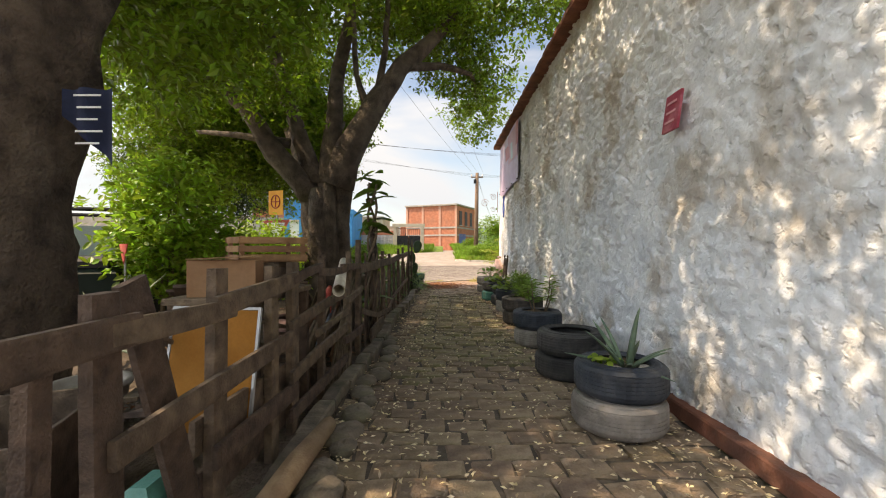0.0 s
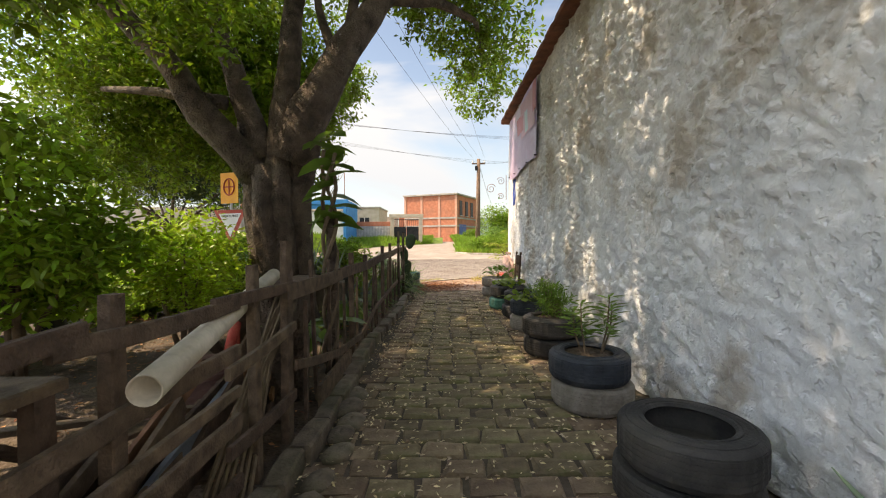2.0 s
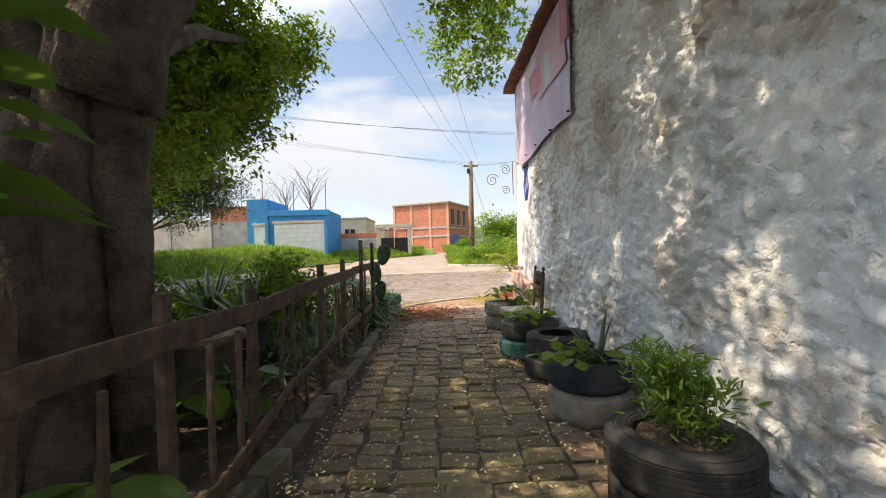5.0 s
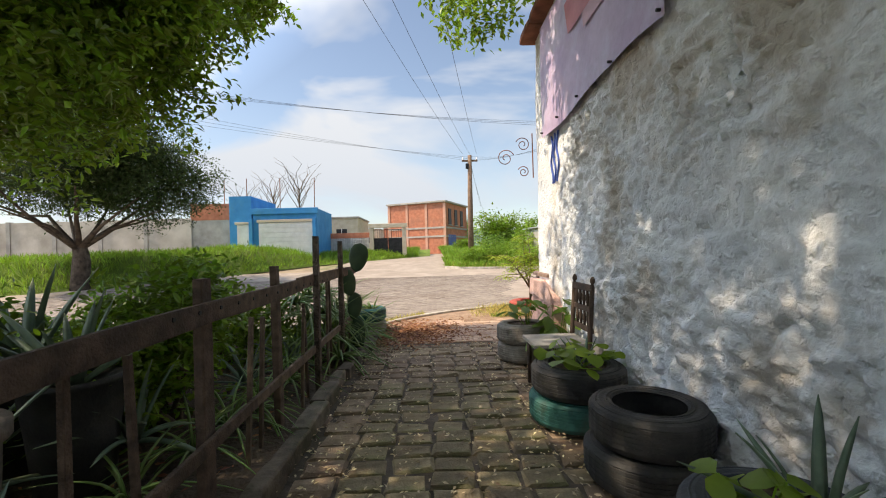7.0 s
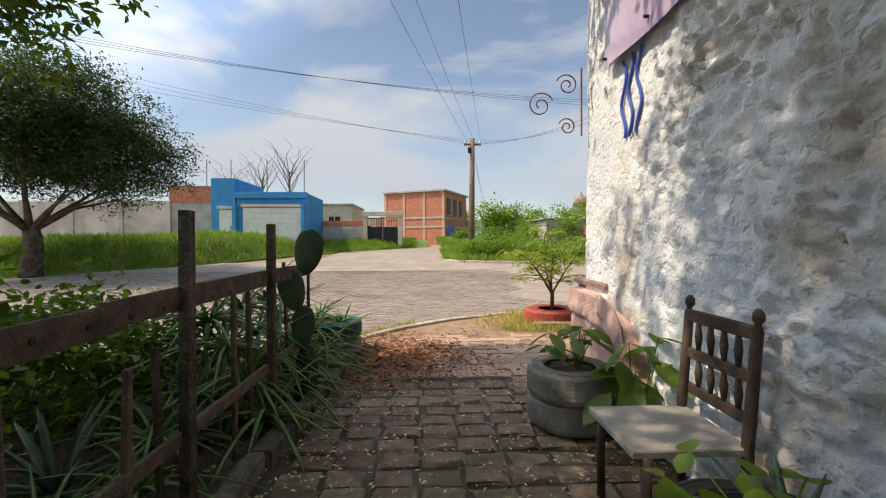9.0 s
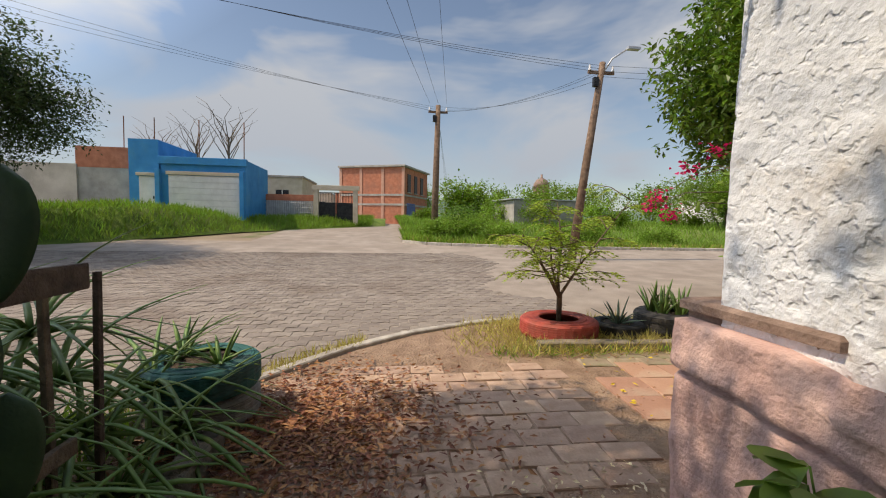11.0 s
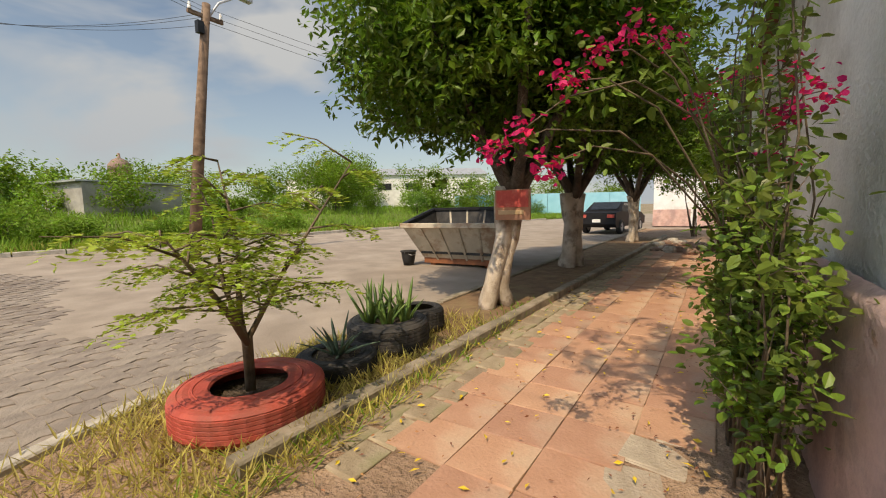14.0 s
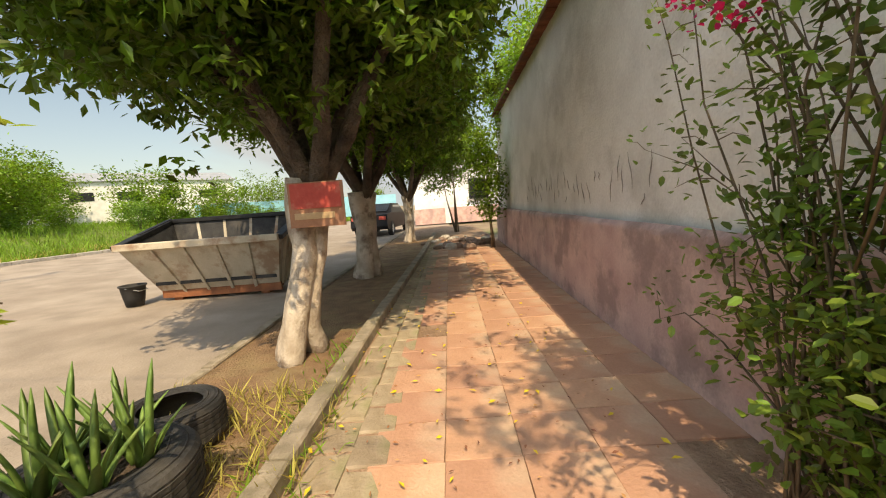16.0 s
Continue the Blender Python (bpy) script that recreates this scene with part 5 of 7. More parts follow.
patch(9.5, 9.75, 3.3, 3.7, surf("faded teal print", (0.4, 0.55, 0.56), (0.5, 0.64, 0.66), 2, 0.5, 0, 30), 0.2)
for y in (8.92, 9.6, 10.3, 10.9, 11.5):
    part("nail", Geo().tube([(wall_x(y) - 0.06, y, 2.71), (wall_x(y) - 0.02, y, 2.71)], 0.011, 6), M_DARKMETAL, banner)
plq = thing("wall_plaque", "small red metal plaque leaning off the wall", "sign", (1.66, 2.96, 2.17), 0)
part("plate", Geo().block((0, 0, 0), (0.02, 0.19, 0.28), 0.004, pose(0, 0, 0, 0, 8, 0).to_3x3()), surf("dark pinkish red paint", (0.3, 0.03, 0.06), (0.42, 0.07, 0.1), 5, 0.6, 0.2, 40, c=(0.5, 0.2, 0.22), cscale=5), plq)
for zz in (0.07, 0.0, -0.07):
    part("lettering", Geo().block((-0.0145 + zz * 0.14, 0.0, zz), (0.004, 0.12, 0.018), 0.001, pose(0, 0, 0, 0, 8, 0).to_3x3()), surf("pinkish print", (0.6, 0.25, 0.28), (0.7, 0.35, 0.36), 4), plq)


def scroll(cx, cz, r, turns, start, hand):
    return [(0, cx + hand * r * (1 - 0.8 * k / 30) * math.cos(start + turns * 6.283 * k / 30), cz + r * (1 - 0.8 * k / 30) * math.sin(start + turns * 6.283 * k / 30)) for k in range(31)]


br = thing("iron_bracket", "thin curled wrought iron wall bracket at the corner", "bracket", (1.45, 12.0, 2.5), 90)
part("bar", Geo().tube([(0, -0.15, -0.25), (0, -0.15, 0.35)], 0.008, 6), M_RUST, br)
for cx, cz, r, h in ((0.22, 0.02, 0.12, -1), (-0.02, 0.2, 0.1, 1), (-0.02, -0.17, 0.08, 1)):
    part("scroll", Geo().tube(scroll(cx, cz, r, 1.6, 0.4, h), 0.006, 6), M_RUST, br, smooth=True)
g = Geo()
M_BLUEPAINT = surf("blue paint line", (0.05, 0.1, 0.4), (0.09, 0.16, 0.5), 8, 0.8)
for y0, ph in ((11.1, 0.0), (11.22, 1.2), (11.32, 2.5)):
    pts = [(wall_x(11.2) - 0.004 + 0.05 * z / 4.1 - 0.006, y0 + 0.035 * math.sin(z * 16 + ph), z) for z in [2.05 + 0.03 * k for k in range(20)]]
    g.tube(pts, 0.012, 5)
solo("painted_scrawl", g, M_BLUEPAINT, "scrawled blue paint lines under the banner", "graffiti")


# ---- the garden fence ----
fence = thing("garden_fence", "rickety weathered wooden fence of mixed boards and stakes", "fence", (0, 0, 0))
FX = -0.93


def post(y, top, w=0.08, d=0.06, lean=0.0, x=FX, mat=M_WOOD, leanx=0.0):
    part("post", Geo().beam((x, y, -0.1), (x + leanx, y + lean, top), d, w), mat, fence)


def rail(y0, z0, y1, z1, h=0.08, x=FX, mat=M_WOOD, w=0.028, bend=0.0, x1=None):
    part("rail", Geo().beam((x, y0, z0), (x if x1 is None else x1, y1, z1), w, h, bend), mat, fence)


for y, top, w, lean in ((-0.6, 1.0, 0.09, 0.02), (0.1, 1.0, 0.1, 0), (0.9, 0.98, 0.06, 0.03), (1.13, 1.06, 0.1, -0.02), (1.66, 1.1, 0.1, 0.03), (2.22, 1.09, 0.09, 0.0), (2.53, 1.1, 0.11, 0.0), (3.12, 1.13, 0.06, 0.02), (4.05, 1.16, 0.06, -0.02), (4.47, 1.28, 0.1, 0.02), (5.62, 1.2, 0.06, 0.05), (6.3, 1.15, 0.06, -0.02), (7.05, 1.1, 0.06, 0.02), (8.52, 1.19, 0.1, 0.0), (9.47, 1.22, 0.075, -0.03)):
    post(y, top, w, 0.05, lean)
part("post", Geo().beam((FX - 0.02, 1.6, 0.0), (FX - 0.05, 1.28, 1.08), 0.03, 0.13), M_WOOD, fence)
post(10.22, 1.46, 0.065, 0.05, 0.03, -0.86, mat=M_BARK)
post(11.2, 1.44, 0.065, 0.05, 0.03, -0.86, mat=M_BARK)
for y in (4.75, 5.05, 5.35, 5.95, 6.65, 6.85, 7.4, 7.75, 8.1, 8.95, 9.2, 9.9, 10.15, 10.8, 11.1, 11.8, 12.1, 12.3):
    post(y, random.uniform(0.85, 1.18), 0.03, 0.025, random.uniform(-0.05, 0.05), FX + random.uniform(-0.03, 0.03), leanx=random.uniform(-0.04, 0.04))
for a in ((-0.8, 0.93, 1.2, 0.95, 0.1), (-0.8, 0.3, 1.2, 0.36, 0.1), (1.05, 0.95, 1.75, 0.93, 0.08), (1.1, 0.62, 2.5, 0.66, 0.09), (1.6, 0.95, 2.5, 1.0, 0.09), (1.6, 0.36, 2.5, 0.33, 0.1), (2.35, 0.98, 3.0, 1.05, 0.06), (2.4, 0.72, 3.8, 0.78, 0.07), (2.4, 0.42, 3.8, 0.46, 0.08), (2.4, 0.2, 3.8, 0.18, 0.08), (2.9, 1.02, 3.8, 1.0, 0.06), (2.9, 0.58, 3.8, 0.6, 0.05), (3.6, 1.02, 4.5, 1.0, 0.06), (3.7, 0.7, 4.5, 0.75, 0.06), (3.7, 0.35, 4.5, 0.32, 0.07)):
    rail(a[0], a[1], a[2], a[3], a[4], FX + 0.04, bend=random.uniform(-0.015, 0.015))
for y0, z0, y1, z1 in ((4.35, 0.97, 5.7, 0.97), (5.6, 0.98, 7.1, 0.97), (7.0, 0.97, 8.6, 1.03), (8.45, 1.03, 9.9, 1.05), (9.8, 1.06, 12.2, 1.07)):
    rail(y0, z0, y1, z1, 0.105, FX + 0.045, M_WOOD, bend=random.uniform(-0.01, 0.01))
for y0, z0, y1, z1 in ((4.5, 0.5, 5.5, 0.3), (5.4, 0.3, 6.6, 0.2), (6.5, 0.2, 7.6, 0.38), (7.5, 0.36, 9.0, 0.42), (8.9, 0.42, 12.1, 0.46)):
    rail(y0, z0, y1, z1, 0.065, FX + 0.05, M_WOOD, bend=random.uniform(-0.01, 0.01))
rail(1.58, 0.44, 2.62, 0.4, 0.15, FX - 0.04)
rail(1.6, 0.22, 2.6, 0.2, 0.17, FX - 0.035)
part("kick_board", Geo().beam((FX + 0.07, 4.9, 0.12), (FX + 0.07, 5.9, 0.12), 0.03, 0.22), M_WOOD, fence)
nails = Geo()
for y in [8.2 + 0.19 * k for k in range(18)]:
    nails.tube([(FX + 0.055, y, 1.04), (FX + 0.064, y, 1.04)], 0.011, 6)
part("nail_heads", nails, M_DARKMETAL, fence)
for k in range(4):
    solo("upright_log", Geo().tube([(-1.12 - 0.1 * (k % 2), 4.72 + 0.2 * k, -0.05), (-1.1 - 0.1 * (k % 2), 4.74 + 0.2 * k, 0.5), (-1.12, 4.72 + 0.2 * k, 0.93)], [0.09, 0.085, 0.08], 9, 0.4), M_BARK, "rough upright log standing behind the fence", "log", "upright logs", smooth=True)
solo("loose_plank", Geo().beam((-1.1, 4.5, 0.955), (-1.15, 5.55, 0.96), 0.22, 0.04), M_WOOD, "split old plank lying across the logs", "plank")
for k in range(7):
    solo("leaning_stick", Geo().tube([(-0.98 + 0.015 * k, 3.5 + 0.06 * k, 0.02), (-1.0, 4.1 + 0.05 * k, 0.55), (-1.02, 4.55 + 0.06 * k, random.uniform(0.75, 1.0))], 0.012, 5), M_TWIG, "thin dry stick leaning against the fence", "stick", "leaning sticks")


# ---- junk behind the fence ----
def pipe():
    a, b = Vector((-0.78, 3.06, 0.87)), Vector((-1.2, 4.95, 1.03))
    d = (b - a).normalized()
    s = d.cross(Vector((0, 0, 1))).normalized()
    u = s.cross(d)
    rings = []
    for (p, r) in ((a, 0.047), (a.lerp(b, 0.3), 0.047), (b, 0.047), (b, 0.042), (a.lerp(b, 0.3), 0.042), (a, 0.042), (a, 0.047)):
        rings.append([p + s * math.cos(k * math.pi / 10) * r + u * math.sin(k * math.pi / 10) * r for k in range(20)])
    solo("plastic_pipe", Geo().rings(rings, False), M_PVC, "long cream plastic drainpipe resting on the fence rails", "pipe", smooth=True)


pipe()


def crate(at, rz):
    ob = thing("wooden_crate", "slatted red-brown wooden crate on the junk pile", "crate", at, rz)
    ob.matrix_basis = ob.matrix_basis @ Matrix.Diagonal((0.78, 0.78, 0.75, 1))
    for z in (0.03, 0.1, 0.17):
        for y in (-0.17, 0.17):
            part("slat", Geo().beam((-0.26, y, z), (0.26, y, z), 0.012, 0.05), M_CRATE, ob)
        for x in (-0.25, 0.25):
            part("slat", Geo().beam((x, -0.17, z), (x, 0.17, z), 0.012, 0.05), M_CRATE, ob)
    for k in range(5):
        part("base_slat", Geo().beam((-0.26, -0.14 + 0.07 * k, 0.0), (0.26, -0.14 + 0.07 * k, 0.0), 0.05, 0.012), M_CRATE, ob)
    for x in (-0.23, 0.23):
        for y in (-0.15, 0.15):
            part("corner_post", Geo().beam((x, y, 0), (x, y, 0.2), 0.03, 0.03), M_CRATE, ob)


def work_table():
    ob = thing("junk_table", "rough old wooden workbench heaped with scrap", "table", (-1.23, 2.6, 0))
    part("tabletop", Geo().block((0, 0, 0.9), (0.5, 0.9, 0.035), 0.006), M_WOOD, ob)
    for x in (-0.21, 0.21):
        for y in (-0.4, 0.4):
            part("leg", Geo().beam((x, y, 0), (x, y, 0.88), 0.06, 0.06), M_WOOD, ob)


work_table()
crate((-1.1, 2.56, 1.105), 42)
box_ = thing("cardboard_box", "flattened brown cardboard box on the bench", "box", (-1.21, 2.29, 0.92), 8)
part("side", Geo().block((0, 0, 0.1), (0.35, 0.15, 0.2), 0.004), surf("brown cardboard", (0.26, 0.14, 0.07), (0.34, 0.2, 0.11), 4, 0.9, 0.2, 60), box_)
part("flap", Geo().beam((-0.17, -0.03, 0.205), (0.17, -0.06, 0.22), 0.12, 0.006), surf("cardboard flap", (0.28, 0.16, 0.08), (0.36, 0.22, 0.12), 4, 0.9, 0.2, 60), box_)
solo("folded_cloth", Geo().block((-1.16, 2.62, 1.008), (0.34, 0.4, 0.18), 0.03), M_WOOD, "heap of folded sacking under the crate", "cloth")
pl = thing("framed_board", "orange plywood board in a white frame leaning on the fence", "board", (-1.17, 2.06, 0.27), 84)
mm = pose(0, 0, 0, 0, 10, 0).to_3x3()
part("panel", Geo().block((0, 0, 0.3), (0.012, 0.45, 0.6), 0.002, mm), M_PLY, pl)
for y in (-0.235, 0.235):
    part("frame_side", Geo().block((0, y, 0.3), (0.016, 0.014, 0.62), 0.003, mm), M_GALV, pl)
part("frame_top", Geo().block((0.055, 0, 0.605), (0.016, 0.48, 0.014), 0.003, mm), M_GALV, pl)
for k, (x, y, z, sx, sy, sz, rz) in enumerate(((-1.35, 0.4, 0.16, 0.45, 0.6, 0.35, 5), (-1.9, 1.7, 0.2, 0.6, 0.7, 0.45, 20), (-1.5, 1.1, 0.17, 0.6, 0.5, 0.3, -12), (-1.25, 3.4, 0.2, 0.4, 0.5, 0.36, 8))):
    ob = thing("scrap_box", "old wooden scrap box behind the fence", "box", (x, y, 0.02), rz, "scrap boxes")
    for s in (-1, 1):
        part("side_board", Geo().block((s * sx / 2, 0, sz / 2), (0.02, sy, sz), 0.003), M_WOOD, ob)
        part("end_board", Geo().block((0, s * sy / 2, sz / 2), (sx - 0.03, 0.02, sz), 0.003), M_WOOD, ob)
    part("base", Geo().block((0, 0, 0.02), (sx, sy, 0.03), 0.003), M_WOOD, ob)
solo("teal_canister", Geo().block((-1.06, 1.48, 0.2), (0.14, 0.2, 0.3), 0.04), surf("teal plastic", (0.05, 0.2, 0.17), (0.08, 0.26, 0.22), 4, 0.5), "teal plastic canister behind the fence", "canister")
for k in range(22):
    y = random.uniform(0.2, 3.2) if k % 2 else random.uniform(0.9, 6.0)
    x = random.uniform(-2.2, -1.15)
    solo("scrap_plank", Geo().beam((x, y, 0.1 + 0.04 * k), (x + random.uniform(-0.5, 0.3), y + random.uniform(0.6, 1.3), 0.12 + 0.06 * (k % 4)), 0.1, 0.025), M_WOOD, "loose grey scrap plank on the garden soil", "plank", "scrap planks")
solo("blue_plank", Geo().beam((-1.05, 3.4, 0.33), (-1.25, 4.6, 0.45), 0.03, 0.1), surf("chipped blue-grey paint", (0.12, 0.15, 0.2), (0.22, 0.25, 0.3), 8, 0.8, 0.5), "blue-grey painted plank leaning in the fence", "plank")
rb = thing("red_toy_tricycle", "small faded red toy tricycle among the scrap", "toy", (-1.24, 4.45, 0.6))
rb.matrix_basis = rb.matrix_basis @ Matrix.Scale(0.42, 4)
part("body", Geo().tube([(0, -0.15, 0.1), (0, 0, 0.32), (0, 0.1, 0.4)], [0.07, 0.08, 0.05], 9), M_RED, rb, smooth=True)
part("wheel", Geo().tube([(-0.03, -0.16, 0.02), (0.03, -0.16, 0.02)], 0.12, 16), M_RED, rb)
part("frame", Geo().tube([(0, 0.1, 0.4), (0.02, 0.05, -0.3), (0.03, -0.05, -1.0)], 0.03, 6), M_RED, rb)
cn = Geo().lathe([(0.001, 0.0), (0.1, 0.0), (0.13, 0.1), (0.12, 0.22), (0.09, 0.24), (0.001, 0.24)], 16, (-1.24, 4.4, 0.04))
solo("clay_pot", cn, surf("old clay", (0.25, 0.14, 0.09), (0.36, 0.22, 0.15), 5, 0.9, 0.4), "upturned clay pot under the toy", "pot", smooth=True)

# old trunk beside the start, with a dark cloth pinned to it
ob = thing("old_tree", "massive dark old tree trunk behind the fence", "tree", (-2.88, 2.75, 0))
part("trunk", limb([(-0.22, 0, -0.1), (-0.2, 0, 0.6), (-0.14, 0, 1.5), (0.04, 0.02, 2.3), (0.2, 0.1, 3.4), (0.5, 0.3, 5.0)], 0.47, 0.34, 18, 0.3), M_BARK, ob, smooth=True)
part("limb", limb([(0.1, 0, 2.6), (-0.6, 0.3, 3.6), (-1.2, 0.6, 5.0)], 0.2, 0.08), M_BARK, ob, smooth=True)
# blobs above z 5 overhead and behind the start are unseen, added to shade the alley
part("crown", leaves(clumps([(0.4, 0.6, 4.8, 1.8, 1.4, 0.7), (1.0, 1.5, 3.9, 1.1, 0.9, 0.55), (-1.2, 0.5, 5.2, 2, 2, 0.8), (1.9, -0.6, 5.2, 1.6, 2.2, 0.7), (2.2, 0.9, 5.7, 1.4, 1.5, 0.6), (1.2, -2.8, 5.4, 2.2, 1.6, 0.7), (0.2, -4.6, 5.8, 2.4, 1.8, 0.8), (-1.8, -1.8, 5.6, 2.2, 2.2, 0.9), (0.5, 0.9, 2.75, 0.7, 0.6, 0.35), (-0.1, 1.6, 3.1, 0.8, 0.8, 0.4), (1.2, 1.0, 3.3, 0.7, 0.6, 0.3), (0.3, 1.2, 3.3, 0.9, 0.7, 0.4)], 2400, 22, 0.1, 61, 0.3), 0.115, 0.5, 0.45, 62), M_LEAF, ob)
g = Geo()
g.v = [(0.03 * math.sin(i * 1.3), 0.0 + 0.34 * i / 8, 0.48 - 0.5 * j / 8 * (0.35 + 0.65 * i / 8)) for j in range(9) for i in range(9)]
g.v = [(y, x, z) for x, y, z in g.v]
g.f = [(j * 9 + i, j * 9 + i + 1, (j + 1) * 9 + i + 1, (j + 1) * 9 + i) for j in range(8) for i in range(8)]
fl = solo("cloth_banner", g, surf("navy cloth", (0.012, 0.018, 0.045), (0.025, 0.035, 0.08), 5, 0.9, 0.3, 90), "torn navy cloth with pale scrawled writing pinned to the trunk", "cloth", smooth=True, m=pose(-2.42, 2.6, 1.72))
for k in range(5):
    part("writing_bar", Geo().block((0.2 + 0.01 * (k % 2), -0.045, 0.42 - 0.075 * k), (0.17 - 0.02 * (k % 3), 0.004, 0.012), 0.001), M_WHITE, fl)

# shrubs and signs in the garden
bush("hibiscus", "large leafy garden shrub with a few red flowers", "shrub", (-3.7, 5.5, 0), [(0, 0, 1.5, 0.75, 0.75, 0.7), (0.2, -0.2, 2.0, 0.55, 0.55, 0.5), (-0.2, 0.2, 1.0, 0.7, 0.7, 0.5), (0.5, 0.1, 1.2, 0.5, 0.5, 0.5)], 360, 22, 0.11, M_LEAFLIGHT, 41, 0.1, 0.5, 6, droop=0.3)
bush("lime_bush", "bright yellow-green rounded shrub", "shrub", (-3.0, 6.75, 0), [(0, 0, 1.15, 0.6, 0.6, 0.5), (0.2, 0.1, 0.8, 0.55, 0.5, 0.4), (-0.3, 0, 1.0, 0.4, 0.4, 0.4)], 240, 20, 0.08, leaf_mat("lime yellow leaf", (0.26, 0.42, 0.03), (0.42, 0.56, 0.06)), 42, 0.08, 0.5, 6, droop=0.1)
bush("dark_shrub", "low green shrub in the back of the garden", "shrub", (-5.2, 8.6, 0), [(0, 0, 0.4, 0.8, 0.7, 0.35), (0.6, 0.6, 0.45, 0.6, 0.6, 0.3)], 240, 20, 0.11, M_LEAF, 43, 0.12, 0.5, 5)
bush("garden_bush", "green bush behind the low fence", "shrub", (-1.75, 9.6, 0), [(0, 0, 0.85, 0.42, 0.5, 0.32), (-0.2, 0.5, 0.95, 0.4, 0.4, 0.28), (-0.1, -0.4, 0.6, 0.35, 0.4, 0.35), (-0.4, 0, 0.45, 0.5, 0.7, 0.4)], 420, 20, 0.075, M_LEAF, 44, 0.08, 0.5, 6)
bush("garden_bush", "low dark bush under the fig tree", "shrub", (-2.6, 8.9, 0), [(0, 0, 0.5, 0.6, 0.7, 0.4), (-0.8, 0.4, 0.7, 0.7, 0.7, 0.5)], 300, 20, 0.09, M_LEAFDARK, 45, 0.1, 0.5, 5)
bush("garden_bush", "leafy undergrowth at the far end of the bed", "shrub", (-2.4, 11.4, 0), [(0, 0, 0.5, 0.8, 0.6, 0.45), (-1.2, 0.2, 0.5, 0.8, 0.6, 0.4), (0.7, 0.2, 0.35, 0.5, 0.5, 0.3)], 400, 20, 0.08, M_LEAF, 46, 0.1, 0.5, 5)
for k, (x, y, L) in enumerate(((-1.9, 8.2, 0.75), (-1.55, 8.9, 0.6), (-2.3, 9.3, 0.8), (-1.3, 7.7, 0.5), (-1.6, 10.4, 0.6), (-1.35, 11.0, 0.55))):
    rosette("garden_agave", "dark green agave with long pointed blades", "plant", (x, y, 0.25 if k < 3 else 0.1), 14, L, 0.07, M_AGAVE, (5, 75), 0.4, "garden agaves")
for k in range(11):
    y = 8.6 + 0.36 * k + random.uniform(-0.1, 0.1)
    rosette("spider_plant", "arching strap-leaved plant along the fence foot", "plant", (-1.22 + random.uniform(-0.12, 0.1), y, 0.12 + random.uniform(0, 0.3) * (k > 4)), 20, random.uniform(0.38, 0.55), 0.028, M_BLADE, (10, 80), 1.1, "strap-leaved plants")
for k in range(14):
    rosette("spider_plant", "tangle of strap leaves at the end of the bed", "plant", (-0.9 - 0.2 * (k % 4), 11.2 + 0.14 * k, 0.1 + 0.2 * (k % 4)), 26, 0.66, 0.046, M_BLADE, (10, 85), 1.2, "strap-leaved plants")
leafy("taro", "broad-leaved green plant behind the fence", (-1.25, 6.1, 0.05), 8, 0.55, 0.3, M_LEAFMID, 0.25, 0.8, seed=21)
leafy("taro", "low leafy plant in the shade of the fence", (-1.4, 7.6, 0.05), 9, 0.4, 0.25, M_LEAFMID, 0.3, 0.7, seed=22)
rosette("garden_agave", "dark arching agave in the yard by the trunk", "plant", (-3.2, 3.85, 0.2), 16, 0.85, 0.075, M_AGAVE, (5, 70), 0.5, "garden agaves")
pale = thing("plant_pot", "whitish chipped round pot on the soil", "pot", (-2.2, 2.55, 0.03))
part("pot_body", Geo().lathe([(0.13, 0.0), (0.19, 0.2), (0.2, 0.28), (0.22, 0.29), (0.22, 0.33), (0.18, 0.33), (0.16, 0.24), (0.02, 0.22), (0.02, 0.0)], 22), M_KERB, pale, smooth=True)
tyre((-1.8, 4.95, 0.05), surf("faded pink-brown painted rubber", (0.14, 0.075, 0.065), (0.24, 0.14, 0.12), 5, 0.8, 0.4, 60, c=(0.1, 0.07, 0.06), cscale=3), "faded pinkish tyre planter in the garden", 0.34, 0.32, soil=True)
tub = thing("cement_tub", "old grey cement planter tub", "planter", (-1.75, 7.95, 0))
part("bowl", Geo().lathe([(0.25, 0.0), (0.3, 0.3), (0.31, 0.6), (0.34, 0.62), (0.34, 0.68), (0.29, 0.68), (0.27, 0.58), (0.02, 0.56), (0.02, 0.0)], 26), M_KERBDARK, tub, smooth=True)

# climbing plant on a pole
vine = thing("climbing_plant", "broad-leaved climber twining up a pole by the fence", "plant", (-0.97, 5.62, 0))
part("support_pole", Geo().tube([(0, 0, -0.05), (0.02, 0, 1.0), (0.0, 0.02, 1.5)], [0.05, 0.05, 0.04], 8), M_BARK, vine, smooth=True)
for ph in (0, 2.2, 4.2):
    part("stem", Geo().tube([(0.06 * math.cos(k * 0.7 + ph), 0.06 * math.sin(k * 0.7 + ph), 0.1 + 0.11 * k) for k in range(19)], 0.018, 6), M_TWIG, vine, smooth=True)
g = Geo()
rim = [(0, 0.0), (0.12, 0.3), (0.4, 0.4), (0.75, 0.3), (1.0, 0.0), (0.75, -0.3), (0.4, -0.4), (0.12, -0.3)]
g.v = [(x * 0.3, y * 0.26, -0.09 * x * x + 0.05 * abs(y)) for x, y in rim] + [(0.15, 0, -0.02)]
g.f = [(8, i, (i + 1) % 8) for i in range(8)]
vl = mesh_of("leaf_blade", g, M_LEAFMID, True)
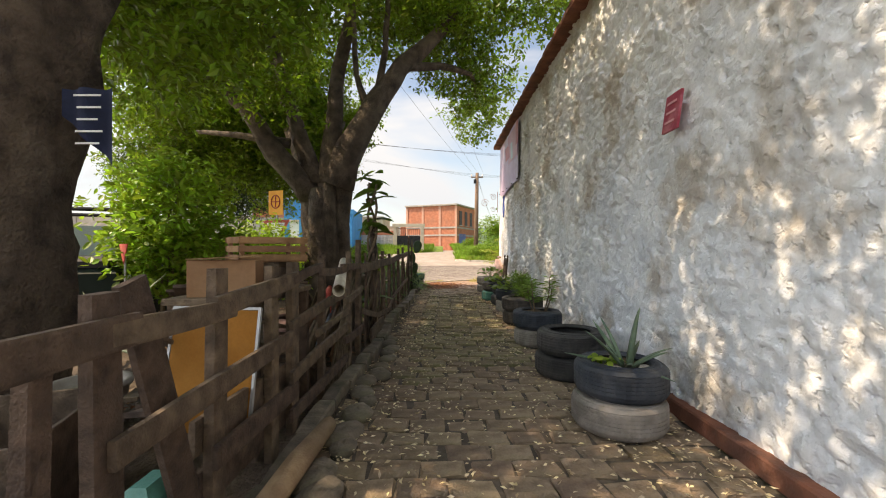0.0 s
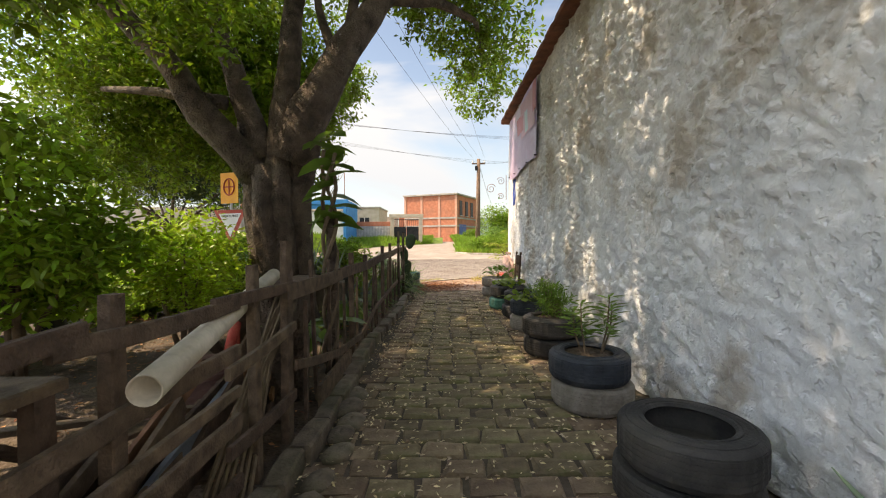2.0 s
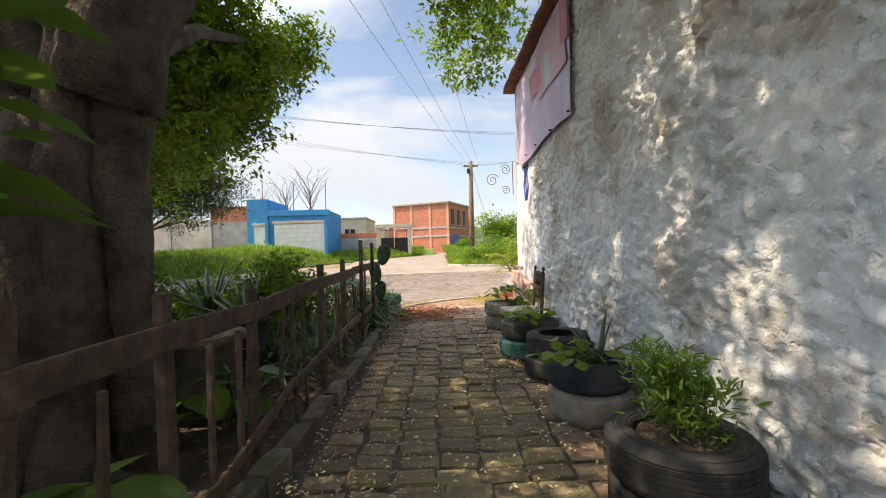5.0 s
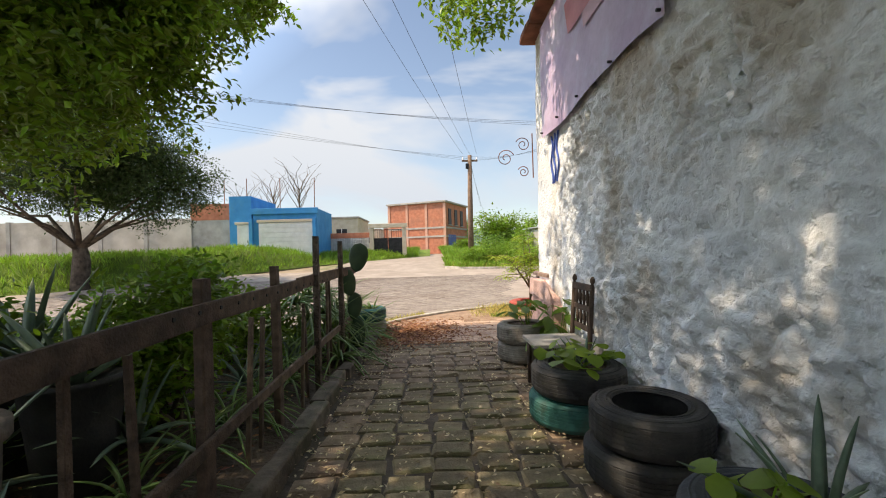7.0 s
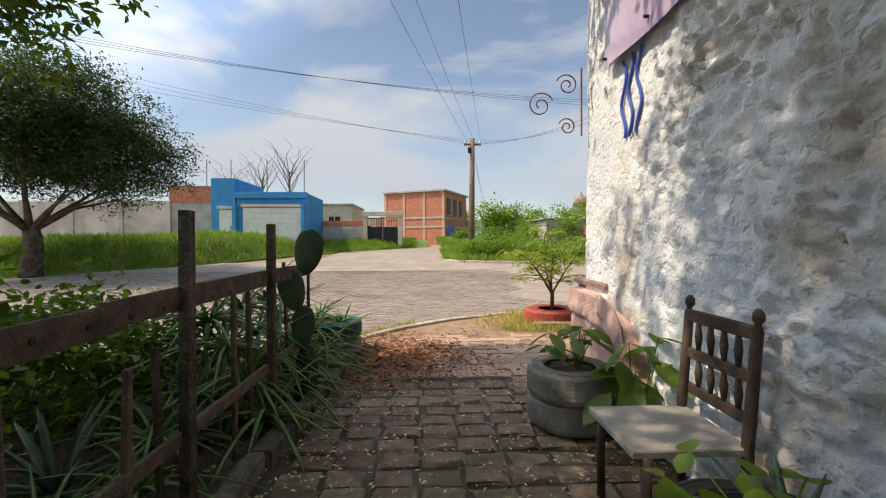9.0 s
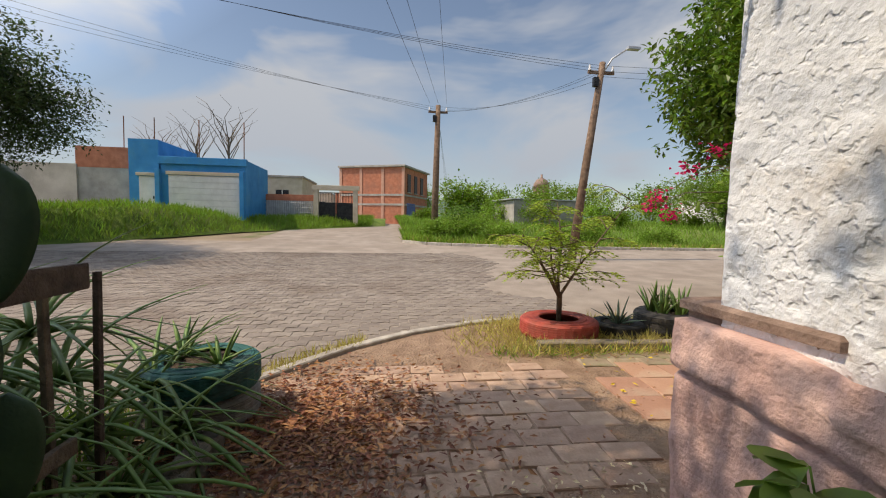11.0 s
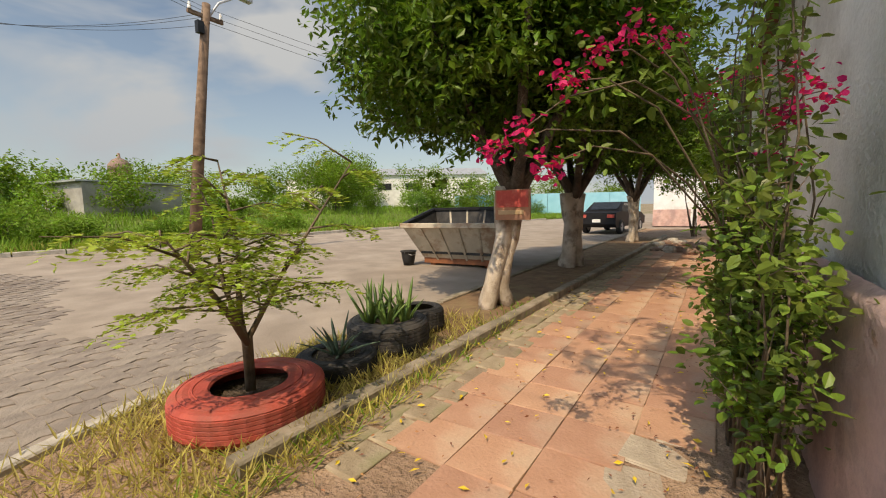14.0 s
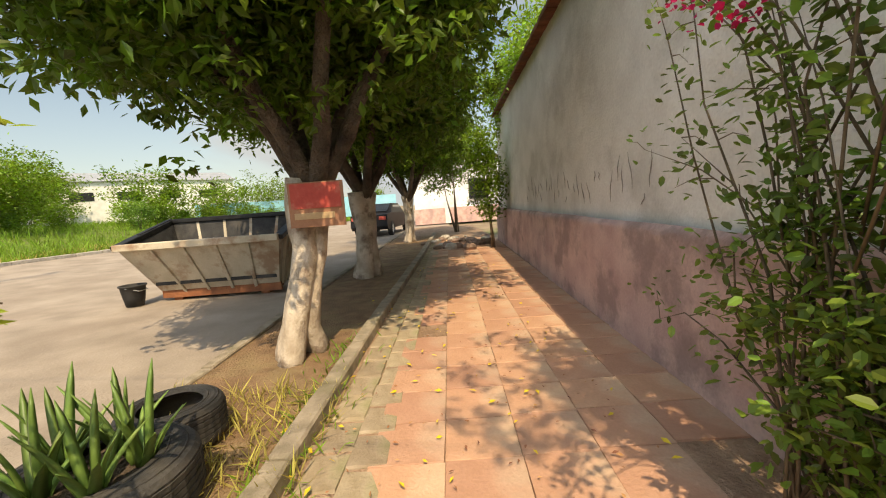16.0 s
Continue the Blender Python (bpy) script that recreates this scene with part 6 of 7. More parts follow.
for k in range(26):
    part("leaf_blade", vl, None, vine, m=pose(random.uniform(-0.06, 0.06), random.uniform(-0.06, 0.06), 1.4 + 0.034 * k, random.uniform(-20, 20), random.uniform(-35, 45), k * 137 + random.uniform(-30, 30)) @ Matrix.Scale(random.uniform(0.6, 1.15), 4))


# prickly pear
pear = thing("prickly_pear", "dark prickly pear cactus with large flat pads", "cactus", (-0.76, 11.75, 0))


def pad(c, w, h, tilt, rz):
    g, rings = Geo(), []
    for k in range(13):
        u = -1 + 2 * k / 12
        r = math.sqrt(max(0.0, 1 - u * u)) * (1 - 0.18 * u * -1) + 0.02
        rings.append([Vector((math.cos(a) * w / 2 * r, math.sin(a) * 0.016 * (0.5 + r), u * h / 2)) for a in [2 * math.pi * j / 12 for j in range(12)]])
    g.rings(rings)
    part("pad", g, M_CACTUS, pear, smooth=True, m=pose(*c, 0, tilt, rz))


pad((0.03, -0.1, 1.24), 0.24, 0.37, 12, -10)
pad((-0.12, -0.05, 0.93), 0.2, 0.36, -12, 20)
pad((-0.05, 0.0, 0.62), 0.18, 0.36, 5, 10)
pad((-0.02, 0.0, 0.24), 0.18, 0.5, 0, 0)


def road_sign(at, plates):
    ob = thing("road_sign", "yield sign with an orange school warning plate above", "road sign", at, -18)
    part("post", Geo().tube([(0, 0, 0), (0, 0, 2.5)], 0.025, 8), M_GALV, ob)
    part("warning_plate", Geo().block((0, -0.04, 2.25), (0.4, 0.01, 0.56), 0.003), M_ORANGE, ob, "orange warning plate")
    ringp = [Vector((0.12 * math.cos(a), -0.052, 2.27 + 0.15 * math.sin(a))) for a in [k * 0.3307 for k in range(20)]]
    part("symbol", Geo().tube(ringp, 0.012, 6), M_RED, ob)
    part("symbol_bar", Geo().block((0, -0.052, 2.27), (0.2, 0.01, 0.02), 0.002), M_RED, ob)
    part("symbol_bar", Geo().block((0, -0.052, 2.27), (0.02, 0.01, 0.26), 0.002), M_RED, ob)
    tri = Geo().add([(-0.38, -0.035, 1.85), (0.38, -0.035, 1.85), (0, -0.035, 1.2), (-0.38, -0.03, 1.85), (0.38, -0.03, 1.85), (0, -0.03, 1.2)], [(0, 2, 1), (3, 4, 5), (0, 1, 4, 3), (1, 2, 5, 4), (2, 0, 3, 5)])
    part("yield_plate", tri, M_RED, ob, "red bordered yield triangle")
    part("yield_face", Geo().add([(-0.26, -0.041, 1.785), (0.26, -0.041, 1.785), (0, -0.041, 1.35)], [(0, 2, 1)]), M_WHITE, ob)
    t = bpy.data.curves.new("word", "FONT")
    t.body, t.size, t.align_x, t.extrude = "CEDA EL PASO", 0.058, "CENTER", 0.002
    w = new("word", t)
    w.data.materials.append(M_DARKMETAL)
    w.parent = ob
    w.matrix_basis = pose(0, -0.046, 1.72, 90, 0, 0)


road_sign((-3.85, 9.5, 0), None)
ts = thing("small_triangle_sign", "small faded red triangular sign on a thin stake", "sign", (-3.75, 4.8, 0), -35)
part("stake", Geo().tube([(0, 0.02, 0), (0, 0.02, 1.2)], 0.012, 6), M_GALV, ts)
part("plate", Geo().add([(-0.13, 0, 1.24), (0.13, 0, 1.24), (0, 0, 1.0), (-0.13, 0.01, 1.24), (0.13, 0.01, 1.24), (0, 0.01, 1.0)], [(0, 2, 1), (3, 4, 5), (0, 1, 4, 3), (1, 2, 5, 4), (2, 0, 3, 5)]), M_RED, ts)


def wheel_at(parent, c, r, w):
    ty = part("tyre", Geo().lathe([(r * 0.6, -w / 2), (r * 0.93, -w / 2), (r, -w * 0.35), (r, w * 0.35), (r * 0.93, w / 2), (r * 0.6, w / 2)], 28), M_RUBBER, parent, smooth=True, m=pose(*c, 0, 90, 0))
    part("rim", Geo().lathe([(0.02, -w * 0.3), (r * 0.6, -w * 0.4), (r * 0.6, w * 0.4), (0.02, w * 0.3)], 20), M_GALV, ty)


def buggy():
    ob = thing("off_road_vehicle", "dark open off-road vehicle with a black roll cage", "vehicle", (-5.35, 6.15, 0), 25)
    green = surf("dark green vehicle paint", (0.006, 0.014, 0.01), (0.012, 0.022, 0.017), 3, 0.55, 0, 40, spec=0.2)
    part("body", Geo().block((0, 0, 0.75), (1.5, 3.2, 0.5), 0.12), green, ob)
    part("hood", Geo().block((0, -1.0, 1.02), (1.3, 1.1, 0.14), 0.06), M_DARKMETAL, ob)
    for x in (-0.68, 0.68):
        for y in (-0.4, 0.9):
            part("cage_bar", Geo().tube([(x, y, 1.0), (x, y, 1.75)], 0.03, 8), M_DARKMETAL, ob)
        for z in (1.4, 1.75):
            part("cage_bar", Geo().tube([(x, -0.4, z), (x, 1.5, z)], 0.025, 8), M_DARKMETAL, ob)
        for y in (-1.05, 1.05):
            wheel_at(ob, (x + 0.08 * (1 if x > 0 else -1), y, 0.36), 0.36, 0.24)
            part("fender", Geo().tube([(x * 1.12, y + 0.46 * math.cos(a), 0.4 + 0.46 * math.sin(a)) for a in [0.15 + k * 0.2 for k in range(15)]], 0.05, 6), green, ob, smooth=True)
    for y in (-0.4, 0.9):
        part("cage_bar", Geo().tube([(-0.68, y, 1.75), (0.68, y, 1.75)], 0.03, 8), M_DARKMETAL, ob)
    part("windscreen", Geo().block((0, -0.44, 1.3), (1.25, 0.015, 0.42), 0.004), surf("dusty glass", (0.3, 0.36, 0.36), (0.4, 0.45, 0.45), 2, 0.15), ob)


buggy()

solo("fallen_log", Geo().tube([(-0.74, 1.55, 0.11), (-0.72, 2.0, 0.12), (-0.7, 2.5, 0.11)], [0.055, 0.06, 0.05], 9, 0.25), M_WOODPALE, "split brown log lying along the path edge", "log", smooth=True)


# ---- scrap timber stacked behind the fence ----
rs = random.Random(91)
for k in range(22):
    y0 = 2.3 + 0.11 * k
    L = rs.uniform(0.7, 1.2)
    x = FX - 0.1 - 0.035 * (k % 5) - 0.06 * rs.random()
    z0, z1 = rs.uniform(0.06, 0.3), rs.uniform(0.2, 0.62)
    solo("scrap_board", Geo().beam((x, y0, z0), (x - 0.05, min(y0 + L, 5.1), z1), rs.uniform(0.02, 0.03), rs.uniform(0.07, 0.14)), M_WOOD if k % 3 else M_CRATE, "weathered brown scrap board heaped behind the fence", "board", "scrap boards")
for x, y, z, L, n in ((-1.75, 8.75, 0.62, 0.62, 13), (-2.25, 9.0, 0.66, 0.7, 13), (-2.7, 8.5, 0.66, 0.7, 12)):
    pot = thing("plant_pot", "dark old pot among the garden plants", "pot", (x, y, 0), 0, "garden pots")
    part("pot_body", Geo().lathe([(0.16, 0.0), (0.2, 0.4), (0.23, z + 0.02), (0.25, z + 0.03), (0.25, z + 0.06), (0.2, z + 0.05), (0.02, z), (0.02, 0.0)], 20), M_RUBBER, pot, smooth=True)
    rosette("potted_agave", "tall grey-green agave with stiff pointed blades in a pot", "plant", (x, y, z), n, L, 0.085, M_AGAVE, (4, 62), 0.22, "potted agaves")

# ---- verge: young tree, skip, bucket, car ----
def sapling():
    ob = thing("young_tree", "young feathery-leaved tree growing in a red tyre", "tree", (2.22, 14.98, 0.15))
    rn = random.Random(77)
    pts, dirs = [], []

    def frond(c, b, fl, el):
        for s in range(13):
            w = s / 12
            p = c + Vector((math.cos(b) * fl * w, math.sin(b) * fl * w, el * fl * w - 0.09 * w * w))
            for sg in (-1, 1):
                pts.append(p)
                dirs.append((-math.sin(b) * sg + 0.45 * math.cos(b), math.cos(b) * sg + 0.45 * math.sin(b), 0.12))

    stems = [((0.0, 0.01, 0.0), (-0.01, 0.0, 0.36), (-0.08, 0.06, 0.66), (-0.1, 0.1, 1.1)), ((0.01, 0.0, 0.0), (0.02, 0.0, 0.34), (0.2, -0.1, 0.7), (0.62, -0.34, 1.42)), ((0.0, 0.0, 0.2), (0.0, 0.05, 0.5), (0.06, 0.12, 0.9), (0.02, 0.2, 1.42)), ((0.0, 0.0, 0.3), (-0.14, -0.08, 0.52), (-0.32, -0.16, 0.75), (-0.52, -0.22, 1.0))]
    for k, st in enumerate(stems):
        part("stem", Geo().tube(st, [0.024, 0.02, 0.013, 0.004], 8, 0.3), M_TWIG, ob, smooth=True)
        for q in range(12):
            u = 0.45 + 0.55 * q / 11
            f = u * 3
            i = min(2, int(f))
            base = Vector(st[i]).lerp(Vector(st[i + 1]), f - i)
            a = q * 2.4 + k
            L = rn.uniform(0.35, 0.75) * (1.1 - 0.5 * q / 11)
            tip = base + Vector((math.cos(a) * L, math.sin(a) * L, rn.uniform(-0.08, 0.22)))
            part("branch", Geo().tube([base, base.lerp(tip, 0.5) + Vector((0, 0, 0.05)), tip], [0.008, 0.005, 0.002], 5), M_TWIG, ob, smooth=True)
            for w in range(5):
                c = base.lerp(tip, 0.25 + 0.75 * w / 6) + Vector((0, 0, 0.03))
                frond(c, a + (1 if w % 2 else -1) * rn.uniform(0.4, 1.1), rn.uniform(0.13, 0.22), rn.uniform(-0.1, 0.25))
    part("foliage", leaves(pts, 0.05, 0.4, 0.05, 78, 0.15, 0, dirs), M_LEAFACACIA, ob)


sapling()


def skip():
    ob = thing("rubbish_skip", "open cream steel rubbish skip with rusty base", "skip", (9.05, 16.95, ground_z(0, 17.2) - 0.05), 0)
    ob.matrix_basis = ob.matrix_basis @ Matrix.Diagonal((1.12, 1.12, 1.08, 1))
    B = [(-0.3, -0.72, 0.12), (0.3, -0.72, 0.12), (0.3, 0.95, 0.12), (-0.3, 0.95, 0.12)]
    T = [(-0.75, -0.95, 0.86), (0.5, -0.95, 1.18), (0.5, 1.2, 1.18), (-0.75, 1.2, 0.86)]
    c = Vector((-0.05, 0.1, 0.5))
    names = ("end_panel", "back_panel", "end_panel", "front_panel")
    for i in range(4):
        j = (i + 1) % 4
        o = [Vector(B[i]), Vector(B[j]), Vector(T[j]), Vector(T[i])]
        inn = [p + Vector((c.x - p.x, c.y - p.y, 0)).normalized() * 0.02 for p in o]
        lin = [p + Vector((c.x - p.x, c.y - p.y, 0)).normalized() * 0.05 for p in o]
        pn = part(names[i], Geo().add(o + inn, [(0, 1, 2, 3), (7, 6, 5, 4), (0, 4, 5, 1), (1, 5, 6, 2), (2, 6, 7, 3), (3, 7, 4, 0)]), M_DUMP, ob)
        # dark sheet added inside each panel to paint the shade of the open skip
        part("lining", Geo().add([p.lerp(q, 0.02) for p, q in zip(inn, lin)] + lin, [(0, 1, 2, 3), (7, 6, 5, 4), (0, 4, 5, 1), (1, 5, 6, 2), (2, 6, 7, 3), (3, 7, 4, 0)]), M_RUBBER, pn, "dark inner face standing in for shade")
        for k in (0.2, 0.4, 0.6, 0.8):
            a, b = o[0].lerp(o[1], k), o[3].lerp(o[2], k)
            part("rib", Geo().beam(a, b, 0.05, 0.05), M_DUMP, pn)
    for i in range(4):
        part("rim", Geo().beam(T[i], T[(i + 1) % 4], 0.13, 0.1 if i == 3 else 0.07), M_DUMP if i == 3 else M_DARKMETAL, ob)
    part("floor", Geo().block((0.0, 0.1, 0.14), (0.58, 1.65, 0.04), 0.004), M_DARKMETAL, ob)
    part("skid", Geo().block((0.0, -0.5, 0.05), (0.6, 0.12, 0.1), 0.01), M_RUST, ob)
    part("skid", Geo().block((0.0, 0.75, 0.05), (0.6, 0.12, 0.1), 0.01), M_RUST, ob)
    part("base_strip", Geo().block((-0.3, 0.1, 0.1), (0.05, 1.7, 0.12), 0.01), M_RUST, ob)
    part("lid_bar", Geo().beam((-0.3, 1.18, 1.0), (0.48, 1.18, 1.2), 0.05, 0.05), M_DARKMETAL, ob)
    # black block added to deepen the painted shade inside
    part("load", Geo().block((-0.08, 0.12, 0.5), (0.66, 1.7, 0.5), 0.12), M_RUBBER, ob, "dark block filling the inside as shade")


skip()
bk = thing("bucket", "cracked black plastic bucket on the road", "bucket", (8.45, 18.3, ground_z(0, 18.3) - 0.05))
part("body", Geo().lathe([(0.12, 0.0), (0.15, 0.15), (0.17, 0.3), (0.19, 0.31), (0.19, 0.33), (0.16, 0.33), (0.14, 0.15), (0.02, 0.02), (0.02, 0.0)], 22), M_RUBBER, bk, smooth=True)
part("handle", Geo().tube([(-0.17, 0, 0.3), (-0.1, -0.16, 0.24), (0.1, -0.16, 0.24), (0.17, 0, 0.3)], 0.006, 6), M_GALV, bk)
sg = thing("tree_sign", "faded red painted board tied to a tree trunk", "sign", (5.38, 14.5, 1.1))
part("board", Geo().block((0, 0, 0.17), (0.025, 0.44, 0.36), 0.004), surf("faded orange board", (0.3, 0.14, 0.08), (0.4, 0.2, 0.12), 5, 0.8, 0.3), sg)
part("red_field", Geo().block((-0.015, 0, 0.24), (0.008, 0.4, 0.2), 0.002), M_RED, sg)
part("print_bar", Geo().block((-0.015, 0.02, 0.08), (0.008, 0.32, 0.05), 0.002), surf("ochre print", (0.45, 0.3, 0.16), (0.5, 0.34, 0.2), 5), sg)


def car():
    ob = thing("parked_car", "black parked saloon car under the trees", "car", (21.8, 15.9, ground_z(0, 16.2) - 0.06), 80)
    paint = surf("black car paint", (0.01, 0.01, 0.012), (0.016, 0.016, 0.018), 3, 0.5, 0, 40, spec=0.15)
    body = Geo()
    prof = [(-2.1, 0.35), (-2.15, 0.7), (-1.5, 0.92), (-0.95, 0.95), (-0.4, 1.4), (0.7, 1.42), (1.4, 1.0), (2.1, 0.95), (2.15, 0.45), (2.0, 0.3)]
    rings = [[Vector((s * (0.82 - (0.14 if z > 1.1 else 0)), x, z)) for x, z in prof] for s in (-1, -0.9, 0.9, 1)]
    body.rings(rings)
    part("body", body, paint, ob)
    gl = surf("dark tinted glass", (0.02, 0.025, 0.03), (0.03, 0.035, 0.04), 3, 0.05, 0, 40, spec=0.7)
    part("windscreen", Geo().beam((0, -0.95, 1.0), (0, -0.45, 1.37), 1.3, 0.02), gl, ob)
    part("rear_window", Geo().beam((0, 1.32, 1.08), (0, 0.78, 1.4), 1.25, 0.02), gl, ob)
    for x in (-0.72, 0.72):
        part("side_window", Geo().block((x, 0.15, 1.18), (0.03, 1.3, 0.3), 0.006), gl, ob)
        for y in (-1.35, 1.35):
            wheel_at(ob, (x * 1.05, y, 0.32), 0.32, 0.2)
        part("tail_light", Geo().block((x * 0.85, 2.13, 0.8), (0.3, 0.05, 0.14), 0.01), M_RED, ob)
        part("headlight", Geo().block((x * 0.85, -2.13, 0.72), (0.3, 0.06, 0.14), 0.01), M_WHITE, ob)
    part("number_plate", Geo().block((0, 2.16, 0.6), (0.36, 0.02, 0.14), 0.003), M_WHITE, ob)


car()
rn = random.Random(9)
for k in range(34):
    s = rn.uniform(0.1, 0.3)
    m = Geo().lathe([(0.001, 0.0), (s * 0.5, 0.0), (s * 0.6, s * 0.25), (s * 0.4, s * 0.5), (0.001, s * 0.55)], 7)
    m.v = [(x * rn.uniform(0.8, 1.2), y * rn.uniform(0.8, 1.2), z) for x, y, z in m.v]
    solo("rubble_stone", m, M_STONE if k % 3 else M_KERB, "broken stone in a rubble heap on the pavement", "stone", "rubble heap", m=pose(13.6 + rn.gauss(0, 0.9), 12.9 + rn.gauss(0, 0.5), 0.0, 0, 0, k * 40))

# ---- bougainvillea ----
def bougainvillea():
    ob = thing("bougainvillea", "sprawling bougainvillea with magenta flowers on the wall", "shrub", (3.25, 12.42, 0))
    rn = random.Random(15)
    pts, flo = [], []
    shade = []
    for k in range(54):
        low, along = k % 6 == 0, k % 7 == 1
        tx = rn.uniform(0.4, 1.2) if along else rn.uniform(-1.0, 0.15)
        ty = rn.uniform(-0.14, 0.14)
        tip = Vector((tx, ty, rn.uniform(0.1, 0.8) if low else rn.uniform(0.4, 2.3 if along else 2.55)))
        base = Vector((rn.uniform(-0.5, 0.12), rn.uniform(-0.12, 0.06), 0.0))
        mid = base.lerp(tip, 0.5) + Vector((rn.uniform(-0.4, 0.3), rn.uniform(-0.08, 0.1), rn.uniform(0.0, 0.5)))
        spine = [base, base.lerp(mid, 0.5) + Vector((rn.uniform(-0.14, 0.14), 0, 0.1)), mid, mid.lerp(tip, 0.5) + Vector((rn.uniform(-0.05, 0.05), 0.03, 0.09)), tip]
        part("branch", Geo().tube(spine, [0.007, 0.006, 0.004, 0.003, 0.001], 5), M_TWIG, ob, smooth=True)
        for q in range(6):
            f = (0.3 + 0.7 * q / 5) * 3.999
            i = int(f)
            c = spine[i].lerp(spine[i + 1], f - i)
            out = c + Vector((rn.uniform(-0.22, 0.22), rn.uniform(-0.06, 0.12), rn.uniform(-0.06, 0.16)))
            if q % 2:
                part("twig", Geo().tube([c, c.lerp(out, 0.5) + Vector((0, 0, 0.02)), out], [0.003, 0.002, 0.001], 4), M_TWIG, ob)
            sprig = shade if (k + q) % 2 else pts
            for _ in range(8 if along else 20):
                sprig.append(c.lerp(out, rn.random() * 1.15) + Vector((rn.gauss(0, 0.045), rn.gauss(0, 0.04), rn.gauss(0, 0.045))))
    M_BLEAF = leaf_mat("bougainvillea leaf", (0.13, 0.24, 0.03), (0.28, 0.38, 0.07), 0.45)
    part("foliage", leaves(pts, 0.05, 0.6, 0.25, 16, 0.25, full=True), M_BLEAF, ob)
    # alternate sprigs get a darker olive leaf, shade put into the colour
    part("foliage", leaves(shade, 0.046, 0.6, 0.25, 17, 0.25, full=True), leaf_mat("shaded olive bougainvillea leaf", (0.09, 0.16, 0.03), (0.19, 0.26, 0.05), 0.45), ob, "olive-green leaves coloured as if in shade")
    sprays = [(2.15, 13.2, 1.5), (2.27, 13.06, 1.68), (2.4, 12.98, 1.8), (2.55, 12.9, 1.9), (2.75, 12.78, 1.92), (2.17, 13.3, 1.45), (2.19, 13.1, 1.39), (2.6, 12.32, 1.6), (2.8, 12.4, 1.4), (2.7, 12.4, 1.55), (3.2, 12.68, 1.76), (3.3, 12.65, 1.7), (2.62, 12.36, 1.68), (3.7, 12.45, 1.93), (4.0, 12.4, 2.05), (3.5, 12.5, 1.9), (3.35, 12.55, 1.86)]
    for k, c in enumerate(sprays):
        c = Vector(c) - Vector((3.25, 12.42, 0))
        start = Vector((rn.uniform(-0.45, 0.05), 0.05, rn.uniform(0.75, 1.35)))
        mid = start.lerp(c, 0.55) + Vector((0, 0, 0.28))
        part("flower_branch", Geo().tube([start, start.lerp(mid, 0.5) + Vector((0, 0, 0.06)), mid, mid.lerp(c, 0.6) + Vector((0, 0, 0.05)), c], [0.005, 0.0045, 0.004, 0.003, 0.002], 5), M_TWIG, ob, smooth=True)
        f = [c + Vector((rn.gauss(0, 0.035), rn.gauss(0, 0.035), rn.gauss(0, 0.028))) for _ in range(44 if k < 10 else 30)]
        part("blossom", leaves(f, 0.027, 0.9, 0.0, 30 + k, 0.4, full=True), M_MAGENTA, ob, "papery magenta bracts")["kind"] = "stuff"
        lf = [mid.lerp(c, rn.random() * 1.05) + Vector((rn.gauss(0, 0.04), rn.gauss(0, 0.04), rn.gauss(0, 0.04))) for _ in range(15)]
        part("leaf_spray", leaves(lf, 0.05, 0.6, 0.3, 60 + k, 0.25, full=True), M_BLEAF, ob)["kind"] = "stuff"


bougainvillea()
bush("wall_shrub", "leafy shrub with red flowers at the end of the wall", "shrub", (12.3, 12.1, 0), [(0, 0, 1.6, 0.5, 0.4, 0.9), (0.2, 0.1, 2.4, 0.6, 0.4, 0.5)], 260, 20, 0.09, M_LEAF, 71, 0.1)
bush("overhanging_tree", "yellow-green tree leaning over the wall", "tree", (12.5, 10.6, 0), [(0, 0, 4.6, 1.8, 1.0, 1.0), (1.2, 0.6, 4.0, 1.3, 0.8, 1.2), (-1.8, 0.2, 4.4, 1.2, 0.7, 0.6)], 600, 22, 0.12, M_LEAFLIGHT, 72, 0.14)
bush("end_tree", "dark tree closing the end of the pavement", "tree", (18.5, 12.6, 0), [(0, 0, 3.4, 2.0, 1.3, 1.3), (1.0, 0.6, 2.6, 1.5, 1.0, 1.0)], 500, 22, 0.12, M_LEAFDARK, 73, 0.14)


def white_house(x, y, w, d, h, label, dado):
    ob = thing("white_house", label, "house", (x, y, 0))
    part("wall", Geo().box((0, 0, h / 2), (w, d, h)), M_WALLW, ob)
    part("dado", Geo().box((0, 0, 0.45), (w + 0.06, d + 0.06, 0.9)), dado, ob)
    part("roof", Geo().block((0, 0, h + 0.07), (w + 0.3, d + 0.3, 0.14)), M_COPING, ob)
    wd = part("window", Geo().block((-w / 2 - 0.01, -1.2, 1.9), (0.06, 1.0, 1.2), 0.005), M_DARKMETAL, ob)
    part("sill", Geo().block((-w / 2 - 0.06, -1.2, 1.25), (0.16, 1.2, 0.08), 0.005), M_CONC, wd)
    part("pilaster", Geo().block((-w / 2 - 0.02, 0.6, h / 2), (0.1, 0.3, h), 0.005), M_WHITEPAINT, ob)


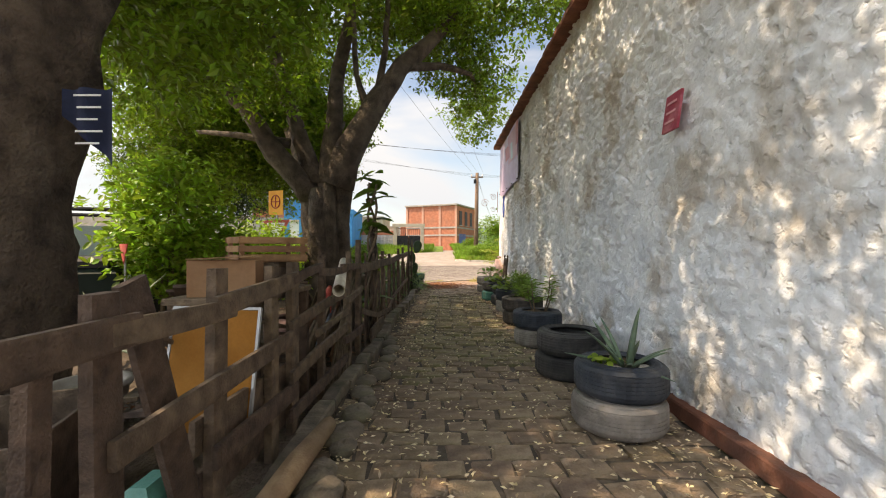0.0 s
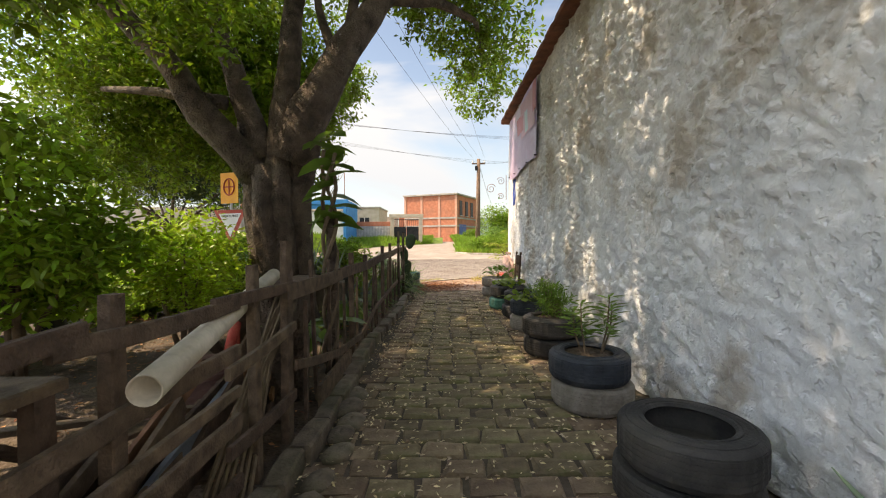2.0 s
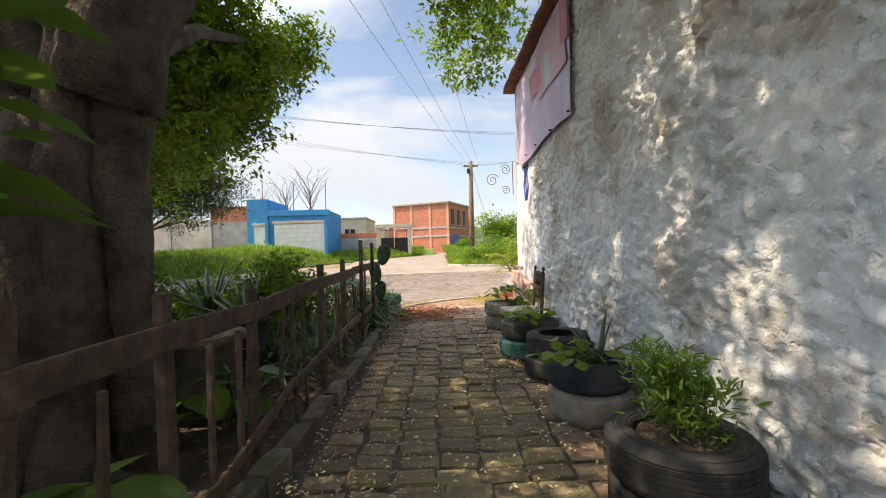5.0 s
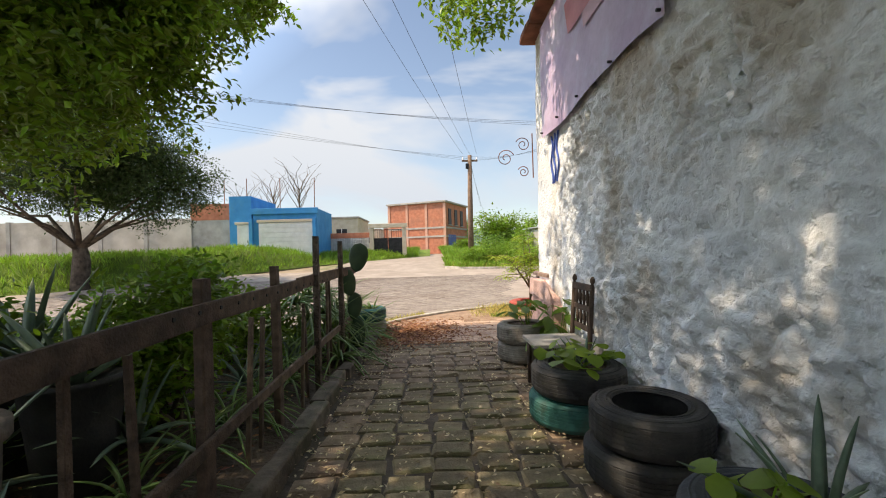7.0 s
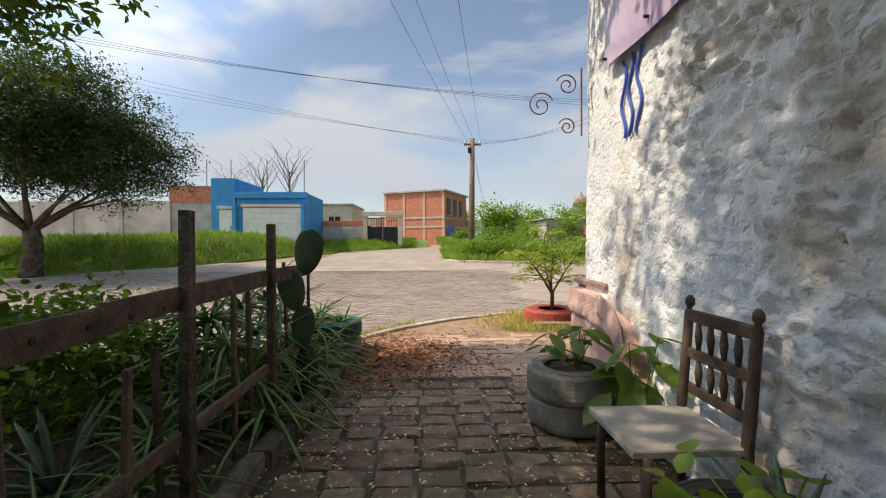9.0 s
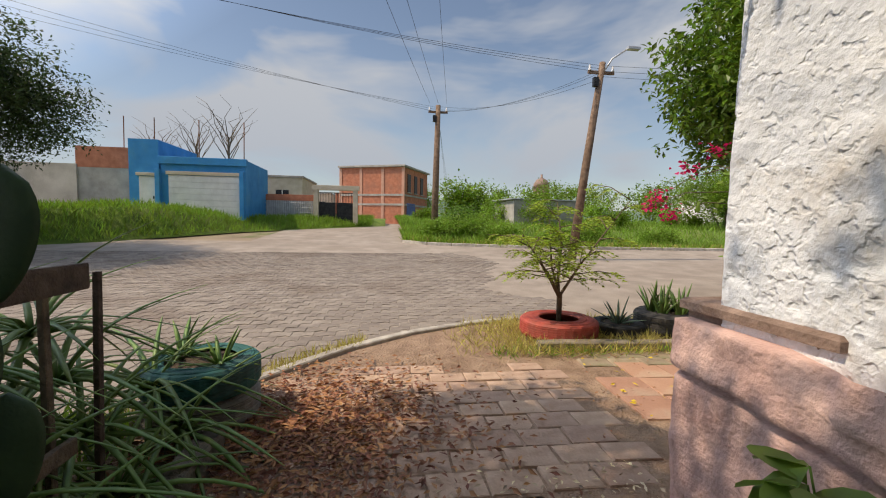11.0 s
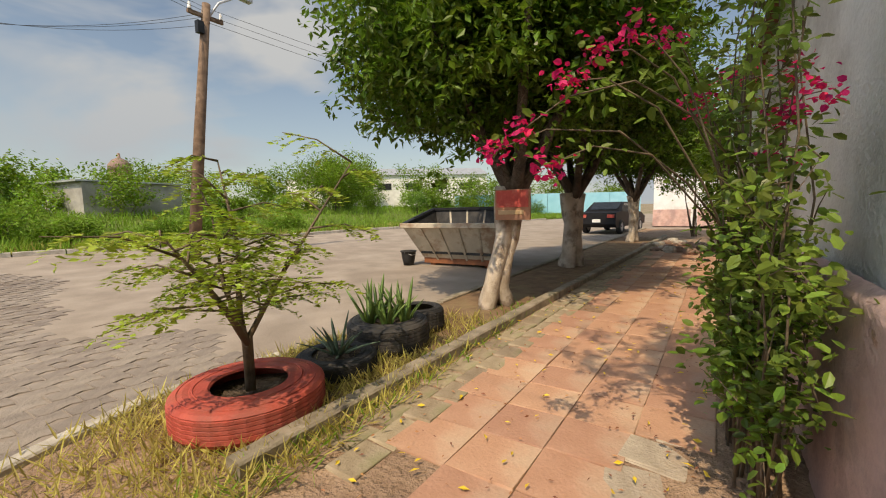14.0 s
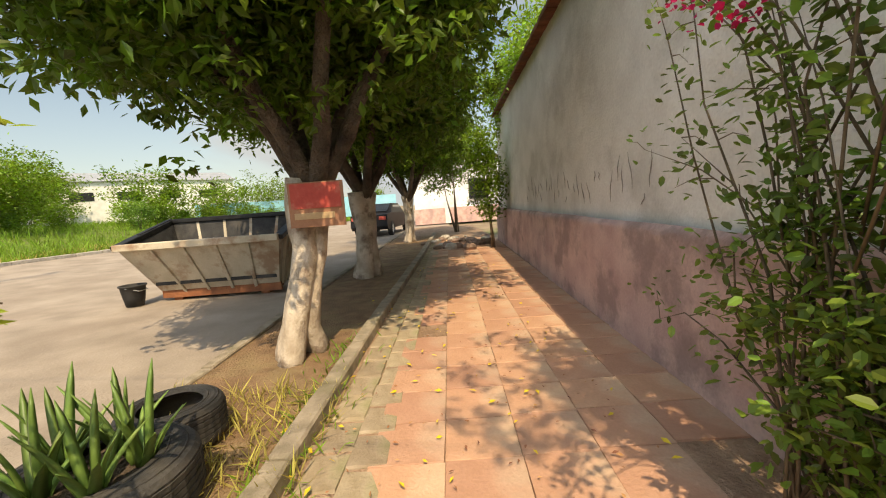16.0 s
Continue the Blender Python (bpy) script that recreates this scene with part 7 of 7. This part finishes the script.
white_house(30, 12.0, 8, 5, 3.6, "white house with a pink dado at the street's end", M_PINK)
fw = thing("light_blue_wall", "light blue painted wall across the field", "wall", (46, 26, 0.4), -60)
for k in range(6):
    part("wall_panel", Geo().box((-9 + 3.4 * k, 0, 1.1), (3.35, 0.2, 2.2)), surf("light blue paint", (0.22, 0.5, 0.6), (0.3, 0.58, 0.68), 1, 0.85, 0.2, 20), fw)
wh = thing("warehouse", "long white warehouse far across the field", "warehouse", (52, 52, 0.9), -50)
part("wall", Geo().box((0, 0, 2.6), (26, 10, 5.2)), M_WHITEPAINT, wh)
part("roof", Geo().add([(-13.3, -5.3, 5.2), (13.3, -5.3, 5.2), (13.3, 5.3, 5.2), (-13.3, 5.3, 5.2), (-13.3, 0, 6.6), (13.3, 0, 6.6)], [(0, 1, 5, 4), (2, 3, 4, 5), (0, 4, 3), (1, 2, 5)]), M_GALV, wh)
for k in range(6):
    part("window", Geo().block((-10 + 4 * k, -5.02, 3.6), (2.0, 0.06, 0.9), 0.01), M_DARKMETAL, wh)
gw = thing("grey_shed", "low grey-white shed in the field", "shed", (9.5, 36, 0.9), 8)
part("wall", Geo().box((0, 0, 0.9), (4.2, 3, 1.8)), M_CONC, gw)
part("roof", Geo().beam((-2.3, 0, 1.85), (2.3, 0, 1.85), 3.3, 0.08), M_GALV, gw)
ch = thing("church_dome", "distant church cupola above the trees", "church", (40, 115, 0))
part("tower", Geo().lathe([(0.01, 0), (2.2, 0), (2.2, 10.5), (2.5, 10.7), (0.01, 10.8)], 8), M_STONE, ch)
part("dome", Geo().lathe([(0.01, 10.7), (2.1, 10.7), (2.0, 11.8), (1.3, 12.8), (0.3, 13.3), (0.25, 14.2), (0.01, 14.3)], 16), M_STONE, ch, smooth=True)
mesq = thing("mesquite", "spreading fine-leaved mesquite tree beside the road", "tree", (-14.6, 24.0, 0.1))
part("trunk", limb([(0, 0, -0.1), (0.1, 0, 1.2), (0.0, 0.1, 2.0)], 0.34, 0.26, 12), M_BARK, mesq, smooth=True)
rn = random.Random(31)
for k in range(11):
    a = k * 0.6
    part("limb", limb([(0, 0, 1.7), (1.4 * math.cos(a), 1.4 * math.sin(a), 2.5 + rn.random()), (3.4 * math.cos(a), 3.4 * math.sin(a), 3.0 + 2.2 * rn.random())], 0.13, 0.02, 7), M_BARK, mesq, smooth=True)
part("crown", leaves(clumps([(0, 0, 5.3, 4.0, 3.8, 2.0), (2.4, 0.5, 4.4, 2.9, 2.4, 1.7), (2.0, -1.5, 6.2, 2.8, 2.2, 1.5)], 2400, 40, 0.2, 32, 0.3), 0.14, 0.4, 0.4, 33), leaf_mat("grey-green fine leaf", (0.03, 0.06, 0.015), (0.07, 0.11, 0.03)), mesq)
for x, y, size in ((-15.3, 41, 1.4), (-13.1, 41.5, 1.6), (-10.8, 41, 1.75)):
    ob = thing("bare_tree", "small leafless tree behind the blue house", "tree", (x, y, 1.3), x * 40, "bare trees")
    ob.matrix_basis = ob.matrix_basis @ Matrix.Scale(size, 4)
    part("trunk", Geo().tube([(0, 0, 0), (0.1, 0, 1.8), (0, 0, 3.2)], [0.07, 0.05, 0.03], 7), M_TWIG, ob)
    for k in range(16):
        a = k * 2.4
        part("branch", Geo().tube([(0, 0, 2.0 + 0.075 * k), (0.5 * math.cos(a), 0.5 * math.sin(a), 2.8 + 0.08 * k), (0.75 * math.cos(a + 0.4), 0.75 * math.sin(a + 0.4), 3.3 + 0.07 * k), (1.1 * math.cos(a), 1.1 * math.sin(a), 3.6 + 0.07 * k)], [0.02, 0.013, 0.009, 0.004], 5), M_TWIG, ob)
rng = random.Random(8)
for k in range(26):
    x = 2.8 + 1.9 * k + rng.uniform(-0.5, 0.5)
    y = island_y(x) + 7 + rng.uniform(-1, 4)
    r = rng.uniform(0.7, 1.5)
    b = [(rng.uniform(-0.5, 0.5) * r, rng.uniform(-0.4, 0.4) * r, r * rng.uniform(0.4, 0.9), r * 0.6, r * 0.6, r * 0.45) for _ in range(4)]
    bush("field_bush", "rounded green bush in the field", "shrub", (x, y, field_z(x, y)), b, 90, 18, 0.14, (M_LEAF, M_LEAFMID, M_LEAFLIGHT)[k % 3], 200 + k, 0.16, 0.55, 2, "field bushes")
bush("field_tree", "tall rounded tree far across the field", "tree", (40, 50, 0.8), [(0, 0, 4.2, 4.2, 4.0, 2.6), (2.5, 1.0, 3.4, 3.0, 3.0, 2.2), (-2.5, 0, 3.2, 2.6, 2.6, 2.0)], 500, 24, 0.3, M_LEAF, 302, 0.4, 0.5)
bush("field_tree", "broad feathery green tree in the field", "tree", (21, 33.5, 0.8), [(0, 0, 2.8, 2.6, 2.4, 1.1), (1.5, 0.5, 2.2, 2.0, 1.6, 1.0), (-1.6, 0, 2.2, 1.6, 1.6, 0.9)], 520, 24, 0.16, M_LEAF, 301, 0.25, 0.5)

# ---- fallen leaves ----
def litter(name, label, pts, size, mat, seed):
    rgl = np.random.default_rng(seed)
    d = np.stack([rgl.normal(size=len(pts)), rgl.normal(size=len(pts)), np.zeros(len(pts))], 1) * 3
    solo(name, leaves(pts, size, 0.4, 0.0, seed, 0.3, 0.0, d), mat, label, "leaves", kind="stuff")


rg = np.random.default_rng(51)
p = []
while len(p) < 9000:
    x, y = -0.75 + 2.35 * rg.random(), -0.5 + 13.0 * rg.random()
    if rg.random() < 0.25 + 0.75 * abs(x - 0.35) / 1.2:
        p.append((x, y, 0.014 + 0.008 * rg.random()))
litter("fallen_leaves", "scattered pale dry leaves on the path", p, 0.036, M_LITTER, 52)
p = [(rg.normal() * 0.5 - 0.25, 13.0 + rg.normal() * 0.5, 0.014 + 0.02 * rg.random()) for _ in range(5200)]
p = [q for q in p if q[1] < kerb_y(max(-1.7, min(q[0], 3))) - 0.1 and q[0] > -1.2 and q[1] > 11.8]
litter("leaf_drift", "drift of reddish-brown dry leaves at the path end", p, 0.055, M_REDLITTER, 53)
p = [(-6 + 5.1 * rg.random(), 13.2 * rg.random() - 0.8, 0.1) for _ in range(5000)]
litter("bed_leaves", "dead leaves on the garden soil", p, 0.05, M_REDLITTER, 54)
p = [(2.0 + 8 * rg.random() ** 1.5, 12.5 + 2.0 * rg.random(), 0.022) for _ in range(170)]
litter("yellow_leaves", "a few yellow fallen leaves on the tiles", p, 0.05, surf("yellow leaf", (0.6, 0.42, 0.03), (0.72, 0.52, 0.05), 3, 0.6, 0, 40), 55)
p = [(0.0 + 10 * rg.random(), 12.6 + 1.9 * rg.random(), 0.02) for _ in range(700)]
litter("pavement_leaves", "small dry leaves strewn on the pavement", p, 0.03, M_REDLITTER, 56)

# ---- paving pieces ----
def paver_meshes(name, w, l, h, mat, n=7, wob=0.012, ch=0.014):
    out = []
    for k in range(n):
        g = Geo().block((0, 0, 0), (w, l, h), ch)
        rk = random.Random(k + 3)
        g.v = [(x + rk.uniform(-wob, wob), y + rk.uniform(-wob, wob), z + (rk.uniform(-0.006, 0.006) if z > 0 else 0)) for x, y, z in g.v]
        out.append(mesh_of(name, g, mat))
    return out


PW, PL = 0.262, 0.183
ms = paver_meshes("paving_block", PW - 0.014, PL - 0.014, 0.06, M_PAVER, 9, 0.018, 0.018)
mossy = paver_meshes("paving_block", PW - 0.014, PL - 0.014, 0.06, M_PAVERMOSS, 9, 0.014, 0.018)
rest = Geo()
rn = random.Random(4)
rows = int((12.35 + 3.0) / PL)
for j in range(rows):
    y = -3.0 + PL * (j + 0.5)
    off = (0.5 * PW if j % 2 else 0) * (1.0 if y < 6 else 0.15) + rn.uniform(-0.02, 0.02)
    n = 9
    for i in range(n + 1):
        x = -0.72 + PW * i + off - 0.05
        if x > 1.6 or x < -0.74:
            continue
        z = -0.028 + rn.uniform(-0.014, 0.01)
        k = rn.randrange(9)
        if -0.45 < x < 0.98 and 1.0 < y < 10.6:
            part("paving_block", (mossy if y > 4.2 + 1.2 * noise.noise((x * 2, y, 8)) else ms)[k], None, pavement, m=pose(x + rn.uniform(-0.008, 0.008), y, z, rn.uniform(-3, 3), rn.uniform(-3, 3), rn.uniform(-3.5, 3.5)))
        else:
            a = rn.uniform(-0.04, 0.04)
            me = ms[k]
            rest.add([(x + q.co.x - a * q.co.y, y + q.co.y + a * q.co.x, z + q.co.z) for q in me.vertices], [tuple(f.vertices) for f in me.polygons])
ob = part("paving_blocks", rest, M_PAVER_I, pavement)
tagged(ob, kind="stuff")

# pinkish corner blocks
ms = paver_meshes("pavement_block", 0.29, 0.193, 0.05, M_PINKPAVER, 7, 0.007, 0.007)
for j in range(17):
    y = 12.42 + 0.2 * j
    for i in range(11):
        x = -1.5 + 0.3 * i + (0.15 if j % 2 else 0)
        if y < min(14.05 + 0.12 * math.sin(x * 5), kerb_y(max(-1.74, x)) - 0.22) and not (x > 1.75 and y > 14.4) and not (x > 1.5 and y < 12.6) and x < 1.95 - 0.2 * (y - 13) and not (x < -0.6 and y < 13.6):
            part("pavement_block", ms[rn.randrange(7)], None, corner_pavement, m=pose(x, y, -0.025 + rn.uniform(-0.006, 0.003), rn.uniform(-0.8, 0.8), rn.uniform(-0.8, 0.8), rn.uniform(-1.5, 1.5)))
# terracotta tiles along the wall
T = 0.37
ms = paver_meshes("floor_tile", T - 0.004, T - 0.004, 0.04, M_TILE, 6, 0.002, 0.003)
for i in range(36):
    for j in range(5):
        x, y = 2.18 + T * i, 13.87 - T * j - 0.045 * (T * i)
        if j == 4 and i < 5 or (j == 3 and i in (1, 2)) or (i == 0 and j > 2):
            continue
        if y < front_y(x) + 0.16 or (j == 0 and rn.random() < 0.1):
            continue
        part("floor_tile", ms[rn.randrange(6)], None, corner_pavement, m=pose(x, y, -0.019 + rn.uniform(-0.003, 0.002), rn.uniform(-0.4, 0.4), rn.uniform(-0.4, 0.4), -2.6 + rn.uniform(-0.4, 0.4)))
ms = paver_meshes("strip_block", 0.285, 0.2, 0.045, surf("mossy beige strip block", (0.26, 0.2, 0.13), (0.4, 0.32, 0.23), 6, 0.9, 0.7, 60, vary=0.15, c=(0.2, 0.2, 0.09), cscale=2, camount=0.7), 5, 0.008, 0.01)
for i in range(40):
    for j in range(2):
        x = 2.2 + 0.3 * i + 0.15 * j
        y = 14.07 - 0.05 * (x - 2.2) + 0.2 * j
        part("strip_block", ms[rn.randrange(5)], None, corner_pavement, m=pose(x, y, -0.022 + rn.uniform(-0.005, 0.004), rn.uniform(-1, 1), rn.uniform(-1, 1), -2.6 + rn.uniform(-2, 2)))
# interlocking blocks of the road, nearest part
zig = Geo()
q = 0.125
outline = [(-q, -0.1), (-q * 0.5, -0.13), (0, -0.1), (q * 0.5, -0.07), (q, -0.1), (q, 0.085), (q * 0.5, 0.115), (0, 0.085), (-q * 0.5, 0.055), (-q, 0.085)]
zig.v = [(x, y, -0.01) for x, y in outline] + [(x * 0.965, y * 0.965, 0.009) for x, y in outline]
zig.f = [(i, (i + 1) % 10, 10 + (i + 1) % 10, 10 + i) for i in range(10)] + [tuple(10 + i for i in range(10))]
zm = mesh_of("road_block", zig, M_PAVER_ROAD)
road_ob = bpy.data.objects["road"]
M_RB = surf("interlocking road block far", (0.2, 0.165, 0.137), (0.31, 0.262, 0.22), 5, 0.9, 0.8, 60, island=0.13, c=(0.155, 0.112, 0.085), cscale=0.5, camount=0.6)
rest = Geo()
count = 0
for j in range(62):
    for i in range(110):
        x, y = -14 + 0.255 * i + (0.127 if j % 2 else 0), 13.1 + 0.195 * j
        if y < kerb_y(max(-1.74, min(x, 23))) + 0.17 or (x < -1.75 and y < 13.4) or x > 2.6 + 1.6 * noise.noise((x * 0.5, y * 0.5, 6)):
            continue
        z = ground_z(x, y) - 0.062 + rn.uniform(-0.004, 0.004)
        if -0.6 < x < 4.4 and y < 17.6 and count < 300:
            count += 1
            part("road_block", zm, None, road_ob, m=pose(x, y, z, rn.uniform(-1.2, 1.2), rn.uniform(-1.2, 1.2), rn.uniform(-2, 2)))
        else:
            rest.add([(x + v[0], y + v[1], z + v[2]) for v in zig.v], zig.f)
tagged(part("road_blocks", rest, M_RB, road_ob), kind="stuff")
# broken pale cement where tiles are gone
M_SLAB = surf("broken pale cement", (0.32, 0.26, 0.2), (0.46, 0.39, 0.31), 6, 0.92, 0.8, 60, vary=0.1, c=(0.34, 0.24, 0.17), cscale=3)
for x, y, w, l, rz in ((2.62, 12.86, 0.34, 0.24, 8), (2.95, 12.8, 0.26, 0.28, -5), (3.22, 12.72, 0.24, 0.2, 14)):
    part("broken_slab", paver_meshes("broken_slab", w, l, 0.04, M_SLAB, 1, 0.025, 0.006)[0], None, corner_pavement, m=pose(x, y, -0.026, rn.uniform(-1, 1), rn.uniform(-1, 1), rz))
